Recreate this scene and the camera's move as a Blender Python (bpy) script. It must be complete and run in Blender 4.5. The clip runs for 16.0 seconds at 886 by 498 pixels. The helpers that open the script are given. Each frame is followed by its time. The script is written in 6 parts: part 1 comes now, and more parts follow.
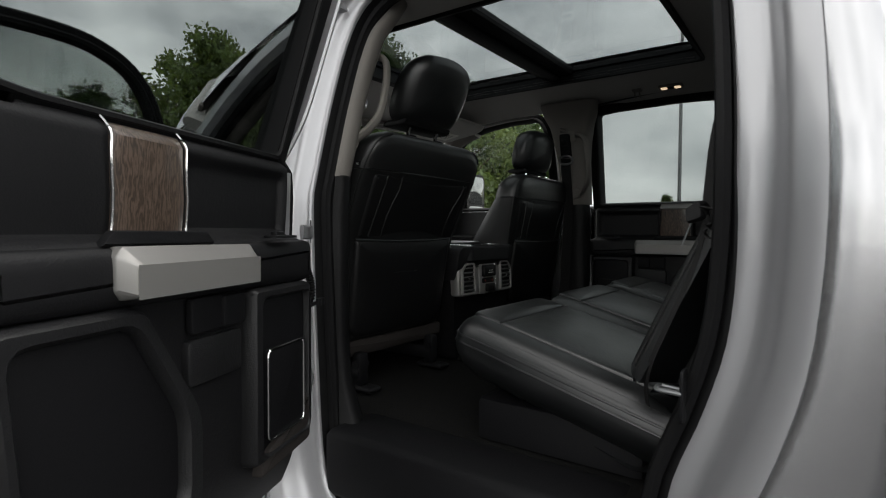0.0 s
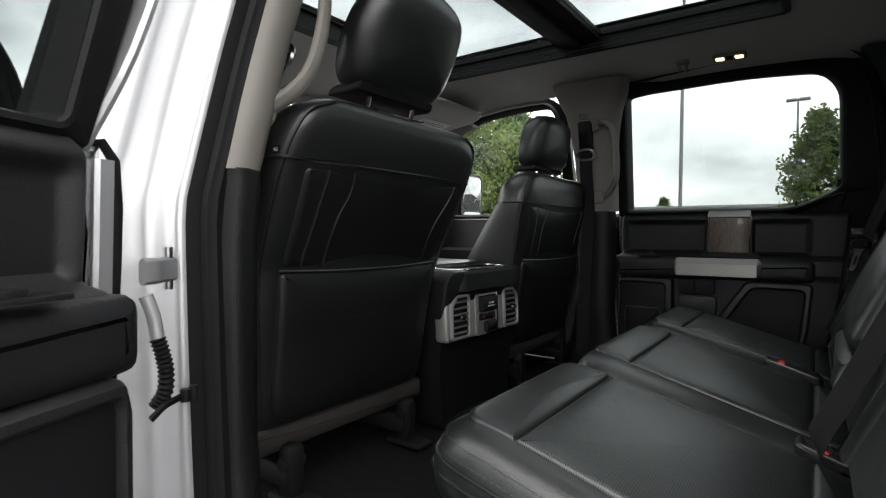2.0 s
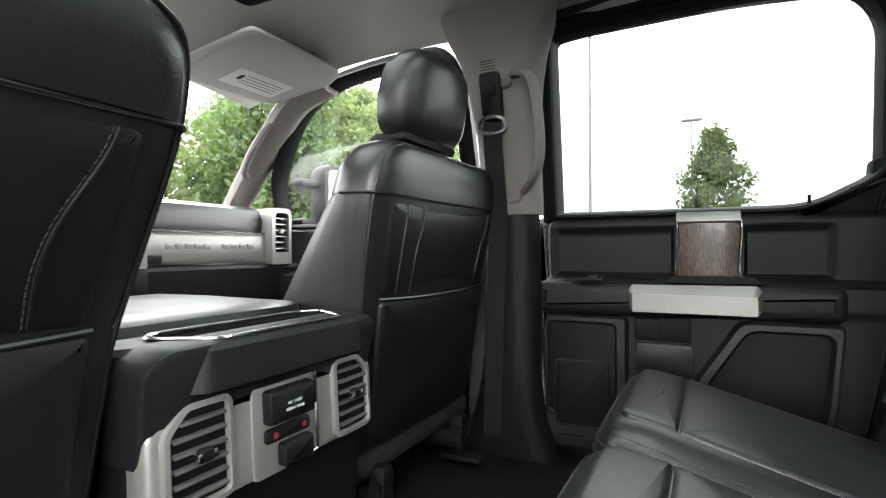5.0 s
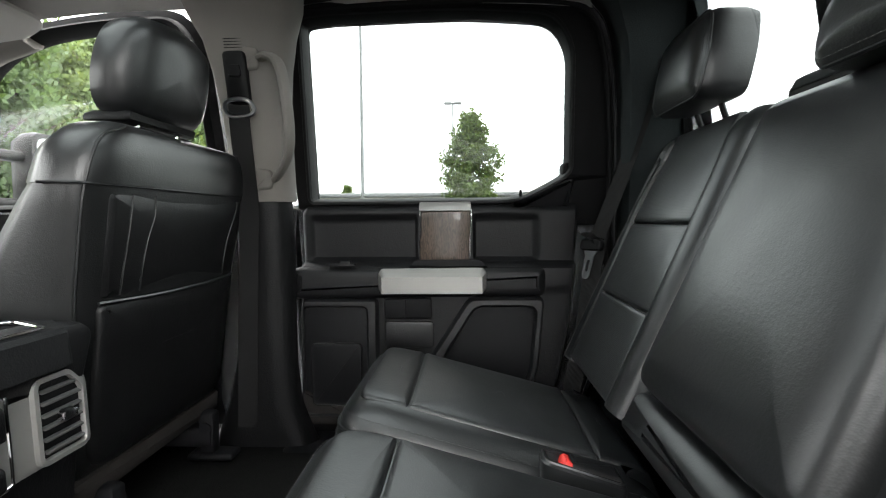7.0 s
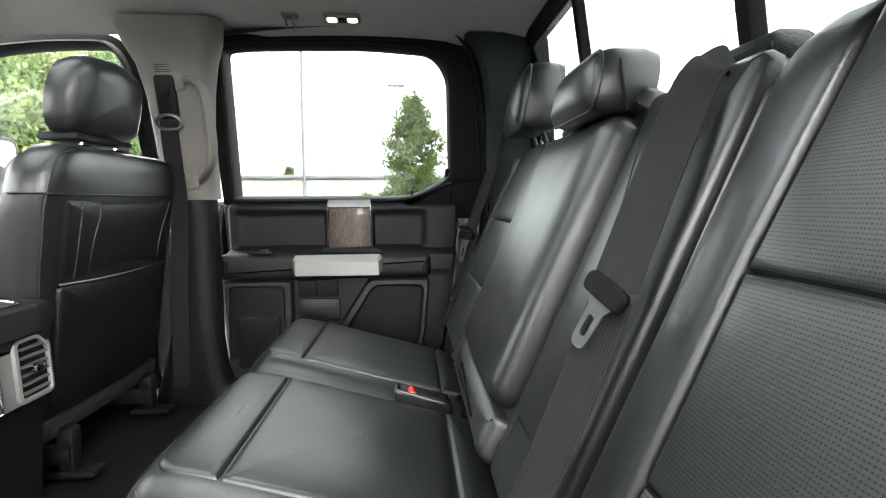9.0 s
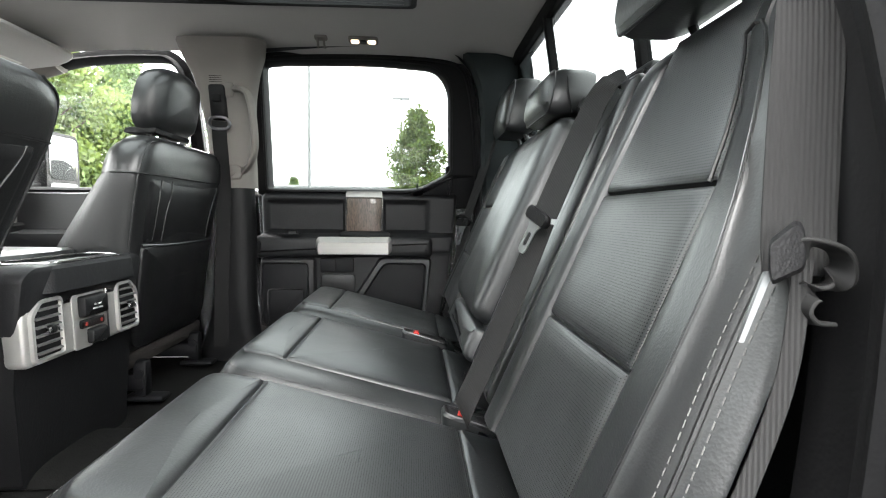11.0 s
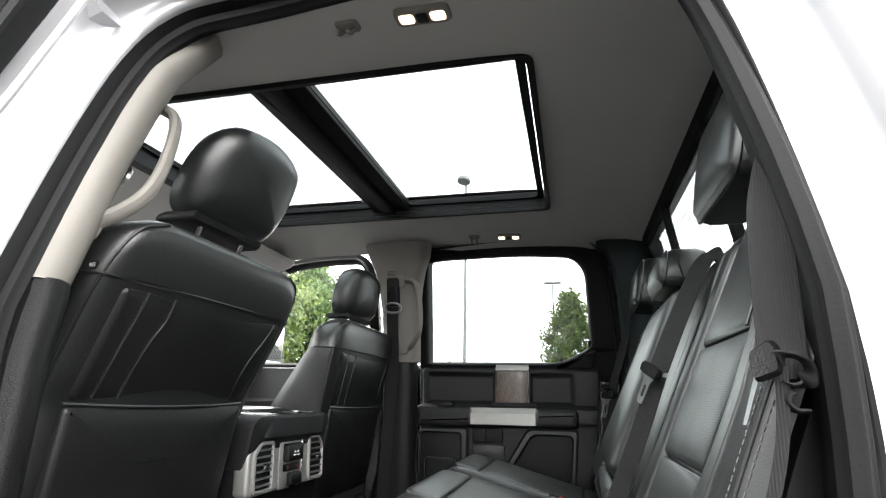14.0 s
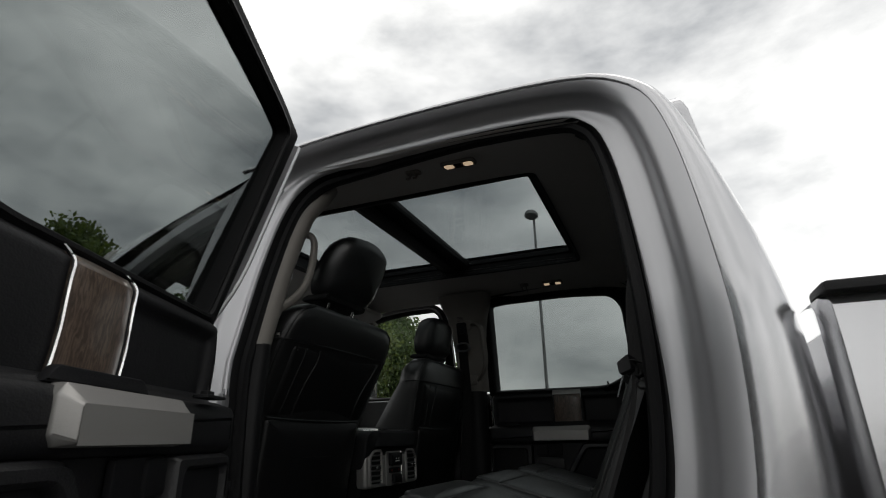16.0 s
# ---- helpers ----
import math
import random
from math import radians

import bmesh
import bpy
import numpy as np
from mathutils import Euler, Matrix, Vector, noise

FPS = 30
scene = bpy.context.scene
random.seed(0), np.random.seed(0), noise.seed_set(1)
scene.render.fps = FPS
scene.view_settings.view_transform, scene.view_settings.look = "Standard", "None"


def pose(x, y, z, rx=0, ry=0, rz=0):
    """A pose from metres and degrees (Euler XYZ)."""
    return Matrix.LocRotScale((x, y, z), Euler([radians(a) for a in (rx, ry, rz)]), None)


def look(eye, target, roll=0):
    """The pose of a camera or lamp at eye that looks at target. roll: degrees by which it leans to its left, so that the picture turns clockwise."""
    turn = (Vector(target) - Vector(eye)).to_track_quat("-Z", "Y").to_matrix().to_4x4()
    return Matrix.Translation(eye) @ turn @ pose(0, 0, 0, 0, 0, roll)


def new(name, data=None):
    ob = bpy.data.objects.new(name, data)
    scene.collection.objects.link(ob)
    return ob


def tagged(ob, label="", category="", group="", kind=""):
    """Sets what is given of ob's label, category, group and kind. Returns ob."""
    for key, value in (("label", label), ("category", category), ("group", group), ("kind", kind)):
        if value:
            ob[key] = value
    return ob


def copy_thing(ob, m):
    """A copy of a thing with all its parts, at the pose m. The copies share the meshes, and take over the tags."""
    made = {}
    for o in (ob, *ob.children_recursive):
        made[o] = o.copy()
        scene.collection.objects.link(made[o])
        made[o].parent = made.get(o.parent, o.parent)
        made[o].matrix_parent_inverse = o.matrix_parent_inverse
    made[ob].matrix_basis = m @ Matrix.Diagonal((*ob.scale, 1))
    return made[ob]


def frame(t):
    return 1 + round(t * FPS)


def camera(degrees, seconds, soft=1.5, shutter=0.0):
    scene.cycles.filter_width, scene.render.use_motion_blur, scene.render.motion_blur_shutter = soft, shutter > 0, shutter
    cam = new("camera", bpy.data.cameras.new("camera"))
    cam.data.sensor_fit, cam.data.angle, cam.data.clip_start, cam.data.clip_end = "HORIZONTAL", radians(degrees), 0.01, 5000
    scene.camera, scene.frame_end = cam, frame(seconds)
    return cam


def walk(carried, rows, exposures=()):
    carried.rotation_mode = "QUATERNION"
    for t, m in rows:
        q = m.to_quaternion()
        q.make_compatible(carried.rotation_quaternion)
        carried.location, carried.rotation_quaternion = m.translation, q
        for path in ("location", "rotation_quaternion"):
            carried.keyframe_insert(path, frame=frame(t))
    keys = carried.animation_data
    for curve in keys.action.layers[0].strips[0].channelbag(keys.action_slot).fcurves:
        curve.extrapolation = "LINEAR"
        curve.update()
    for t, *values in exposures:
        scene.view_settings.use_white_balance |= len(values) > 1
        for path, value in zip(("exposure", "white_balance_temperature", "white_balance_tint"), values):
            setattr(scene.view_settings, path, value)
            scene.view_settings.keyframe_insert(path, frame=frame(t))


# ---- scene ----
cam = camera(80.0, 16.0, soft=1.1, shutter=0.2)
PATH = [
    (0, (1.060, -1.704, 1.367), (-0.106, -0.080, 1.303), 0.3),
    (0.5, (0.945, -1.593, 1.379), (-0.220, 0.032, 1.319), 0.3),
    (1, (0.864, -1.498, 1.380), (-0.295, 0.130, 1.324), 0.2),
    (1.5, (0.805, -1.374, 1.403), (-0.351, 0.258, 1.345), 0.5),
    (2, (0.773, -1.241, 1.412), (-0.382, 0.391, 1.356), 0.4),
    (2.5, (0.722, -1.145, 1.415), (-0.427, 0.491, 1.354), 0.5),
    (3, (0.676, -1.042, 1.426), (-0.468, 0.598, 1.398), -0.2),
    (5.5, (0.506, -0.453, 1.418), (-0.204, 1.417, 1.390), 0.1),
    (6, (0.523, -0.501, 1.477), (0.069, 1.442, 1.341), 0.3),
    (6.5, (0.537, -0.470, 1.446), (0.319, 1.516, 1.350), 0.2),
    (7, (0.573, -0.507, 1.455), (0.486, 1.488, 1.346), -0.5),
    (7.5, (0.605, -0.569, 1.488), (0.592, 1.425, 1.344), -0.6),
    (8, (0.624, -0.611, 1.474), (0.675, 1.383, 1.329), -0.6),
    (8.5, (0.668, -0.690, 1.467), (0.758, 1.303, 1.324), -0.4),
    (9, (0.715, -0.810, 1.493), (0.831, 1.179, 1.316), -0.3),
    (11.5, (0.701, -1.150, 1.399), (0.790, 0.844, 1.276), 1.1),
    (12, (0.697, -1.187, 1.392), (0.655, 0.808, 1.260), 0.8),
    (12.5, (0.698, -1.240, 1.394), (0.507, 0.746, 1.260), 0.6),
    (13, (0.715, -1.274, 1.393), (0.404, 0.701, 1.378), 0.1),
    (13.5, (0.733, -1.297, 1.377), (0.348, 0.642, 1.685), 0.9),
    (14, (0.752, -1.326, 1.364), (0.299, 0.544, 1.910), 1.2),
    (14.5, (0.765, -1.374, 1.350), (0.258, 0.467, 1.944), 1.3),
    (15, (0.812, -1.471, 1.354), (0.257, 0.347, 1.973), 1.0),
    (15.5, (0.874, -1.652, 1.323), (0.270, 0.137, 1.983), -0.5),
    (16, (0.961, -1.790, 1.287), (0.257, -0.045, 1.963), -0.9),
]
EXPOSURES = [(0, -0.45), (0.5, -0.08), (1.0, 0.35), (1.5, 0.7), (2.0, 0.8), (2.5, 0.9), (3.0, 1.2), (5.5, 2.55), (6.0, 2.52), (7.0, 2.25), (9.0, 2.88), (11.5, 2.88), (12.5, 2.86), (13.0, 3.0), (13.5, 3.2), (14.0, 2.2), (14.5, 1.0), (15.0, 0.3), (15.5, -0.7), (16, -1.3)]
walk(cam, [(t, look(eye, target, roll)) for t, eye, target, roll in PATH], EXPOSURES)

# ---- world, sun, exposure ----
world = bpy.data.worlds.new("overcast_sky")
scene.world = world
world.use_nodes = True
wn, wl = world.node_tree.nodes, world.node_tree.links
wn.clear()
w_out, w_bg = wn.new("ShaderNodeOutputWorld"), wn.new("ShaderNodeBackground")
w_sky = wn.new("ShaderNodeTexSky")
w_sky.sky_type, w_sky.sun_disc = "NISHITA", False
w_sky.sun_elevation, w_sky.sun_rotation = radians(68), radians(26)
w_co, w_map = wn.new("ShaderNodeTexCoord"), wn.new("ShaderNodeMapping")
w_map.inputs["Scale"].default_value = (1.0, 1.0, 2.2)
w_n1, w_n2 = wn.new("ShaderNodeTexNoise"), wn.new("ShaderNodeTexNoise")
w_n1.inputs["Scale"].default_value, w_n1.inputs["Detail"].default_value, w_n1.inputs["Roughness"].default_value = 3.2, 7.0, 0.55
w_n2.inputs["Scale"].default_value, w_n2.inputs["Detail"].default_value = 1.1, 3.0
w_add = wn.new("ShaderNodeMath")
w_add.operation = "MULTIPLY_ADD"
w_add.inputs[1].default_value, w_add.inputs[2].default_value = 0.62, 0.0
w_mix = wn.new("ShaderNodeMath")
w_mix.operation = "MULTIPLY_ADD"
w_mix.inputs[1].default_value = 0.38
w_ramp = wn.new("ShaderNodeValToRGB")
w_ramp.color_ramp.elements[0].position, w_ramp.color_ramp.elements[0].color = 0.36, (5.2, 5.3, 5.3, 1)
w_ramp.color_ramp.elements[1].position, w_ramp.color_ramp.elements[1].color = 0.62, (16.0, 15.8, 15.2, 1)
w_blend = wn.new("ShaderNodeMix")
w_blend.data_type = "RGBA"
w_blend.inputs["Factor"].default_value = 0.9
wl.new(w_co.outputs["Generated"], w_map.inputs["Vector"])
wl.new(w_map.outputs["Vector"], w_n1.inputs["Vector"])
wl.new(w_map.outputs["Vector"], w_n2.inputs["Vector"])
wl.new(w_n1.outputs["Fac"], w_add.inputs[0])
wl.new(w_n2.outputs["Fac"], w_mix.inputs[0])
wl.new(w_add.outputs[0], w_mix.inputs[2])
wl.new(w_mix.outputs[0], w_ramp.inputs["Fac"])
wl.new(w_sky.outputs["Color"], w_blend.inputs[6])
wl.new(w_ramp.outputs["Color"], w_blend.inputs[7])
wl.new(w_blend.outputs[2], w_bg.inputs["Color"])
w_bg.inputs["Strength"].default_value = 0.25
wl.new(w_bg.outputs["Background"], w_out.inputs["Surface"])
sun = new("sun", bpy.data.lights.new("sun", "SUN"))
sun.data.energy, sun.data.angle, sun.data.color = 0.8, radians(25), (1.0, 0.97, 0.92)
sun.matrix_world = look((0, 0, 0), (-0.18, -0.36, -1.0))


# ---- materials ----
def material(name, colour, rough=0.5, metal=0.0, grain=0.0, grain_scale=200.0, mottled=0.0, mottle_scale=6.0, coat=0.0, spec=0.5, sheen=0.0, rough_var=0.0, crease=0.0):
    """A principled surface with colour mottling, fine relief and uneven gloss, in the object's own metres."""
    m = bpy.data.materials.new(name)
    m.use_nodes = True
    n, l = m.node_tree.nodes, m.node_tree.links
    b = n["Principled BSDF"]
    b.inputs["Base Color"].default_value = (*colour, 1)
    b.inputs["Roughness"].default_value, b.inputs["Metallic"].default_value = rough, metal
    b.inputs["Coat Weight"].default_value, b.inputs["Specular IOR Level"].default_value = coat, spec
    b.inputs["Sheen Weight"].default_value = sheen
    co = n.new("ShaderNodeTexCoord")
    if mottled or rough_var:
        t = n.new("ShaderNodeTexNoise")
        t.inputs["Scale"].default_value, t.inputs["Detail"].default_value = mottle_scale, 6.0
        l.new(co.outputs["Object"], t.inputs["Vector"])
        if mottled:
            mx = n.new("ShaderNodeMix")
            mx.data_type = "RGBA"
            mx.inputs[6].default_value = (*[c * (1 - mottled) for c in colour], 1)
            mx.inputs[7].default_value = (*[min(1, c * (1 + mottled)) for c in colour], 1)
            l.new(t.outputs["Fac"], mx.inputs["Factor"])
            l.new(mx.outputs[2], b.inputs["Base Color"])
        if rough_var:
            r = n.new("ShaderNodeMapRange")
            r.inputs["From Min"].default_value, r.inputs["From Max"].default_value = 0.3, 0.7
            r.inputs["To Min"].default_value, r.inputs["To Max"].default_value = rough - rough_var, rough + rough_var
            l.new(t.outputs["Fac"], r.inputs["Value"])
            l.new(r.outputs["Result"], b.inputs["Roughness"])
    if grain:
        v = n.new("ShaderNodeTexVoronoi")
        v.inputs["Scale"].default_value = grain_scale
        v2 = n.new("ShaderNodeTexNoise")
        v2.inputs["Scale"].default_value, v2.inputs["Detail"].default_value = grain_scale * 0.35, 4.0
        ad = n.new("ShaderNodeMath")
        ad.operation = "MULTIPLY_ADD"
        ad.inputs[1].default_value = 0.5
        bp = n.new("ShaderNodeBump")
        bp.inputs["Strength"].default_value, bp.inputs["Distance"].default_value = grain, 0.0015
        l.new(co.outputs["Object"], v.inputs["Vector"])
        l.new(co.outputs["Object"], v2.inputs["Vector"])
        l.new(v.outputs["Distance"], ad.inputs[0])
        l.new(v2.outputs["Fac"], ad.inputs[2])
        l.new(ad.outputs[0], bp.inputs["Height"])
        l.new(bp.outputs["Normal"], b.inputs["Normal"])
        if crease:
            cn, cb = n.new("ShaderNodeTexNoise"), n.new("ShaderNodeBump")
            cn.inputs["Scale"].default_value, cn.inputs["Detail"].default_value, cn.inputs["Distortion"].default_value = 17.0, 3.0, 1.2
            cb.inputs["Strength"].default_value, cb.inputs["Distance"].default_value = crease, 0.006
            l.new(co.outputs["Object"], cn.inputs["Vector"])
            l.new(cn.outputs["Fac"], cb.inputs["Height"])
            l.new(cb.outputs["Normal"], bp.inputs["Normal"])
    return m


def perforated(name, colour, rough, pitch=0.0028):
    """Leather punched with a grid of small holes over a fine grain."""
    m = material(name, colour, rough, 0.0, 0.12, 420.0, 0.15, 9.0, spec=0.95, rough_var=0.05)
    n, l = m.node_tree.nodes, m.node_tree.links
    b = n["Principled BSDF"]
    co = n.new("ShaderNodeTexCoord")
    base = b.inputs["Base Color"].links[0].from_socket
    mask = None
    sep = n.new("ShaderNodeSeparateXYZ")
    l.new(co.outputs["UV"], sep.inputs[0])
    for axis in ("X", "Y"):
        s = n.new("ShaderNodeMath")
        s.operation = "MULTIPLY"
        s.inputs[1].default_value = math.pi / pitch
        l.new(sep.outputs[axis], s.inputs[0])
        w = n.new("ShaderNodeMath")
        w.operation = "SINE"
        l.new(s.outputs[0], w.inputs[0])
        a = n.new("ShaderNodeMath")
        a.operation = "ABSOLUTE"
        l.new(w.outputs[0], a.inputs[0])
        if mask is None:
            mask = a.outputs[0]
        else:
            q = n.new("ShaderNodeMath")
            q.operation = "MULTIPLY"
            l.new(mask, q.inputs[0])
            l.new(a.outputs[0], q.inputs[1])
            mask = q.outputs[0]
    r = n.new("ShaderNodeMapRange")
    r.inputs["From Min"].default_value, r.inputs["From Max"].default_value = 0.74, 0.92
    l.new(mask, r.inputs["Value"])
    mx = n.new("ShaderNodeMix")
    mx.data_type = "RGBA"
    mx.inputs[7].default_value = (0.003, 0.003, 0.003, 1)
    l.new(r.outputs["Result"], mx.inputs["Factor"])
    l.new(base, mx.inputs[6])
    l.new(mx.outputs[2], b.inputs["Base Color"])
    sp = n.new("ShaderNodeMapRange")
    sp.inputs["To Min"].default_value, sp.inputs["To Max"].default_value = 0.95, 0.12
    l.new(r.outputs["Result"], sp.inputs["Value"])
    l.new(sp.outputs["Result"], b.inputs["Specular IOR Level"])
    return m


def glass(name, tint, gloss=0.02):
    """A thin pane: what is behind it, tinted, and a mirror image of what is before it."""
    m = bpy.data.materials.new(name)
    m.use_nodes = True
    n, l = m.node_tree.nodes, m.node_tree.links
    n.clear()
    out, mix = n.new("ShaderNodeOutputMaterial"), n.new("ShaderNodeMixShader")
    tr, gl, fr = n.new("ShaderNodeBsdfTransparent"), n.new("ShaderNodeBsdfGlossy"), n.new("ShaderNodeLayerWeight")
    tr.inputs["Color"].default_value = (*[c ** 0.5 for c in tint], 1)
    gl.inputs["Roughness"].default_value = gloss
    fr.inputs["Blend"].default_value = 0.5
    pw, ma = n.new("ShaderNodeMath"), n.new("ShaderNodeMath")
    pw.operation, pw.inputs[1].default_value = "POWER", 5.0
    ma.operation, ma.inputs[1].default_value, ma.inputs[2].default_value = "MULTIPLY_ADD", 0.9, 0.035
    l.new(fr.outputs["Facing"], pw.inputs[0])
    l.new(pw.outputs[0], ma.inputs[0])
    l.new(ma.outputs[0], mix.inputs[0])
    l.new(tr.outputs[0], mix.inputs[1])
    l.new(gl.outputs[0], mix.inputs[2])
    l.new(mix.outputs[0], out.inputs["Surface"])
    return m


def glowing(name, colour, strength):
    m = material(name, colour, 0.4)
    b = m.node_tree.nodes["Principled BSDF"]
    b.inputs["Emission Color"].default_value, b.inputs["Emission Strength"].default_value = (*colour, 1), strength
    return m


LEATHER = material("black_leather", (0.0085, 0.0092, 0.0098), 0.365, 0, 0.15, 470.0, 0.25, 7.0, spec=0.74, rough_var=0.06, crease=0.04)
PERFORATED = perforated("perforated_black_leather", (0.0165, 0.0178, 0.0185), 0.38)
SEAT_BACK = material("black_seat_back_leather", (0.010, 0.0103, 0.0107), 0.38, 0, 0.25, 560.0, 0.2, 8.0, spec=0.38, rough_var=0.07)
YOKE = material("smooth_black_yoke_leather", (0.010, 0.0103, 0.0107), 0.34, 0, 0.2, 560.0, 0.2, 8.0, spec=0.62, rough_var=0.07)
CLOTH_BACK = material("black_vinyl_back", (0.0065, 0.0065, 0.007), 0.41, 0, 0.25, 480.0, 0.2, 8.0, spec=0.36, rough_var=0.08)
PLASTIC = material("black_plastic", (0.006, 0.006, 0.0066), 0.5, 0, 0.4, 500.0, 0.2, 6.0, spec=0.21, rough_var=0.06)
FRAME = material("grained_black_frame", (0.0095, 0.0095, 0.0105), 0.45, 0, 0.4, 420.0, 0.2, 6.0, spec=0.45, rough_var=0.05)
SOFT = material("soft_black_trim", (0.0075, 0.0075, 0.0085), 0.52, 0, 0.30, 380.0, 0.2, 6.0, spec=0.29, rough_var=0.06)
DARK = material("dark_plastic", (0.005, 0.005, 0.006), 0.6, 0, 0.2, 500.0, 0.2, 6.0, spec=0.2)
GREY_TRIM = material("warm_grey_trim", (0.185, 0.172, 0.156), 0.65, 0, 0.25, 500.0, 0.06, 5.0, spec=0.25)
HEADLINER = material("grey_headliner_cloth", (0.44, 0.425, 0.405), 0.95, 0, 0.5, 700.0, 0.08, 4.0, spec=0.1, sheen=0.1)
PILLAR_CLOTH = material("black_pillar_cloth", (0.024, 0.029, 0.030), 0.9, 0, 0.5, 700.0, 0.2, 8.0, spec=0.2)
SKIRT = material("grey_seat_skirt", (0.028, 0.0245, 0.023), 0.85, 0, 0.5, 500.0, 0.2, 9.0, spec=0.2)
CARPET = material("dark_carpet", (0.009, 0.0089, 0.0087), 1.0, 0, 1.0, 380.0, 0.4, 40.0, spec=0.05)
PAINT = material("silver_paint", (0.51, 0.51, 0.525), 0.27, 0.88, 0.02, 900.0, 0.03, 3.0, coat=0.9)
JAMB = material("silver_jamb_paint", (0.42, 0.42, 0.435), 0.36, 0.6, 0.03, 700.0, 0.05, 5.0, coat=0.4)
SATIN = material("satin_silver_trim", (0.29, 0.282, 0.272), 0.42, 0.5, 0.06, 900.0, 0.04, 7.0)
SLAT = material("dark_grey_slat", (0.075, 0.074, 0.073), 0.45, 0.2, 0.05, 900.0, 0.04, 7.0)
CHROME = material("chrome", (0.80, 0.80, 0.80), 0.10, 1.0)
DULL_STEEL = material("dull_steel", (0.17, 0.175, 0.18), 0.35, 0.6, 0.05, 300.0, 0.1, 20.0)
STEEL = material("steel", (0.32, 0.32, 0.33), 0.28, 1.0, 0.05, 300.0, 0.1, 20.0)
RUBBER = material("black_rubber", (0.007, 0.007, 0.0075), 0.6, 0, 0.2, 300.0, 0.2, 10.0, spec=0.12)
RED = material("red_plastic", (0.62, 0.03, 0.025), 0.4)
RED_DIM = material("dull_red_print", (0.22, 0.02, 0.015), 0.5)
WHITE = material("white_print", (0.75, 0.75, 0.73), 0.6)
PAPER = material("white_label", (0.68, 0.67, 0.62), 0.6, mottled=0.05)
THREAD = material("grey_thread", (0.095, 0.093, 0.090), 0.8)
THREAD_DARK = material("dark_thread", (0.07, 0.07, 0.07), 0.8)
ASPHALT = material("asphalt", (0.055, 0.055, 0.055), 0.9, 0, 0.8, 60.0, 0.3, 1.5, spec=0.2)
BARK = material("bark", (0.10, 0.075, 0.055), 0.9, 0, 0.9, 30.0, 0.35, 6.0)
POLE = material("galvanised_pole", (0.33, 0.33, 0.33), 0.5, 0.5, 0.05, 50.0, 0.1, 3.0)
CREAM = material("cream_wall_panel", (0.62, 0.60, 0.50), 0.7, 0, 0.1, 20.0, 0.05, 0.6)
LAMP = glowing("lit_lamp", (1.0, 0.74, 0.50), 1.0)
GLASS_TINT = glass("tinted_glass", (0.215, 0.236, 0.236))
GLASS_ROOF = glass("roof_glass", (0.255, 0.281, 0.285))
GLASS_FRONT = glass("front_door_glass", (0.34, 0.37, 0.35))
GLASS_CLEAR = glass("clear_glass", (0.85, 0.87, 0.86))
MIRROR = material("mirror", (0.20, 0.21, 0.21), 0.02, 1.0)


def wood(name):
    m = material(name, (0.16, 0.11, 0.08), 0.34, 0, 0.1, 150.0, coat=0.3)
    n, l = m.node_tree.nodes, m.node_tree.links
    b = n["Principled BSDF"]
    co, mp = n.new("ShaderNodeTexCoord"), n.new("ShaderNodeMapping")
    mp.inputs["Scale"].default_value = (1.0, 1.0, 0.22)
    w, t = n.new("ShaderNodeTexWave"), n.new("ShaderNodeTexNoise")
    w.wave_type, w.bands_direction = "BANDS", "X"
    w.inputs["Scale"].default_value, w.inputs["Distortion"].default_value = 44.0, 17.0
    w.inputs["Detail"].default_value, w.inputs["Detail Scale"].default_value = 3.0, 2.2
    t.inputs["Scale"].default_value, t.inputs["Detail"].default_value = 170.0, 6.0
    r = n.new("ShaderNodeValToRGB")
    r.color_ramp.elements[0].color, r.color_ramp.elements[1].color = (0.014, 0.009, 0.007, 1), (0.150, 0.108, 0.082, 1)
    ad = n.new("ShaderNodeMath")
    ad.operation = "MULTIPLY_ADD"
    ad.inputs[1].default_value = 0.55
    half = n.new("ShaderNodeMath")
    half.operation, half.inputs[1].default_value = "MULTIPLY", 0.45
    l.new(co.outputs["Object"], mp.inputs["Vector"])
    l.new(mp.outputs[0], w.inputs["Vector"])
    l.new(mp.outputs[0], t.inputs["Vector"])
    l.new(t.outputs["Fac"], half.inputs[0])
    l.new(w.outputs["Fac"], ad.inputs[0])
    l.new(half.outputs[0], ad.inputs[2])
    l.new(ad.outputs[0], r.inputs["Fac"])
    l.new(r.outputs["Color"], b.inputs["Base Color"])
    return m


def webbing(name, colour):
    """Woven seat belt: long ribs across its width."""
    m = material(name, colour, 0.62, 0, 0.0, mottled=0.15, mottle_scale=12.0, spec=0.1)
    n, l = m.node_tree.nodes, m.node_tree.links
    b = n["Principled BSDF"]
    co, w, bp = n.new("ShaderNodeTexCoord"), n.new("ShaderNodeTexWave"), n.new("ShaderNodeBump")
    w.bands_direction = "X"
    w.inputs["Scale"].default_value, w.inputs["Distortion"].default_value = 120.0, 0.6
    bp.inputs["Strength"].default_value, bp.inputs["Distance"].default_value = 0.35, 0.001
    l.new(co.outputs["UV"], w.inputs["Vector"])
    l.new(w.outputs["Fac"], bp.inputs["Height"])
    l.new(bp.outputs["Normal"], b.inputs["Normal"])
    return m


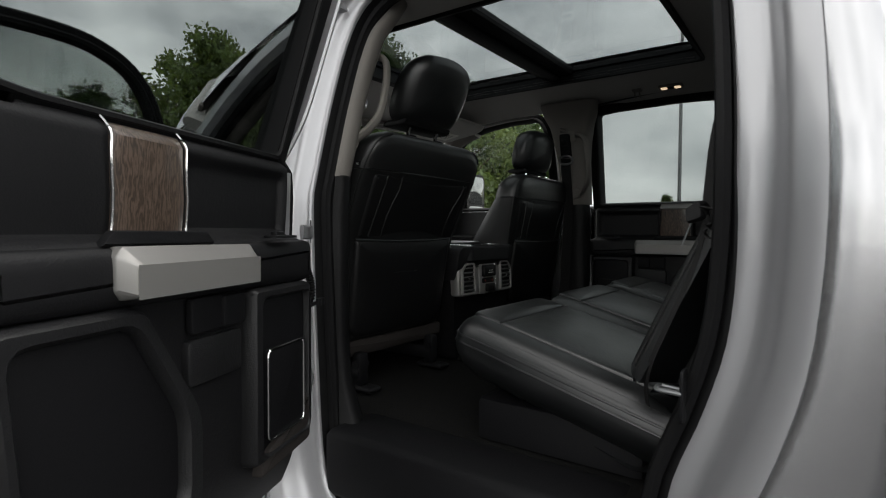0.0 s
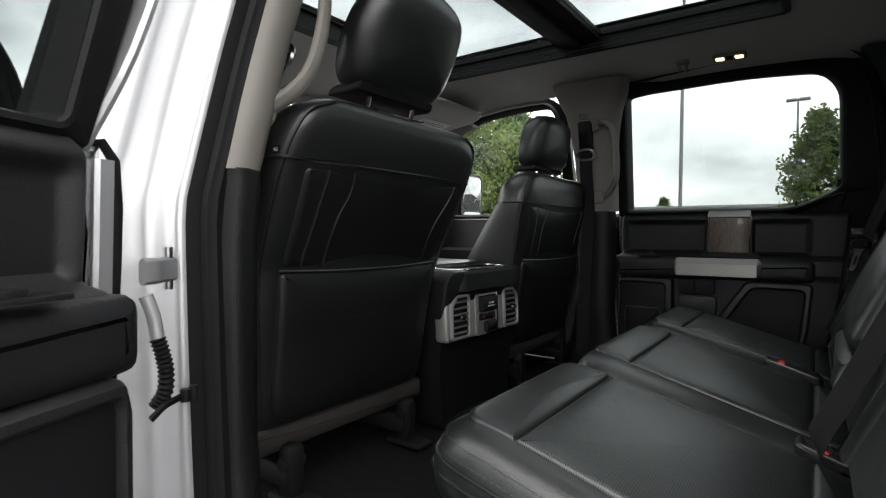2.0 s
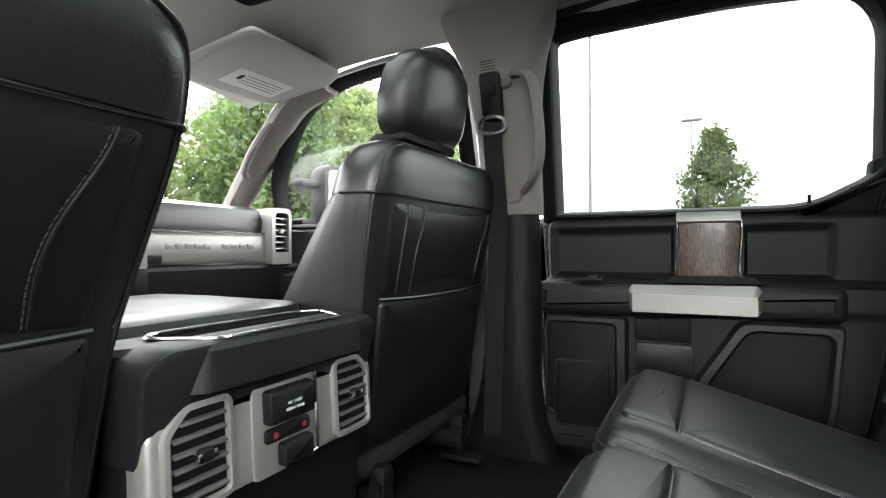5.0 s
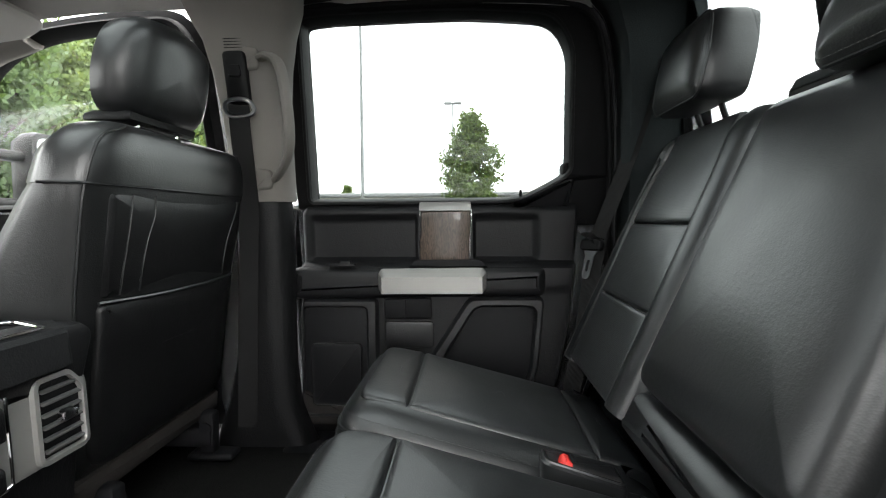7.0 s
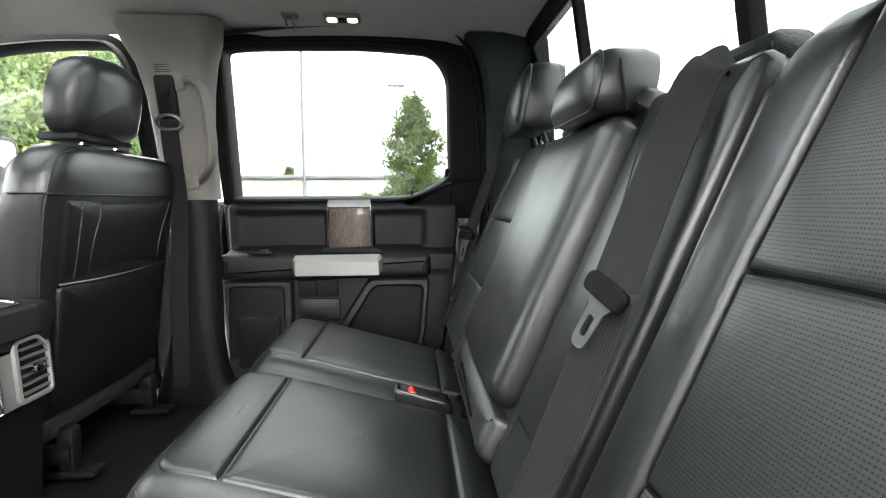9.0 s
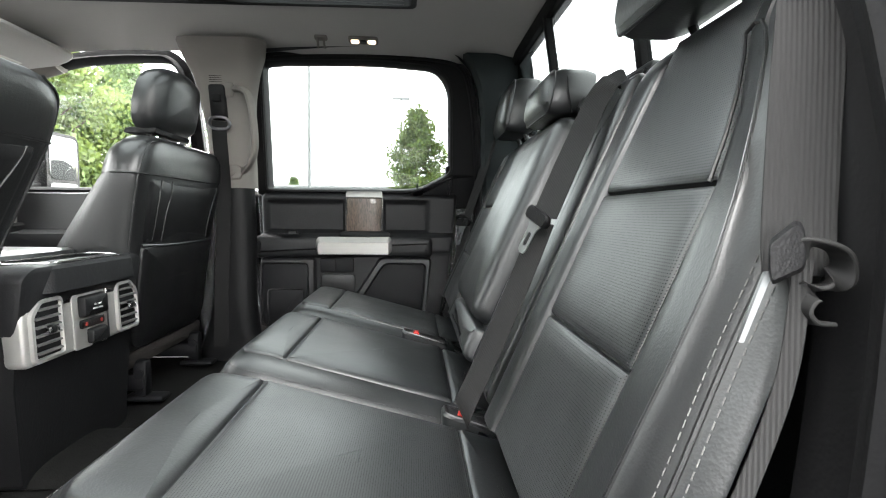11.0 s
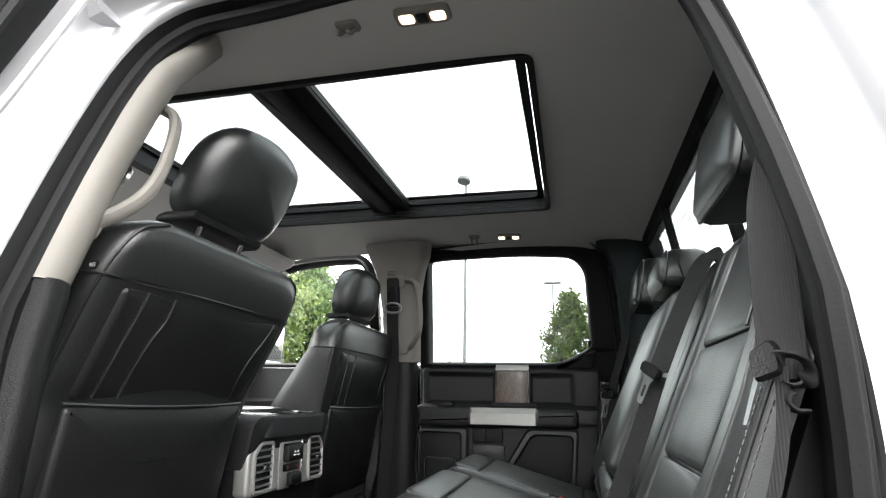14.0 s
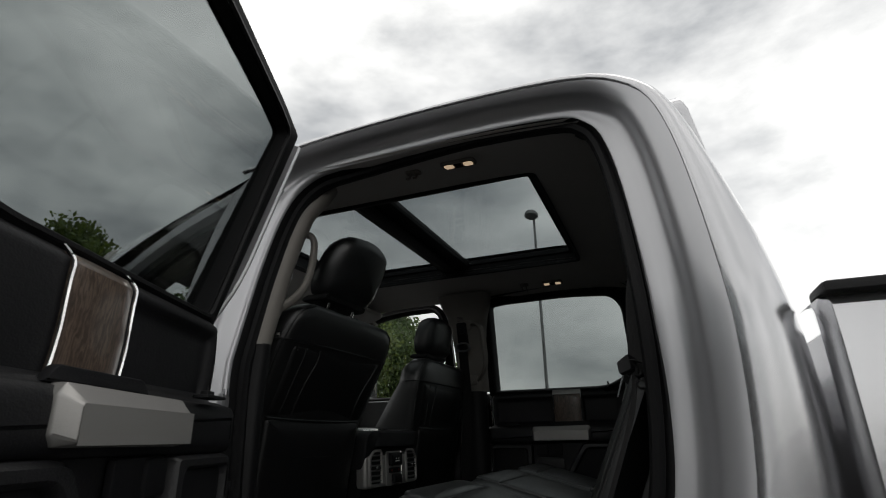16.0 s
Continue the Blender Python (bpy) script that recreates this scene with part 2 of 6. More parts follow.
def leaf(name, colour):
    m = material(name, colour, 0.6, mottled=0.35, mottle_scale=1.3)
    n, l = m.node_tree.nodes, m.node_tree.links
    b, out = n["Principled BSDF"], n["Material Output"]
    tl, mix, g = n.new("ShaderNodeBsdfTranslucent"), n.new("ShaderNodeMixShader"), n.new("ShaderNodeNewGeometry")
    tl.inputs["Color"].default_value = (colour[0] * 1.9, colour[1] * 1.7, colour[2] * 0.9, 1)
    mix.inputs[0].default_value = 0.4
    hs = n.new("ShaderNodeHueSaturation")
    vr = n.new("ShaderNodeMapRange")
    vr.inputs["To Min"].default_value, vr.inputs["To Max"].default_value = 0.6, 1.45
    src = b.inputs["Base Color"].links[0].from_socket
    l.new(g.outputs["Random Per Island"], vr.inputs["Value"])
    l.new(vr.outputs["Result"], hs.inputs["Value"])
    l.new(src, hs.inputs["Color"])
    l.new(hs.outputs["Color"], b.inputs["Base Color"])
    l.new(b.outputs[0], mix.inputs[1])
    l.new(tl.outputs[0], mix.inputs[2])
    l.new(mix.outputs[0], out.inputs["Surface"])
    return m


WOOD = wood("grey_brown_wood")
BELT = webbing("black_webbing", (0.018, 0.0178, 0.018))
LEAF = leaf("green_leaves", (0.105, 0.150, 0.055))
LEAF_DARK = leaf("dark_green_leaves", (0.066, 0.108, 0.042))


# ---- mesh tools ----
def V(*a):
    return Vector(a)


def finish(bm, name, mat, parent=None, label="", sharp=38.0, matrix=None):
    bmesh.ops.recalc_face_normals(bm, faces=bm.faces[:])
    me = bpy.data.meshes.new(name)
    bm.to_mesh(me)
    bm.free()
    for p in me.polygons:
        p.use_smooth = True
    me.set_sharp_from_angle(angle=radians(sharp))
    me.materials.append(mat)
    ob = new(name, me)
    if parent is not None:
        ob.parent = parent
    if matrix is not None:
        ob.matrix_basis = matrix
    if label:
        ob["label"] = label
    return ob


def part(name, bm, mat, parent, label="", sharp=38.0):
    return finish(bm, name, mat, parent, label, sharp)


def thing(name, label, category, at=(0, 0, 0), group="", kind=""):
    ob = new(name)
    ob.location = at
    return tagged(ob, label, category, group, kind)


def rounded(pts, radius=0.02, seg=4):
    """A closed outline with its corners rounded; radius: one for all or one each."""
    n, out = len(pts), []
    for i in range(n):
        r = radius if isinstance(radius, (int, float)) else radius[i]
        p, a, b = Vector(pts[i]), Vector(pts[i - 1]), Vector(pts[(i + 1) % n])
        da, db = (a - p), (b - p)
        r = min(r, da.length * 0.49, db.length * 0.49)
        da.normalize()
        db.normalize()
        for k in range(seg + 1):
            t = k / seg
            q = p + da * r * (1 - t) ** 2 + db * r * t ** 2
            out.append(q)
    return out


def rect(w0, w1, h0, h1, radius=0.02, seg=4):
    return rounded([(w0, h0), (w1, h0), (w1, h1), (w0, h1)], radius, seg)


def inset(poly, d):
    """The outline moved inwards by d (outwards: minus)."""
    n = len(poly)
    area = sum(poly[i - 1].x * poly[i].y - poly[i].x * poly[i - 1].y for i in range(n))
    sgn = 1 if area > 0 else -1
    out = []
    for i in range(n):
        e1, e2 = poly[i] - poly[i - 1], poly[(i + 1) % n] - poly[i]
        if e1.length < 1e-9:
            e1 = e2
        if e2.length < 1e-9:
            e2 = e1
        n1, n2 = Vector((-e1.y, e1.x)).normalized(), Vector((-e2.y, e2.x)).normalized()
        m = n1 + n2
        m = m.normalized() if m.length > 1e-6 else n1
        c = max(0.5, m.dot(n1))
        out.append(poly[i] + m * (sgn * d / c))
    return out


def scaled(poly, s):
    c = sum(poly, Vector((0, 0))) / len(poly)
    return [c + (p - c) * s for p in poly]


def loft(bm, rings, closed=True, caps=(True, True), loop=False):
    vs = [[bm.verts.new(p) for p in r] for r in rings]
    n = len(vs[0])
    pairs = list(zip(vs, vs[1:])) + ([(vs[-1], vs[0])] if loop else [])
    for a, b in pairs:
        for i in range(n if closed else n - 1):
            j = (i + 1) % n
            bm.faces.new((a[i], a[j], b[j], b[i]))
    if caps[0] and not loop:
        bm.faces.new(vs[0])
    if caps[1] and not loop:
        bm.faces.new(vs[-1][::-1])
    return vs


def slab(bm, poly, profile, place):
    """Rings of one outline stacked: profile rows are (inset, height) or (inset, height, scale). place(u, v, h) gives the point."""
    rings = []
    for row in profile:
        p = inset(poly, row[0]) if row[0] else poly
        if len(row) > 2:
            p = scaled(p, row[2])
        rings.append([place(q.x, q.y, row[1]) for q in p])
    loft(bm, rings)


def puffed(h, edge=0.02, puff=0.012, base=0.0):
    """The profile of a padded panel: side, rounded edge, swelling face."""
    rows = [(edge * 0.35, base), (0.0, base + 0.3 * (h - base))]
    for k in range(1, 5):
        a = k / 4 * math.pi / 2
        rows.append((edge * (1 - math.cos(a)), h - edge + edge * math.sin(a) if h - edge > base else base + (h - base) * math.sin(a)))
    rows += [(edge, h + puff * 0.45, 0.86), (edge, h + puff * 0.8, 0.62), (edge, h + puff * 0.97, 0.34), (edge, h + puff, 0.1)]
    return rows


def flat(h, edge=0.004, base=0.0):
    return [(0.0, base), (0.0, h - edge), (edge * 0.3, h - edge * 0.3), (edge, h)]


def box(bm, lo, hi, edge=0.003):
    """A box with eased edges."""
    lo, hi = Vector(lo), Vector(hi)
    e = min(edge, *((hi - lo) * 0.45))
    rings = []
    for z, k in ((lo.z, e), (lo.z + e * 0.35, e * 0.35), (lo.z + e, 0), (hi.z - e, 0), (hi.z - e * 0.35, e * 0.35), (hi.z, e)):
        c = rect(lo.x + k, hi.x - k, lo.y + k, hi.y - k, max(e, 1e-4), 2)
        rings.append([V(q.x, q.y, z) for q in c])
    loft(bm, rings)


def smooth_path(pts, n=8, loop=False):
    """A Catmull-Rom curve through the points."""
    pts = [Vector(p) for p in pts]
    out, m = [], len(pts)
    for i in range(m if loop else m - 1):
        p1, p2 = pts[i], pts[(i + 1) % m]
        p0 = pts[i - 1] if (i or loop) else p1 * 2 - p2
        p3 = pts[(i + 2) % m] if (i + 2 < m or loop) else p2 * 2 - p1
        for k in range(n):
            t = k / n
            out.append(0.5 * (2 * p1 + (p2 - p0) * t + (2 * p0 - 5 * p1 + 4 * p2 - p3) * t * t + (3 * p1 - p0 - 3 * p2 + p3) * t ** 3))
    if not loop:
        out.append(pts[-1])
    return out


def sweep(bm, path, profile, up=None, loop=False, taper=None):
    """Carries a closed profile of (side, up) pairs along a path. up: a fixed direction for the profile's second axis."""
    path = [Vector(p) for p in path]
    n, rings, last = len(path), [], None
    for i in range(n):
        if loop:
            t = path[(i + 1) % n] - path[i - 1]
        else:
            t = path[min(i + 1, n - 1)] - path[max(i - 1, 0)]
        t = t.normalized() if t.length > 1e-9 else Vector((0, 0, 1))
        u = Vector(up) if up is not None else (last if last is not None else (Vector((0, 0, 1)) if abs(t.z) < 0.9 else Vector((1, 0, 0))))
        u = (u - t * u.dot(t))
        u = u.normalized() if u.length > 1e-6 else t.orthogonal().normalized()
        last = u
        s = t.cross(u)
        k = taper(i / max(1, n - 1)) if taper else 1.0
        rings.append([path[i] + s * a * k + u * b * k for a, b in profile])
    loft(bm, rings, True, (True, True), loop)


def circle(r, n=8, r2=None):
    return [(r * math.cos(2 * math.pi * k / n), (r2 or r) * math.sin(2 * math.pi * k / n)) for k in range(n)]


def tube(bm, path, r, n=8, loop=False, taper=None):
    sweep(bm, path, circle(r, n), None, loop, taper)


def strip(w, h, e=0.0):
    e = e or h * 0.3
    return [(-w / 2 + e, -h / 2), (w / 2 - e, -h / 2), (w / 2, -h / 2 + e), (w / 2, h / 2 - e), (w / 2 - e, h / 2), (-w / 2 + e, h / 2), (-w / 2, h / 2 - e), (-w / 2, -h / 2 + e)]


def ring_plate(bm, outer, inner, place, h0, h1):
    """A plate with a hole; both outlines have as many points."""
    loft(bm, [[place(p.x, p.y, h) for p in poly] for poly, h in ((outer, h0), (outer, h1), (inner, h1), (inner, h0))], True, (False, False), True)


def uv_from(ob, fn):
    """Lays UVs by a function of the vertex place, in metres."""
    me = ob.data
    lay = me.uv_layers.new(name="uv")
    for lo in me.loops:
        lay.data[lo.index].uv = fn(me.vertices[lo.vertex_index].co)


def stitches(bm, path, length=0.007, gap=0.004, r=0.0007):
    path = [Vector(p) for p in path]
    acc, i, pos, on = 0.0, 0, path[0].copy(), True
    total = sum((b - a).length for a, b in zip(path, path[1:]))

    def at(s):
        for a, b in zip(path, path[1:]):
            d = (b - a).length
            if s <= d and d > 0:
                return a + (b - a) * (s / d)
            s -= d
        return path[-1].copy()

    s = 0.0
    while s + length < total:
        a, b = at(s), at(s + length)
        sweep(bm, [a, (a + b) / 2, b], circle(r, 4))
        s += length + gap


# ---- the cab: body, floor, ceiling ----
FLOOR = 0.90


def lean(z):
    return 0.24 * max(0.0, z - 1.45)


def side(s, base=0.86):
    """Places (x, z, d) on a side of the cab: d outwards; s -1 driver's side, 1 passenger's."""
    return lambda x, z, d: V(x, s * (base + d - lean(z)), z)


APERTURE = [Vector(p) for p in smooth_path([(0.11, 0.80), (0.084, 1.06), (0.070, 1.34), (0.068, 1.50), (0.074, 1.70), (0.098, 1.86), (0.155, 1.94), (0.26, 1.963), (0.55, 1.972), (0.80, 1.962), (0.876, 1.932), (0.912, 1.86), (0.938, 1.70), (0.955, 1.45), (0.946, 1.25), (0.915, 1.12), (0.872, 1.00), (0.83, 0.83), (0.70, 0.735), (0.40, 0.715), (0.18, 0.725)], 4, True)]
APERTURE = [p.to_2d() if len(p) == 3 else p for p in APERTURE]


def grown(d):
    out = []
    for p, q in zip(APERTURE, inset(APERTURE, -d)):
        t = min(1.0, max(0.0, (p.y - 1.7) / 0.2))
        out.append(Vector((q.x, p.y + (q.y - p.y) * (1 - 0.58 * t))))
    return out


truck = thing("pickup_truck", "silver crew cab pickup truck parked with its rear door open", "pickup truck")

def wall_x(z):
    return float(np.interp(z, [0.6, 1.45, 1.59, 1.90, 2.0], [1.115, 1.115, 1.105, 1.06, 1.025]))


for s in (-1, 1):
    at = side(s)
    bm = bmesh.new()
    rows = [(0.0, -0.008), (0.0, 0.0), (0.003, 0.005), (0.010, 0.009), (0.026, 0.012), (0.040, 0.014), (0.050, 0.018), (0.057, 0.026), (0.062, 0.038), (0.067, 0.054), (0.073, 0.066), (0.082, 0.075), (0.095, 0.082), (0.105, 0.0865), (0.110, 0.088)]
    loft(bm, [[at(p.x, p.y, d) for p in grown(o)] for o, d in rows], True, (False, False))
    part("door_jamb", bm, JAMB, truck, "stepped silver-painted door jamb", 50)
    # outer skin: the roof edge over the door and the cab's rounded back corner, in one sheet
    bm = bmesh.new()
    reach = lambda z: float(np.interp(z, [0.8, 1.0, 1.2, 1.45, 1.60, 1.77, 1.90, 2.0], [0.215, 0.165, 0.115, 0.090, 0.076, 0.050, 0.040, 0.040]))
    edge_pts, way = grown(0.110), inset(APERTURE, -0.01)
    rings = []
    for k, p in enumerate(APERTURE):
        if p.y > 1.935 or (p.x > 0.8 and p.y > 0.80):
            n, e = (way[k] - p) * 100.0, edge_pts[k]
            nx, nz = max(0.0, n.x), max(0.0, n.y)
            bulge = 0.006 * nx * math.sin(math.pi * min(1, max(0, (p.y - 0.6) / 1.2)))
            ring = [at(e.x + nx * reach(e.y) * f, e.y + nz * 0.026 * f, d + bulge * math.sin(math.pi * f)) for f, d in ((-0.03, 0.082), (0.0, 0.0885), (0.04, 0.0915), (0.15, 0.0940), (0.35, 0.0945), (0.55, 0.0905), (0.72, 0.082), (0.85, 0.068), (0.94, 0.050), (1.0, 0.025))]
            ring += [at(e.x + nx * (reach(e.y) + 0.006), e.y + nz * 0.030, -0.03), at(e.x + nx * (reach(e.y) - 0.004), e.y + nz * 0.034, -0.12)]
            rings.append(ring)
    loft(bm, rings, False, (False, False))
    part("rear_pillar_skin", bm, PAINT, truck, "rounded silver rear corner of the cab", 60)
    bm = bmesh.new()
    rings = []
    for x in np.linspace(0.0, 0.165, 6):
        z0 = float(np.interp(x, [0.0, 0.1, 0.5], [1.962, 1.968, 1.982]))
        rings.append([at(x, z0 - 0.004, 0.084), at(x, z0 + 0.002, 0.092), at(x, z0 + 0.012, 0.088), at(x, z0 + 0.028, 0.068), at(x, z0 + 0.040, 0.03), at(x, z0 + 0.048, -0.03)])
    loft(bm, rings, False, (False, False))
    part("roof_rail", bm, PAINT, truck, "silver roof edge over the doors")
    # door seal round the opening, on a rubber flange
    def seal_depth(p):
        rear = float(np.interp(p.y, [1.55, 1.90], [0.012, -0.014]))
        return rear + (-0.038 - rear) * float(np.interp(p.x, [0.30, 0.60], [1.0, 0.0]))
    bm = bmesh.new()
    loft(bm, [[at(p.x, p.y, d) for p in grown(o)] for o, d in ((0.001, -0.002), (-0.002, -0.012), (-0.005, -0.028), (-0.006, -0.052))], True, (False, False))
    part("seal_flange", bm, RUBBER, truck)
    bm = bmesh.new()
    if s > 0:
        sweep(bm, [at(p.x, p.y, 0.012 if p.x < 0.3 else 0.03) for p in inset(APERTURE, 0.004)], circle(0.017, 8), (0, s, 0), True)
        sweep(bm, [at(p.x, p.y, -0.036) for p in inset(APERTURE, 0.026)], circle(0.0055, 8), (0, s, 0), True)
    else:
        sweep(bm, [at(p.x, p.y, seal_depth(p)) for p in inset(APERTURE, 0.010)], [(0.011 * math.cos(a) * (1 + 0.10 * math.cos(7 * a)), 0.015 * math.sin(a) * (1 + 0.06 * math.cos(7 * a))) for a in np.linspace(0, 2 * math.pi, 29)[:-1]], (0, s, 0), True)
    part("door_seal", bm, RUBBER, truck, "black rubber door seal")
    bm = bmesh.new()
    back_run = [k for k, p in enumerate(APERTURE) if p.x > 0.55]
    slim = [float(np.interp(p.y, [1.20, 1.45], [1.0, 0.3])) for p in APERTURE]
    loft(bm, [[at(grown(o * slim[k])[k].x, grown(o * slim[k])[k].y, d) for k in back_run] for o, d in ((-0.006, -0.004), (0.002, 0.006), (0.012, 0.010), (0.020, 0.009), (0.022, 0.004))], False, (False, False))
    part("seal_lip", bm, RUBBER, truck, "black lip of the door seal")
    # sill plate and rocker
    bm = bmesh.new()
    box(bm, (-0.80, min(s * 0.74, s * 0.95), 0.50), (0.86, max(s * 0.74, s * 0.95), 0.69), 0.03)
    part("rocker_panel", bm, PAINT, truck)
    bm = bmesh.new()
    box(bm, (0.11, min(s * 0.70, s * 0.862), 0.74), (0.80, max(s * 0.70, s * 0.862), 0.902), 0.018)
    part("sill_plate", bm, DARK, truck, "black plastic sill plate")
    # bed side behind the cab
    bm = bmesh.new()
    rings = []
    for z, d in ((0.62, 0.09), (0.9, 0.118), (1.1, 0.125), (1.3, 0.122), (1.40, 0.118), (1.445, 0.112), (1.46, 0.095), (1.46, 0.02)):
        rings.append([V(x, s * (0.86 + d - dd), z) for x, dd in ((1.169, 0.05), (1.171, 0.012), (1.179, 0.0), (1.4, 0.0), (2.2, 0.0), (3.05, 0.01))])
    loft(bm, rings, False, (False, False))
    part("bed_side", bm, PAINT, truck, "silver bed side panel")
    bm = bmesh.new()
    slab(bm, rect(1.170, 3.0, s * 0.90 if s > 0 else -0.985, 0.985 if s > 0 else -0.90, 0.01, 2), flat(0.014, 0.006), lambda u, v, h: V(u, v, 1.462 + h))
    part("bed_rail_cap", bm, PLASTIC, truck, "black plastic bed rail cap")

bm = bmesh.new()
box(bm, (1.20, -0.93, 0.62), (1.225, 0.93, 1.44), 0.01)
part("bed_front", bm, PAINT, truck, "silver front wall of the bed")
bm = bmesh.new()
box(bm, (1.205, -0.86, 0.86), (3.02, 0.86, 0.90), 0.01)
part("bed_floor", bm, PLASTIC, truck, "black bed liner floor")
bm = bmesh.new()
box(bm, (3.02, -0.94, 0.72), (3.09, 0.94, 1.45), 0.025)
part("tailgate", bm, PAINT, truck, "silver tailgate")
bm = bmesh.new()
box(bm, (3.06, -0.95, 0.52), (3.22, 0.95, 0.70), 0.03)
part("rear_bumper", bm, CHROME, truck, "chrome rear bumper")
for s in (-1, 1):
    bm = bmesh.new()
    rings = []
    for x in np.linspace(-2.48, -0.83, 12):
        top = float(np.interp(x, [-2.48, -2.3, -1.8, -1.2, -0.83], [1.16, 1.24, 1.33, 1.36, 1.36]))
        low = 0.62 + max(0.0, 0.34 - ((x + 1.72) / 0.48) ** 2 * 0.34)
        rings.append([V(x, s * y, z) for y, z in ((0.95, low), (0.975, low + 0.1), (0.975, (low + top) / 2), (0.96, top), (0.93, top + 0.01))])
    loft(bm, rings, False, (False, False))
    part("fender", bm, PAINT, truck, "silver front fender")
    for x in (-1.72, 2.05):
        bm = bmesh.new()
        loft(bm, [[V(x + r * math.cos(a), s * y, 0.40 + r * math.sin(a)) for a in np.linspace(0, 2 * math.pi, 33)[:-1]] for r, y in ((0.25, 0.70), (0.37, 0.70), (0.40, 0.73), (0.40, 0.90), (0.37, 0.94), (0.25, 0.945))], True, (True, False))
        tyre = part("wheel", bm, RUBBER, truck, "black tyre on the asphalt")
        bm = bmesh.new()
        loft(bm, [[V(x + r * math.cos(a), s * y, 0.40 + r * math.sin(a)) for a in np.linspace(0, 2 * math.pi, 25)[:-1]] for r, y in ((0.252, 0.944), (0.235, 0.93), (0.19, 0.90), (0.09, 0.925), (0.07, 0.94), (0.02, 0.94))], True, (False, True))
        part("rim", bm, STEEL, tyre, "steel rim")
bm = bmesh.new()
box(bm, (-2.55, -0.93, 0.62), (-2.46, 0.93, 1.14), 0.05)
part("grille", bm, PLASTIC, truck, "dark front grille")

# striker on the driver's rear pillar
striker = thing("door_striker", "steel door striker loop on the silver pillar", "striker")
bm = bmesh.new()
slab(bm, rect(-0.016, 0.016, -0.038, 0.038, 0.01, 3), flat(0.005, 0.002), lambda u, v, h: V(0.906 - h, -0.895 + u, 1.135 + v))
part("plate", bm, DARK, striker)
bm = bmesh.new()
tube(bm, smooth_path([(0.904, -0.908, 1.140), (0.875, -0.908, 1.141), (0.868, -0.902, 1.141), (0.868, -0.886, 1.141), (0.875, -0.880, 1.140), (0.904, -0.880, 1.138)], 5), 0.0038, 8)
part("loop", bm, DULL_STEEL, striker)

# back of the cab with its window
RW = rounded([(-0.765, 1.585), (0.765, 1.585), (0.70, 1.93), (-0.70, 1.93)], 0.05, 5)
bm = bmesh.new()
def cab_back(u, v, h):
    return V(wall_x(v) + h, u, v)
ring_plate(bm, rounded([(-0.83, 0.62), (0.83, 0.62), (0.745, 1.965), (-0.745, 1.965)], 0.05, 5), RW, cab_back, 0.0, 0.03)
part("cab_back", bm, PAINT, truck, "silver back wall of the cab")
rear_window = thing("window_rear", "tinted sliding rear window in a black frame", "window", kind="structure")
bm = bmesh.new()
ring_plate(bm, inset(RW, -0.012), inset(RW, 0.014), cab_back, -0.022, -0.002)
part("window_frame", bm, RUBBER, rear_window)
for y0, y1, e0, e1 in ((-0.755, -0.255, 0.064, 0.0), (-0.245, 0.245, 0.0, 0.0), (0.255, 0.755, 0.0, 0.064)):
    bm = bmesh.new()
    slab(bm, rounded([(y0, 1.595), (y1, 1.595), (y1 - e1, 1.92), (y0 + e0, 1.92)], 0.02, 3), [(0, 0.0), (0, 0.004)], lambda u, v, h: cab_back(u, v, h - 0.012))
    part("pane", bm, GLASS_TINT, rear_window)
for y in (-0.25, 0.25):
    bm = bmesh.new()
    slab(bm, rect(y - 0.012, y + 0.012, 1.59, 1.924, 0.003, 1), flat(0.02, 0.004), lambda u, v, h: cab_back(u, v, -0.004 - h))
    part("mullion", bm, RUBBER, rear_window)
bm = bmesh.new()
for k in range(12):
    z = 1.615 + k * 0.022
    sweep(bm, [cab_back(y, z, -0.014) for y in (-0.24, 0, 0.24)], circle(0.0007, 4))
part("heating_wires", bm, SKIRT, rear_window, "thin heating wires on the glass")

# roof skin with the opening for the glass roof
def fall(x, y):
    """How far the roof's edge comes down towards the windscreen on the driver's side."""
    return 0.24 * max(0.0, (-y - 0.5) / 0.3) ** 2 * min(1.4, max(0.0, -x + 0.08) / 0.55)


def roof_z(x, y):
    return 2.065 - fall(x, y) - 0.05 * (abs(y) / 0.8) ** 3 - 0.05 * max(0, (x - 0.55) / 0.45) ** 2 - 0.10 * max(0, (-x - 0.25) / 0.55) ** 2
def liner_z(x, y):
    return 2.006 - fall(x, y) - 0.055 * (abs(y) / 0.8) ** 2.6 - 0.035 * max(0, (x - 0.5) / 0.5) ** 2 - 0.085 * max(0, (-x - 0.2) / 0.6) ** 2
XS = sorted(set([round(v, 4) for v in np.linspace(-0.80, -0.42, 5)] + [round(v, 4) for v in np.linspace(-0.42, 0.70, 13)] + [round(v, 4) for v in np.linspace(0.70, 1.05, 6)]))
YS = sorted(set([round(v, 4) for v in np.linspace(-0.75, -0.456, 8)] + [round(v, 4) for v in np.linspace(-0.456, 0.385, 9)] + [round(v, 4) for v in np.linspace(0.385, 0.75, 8)]))
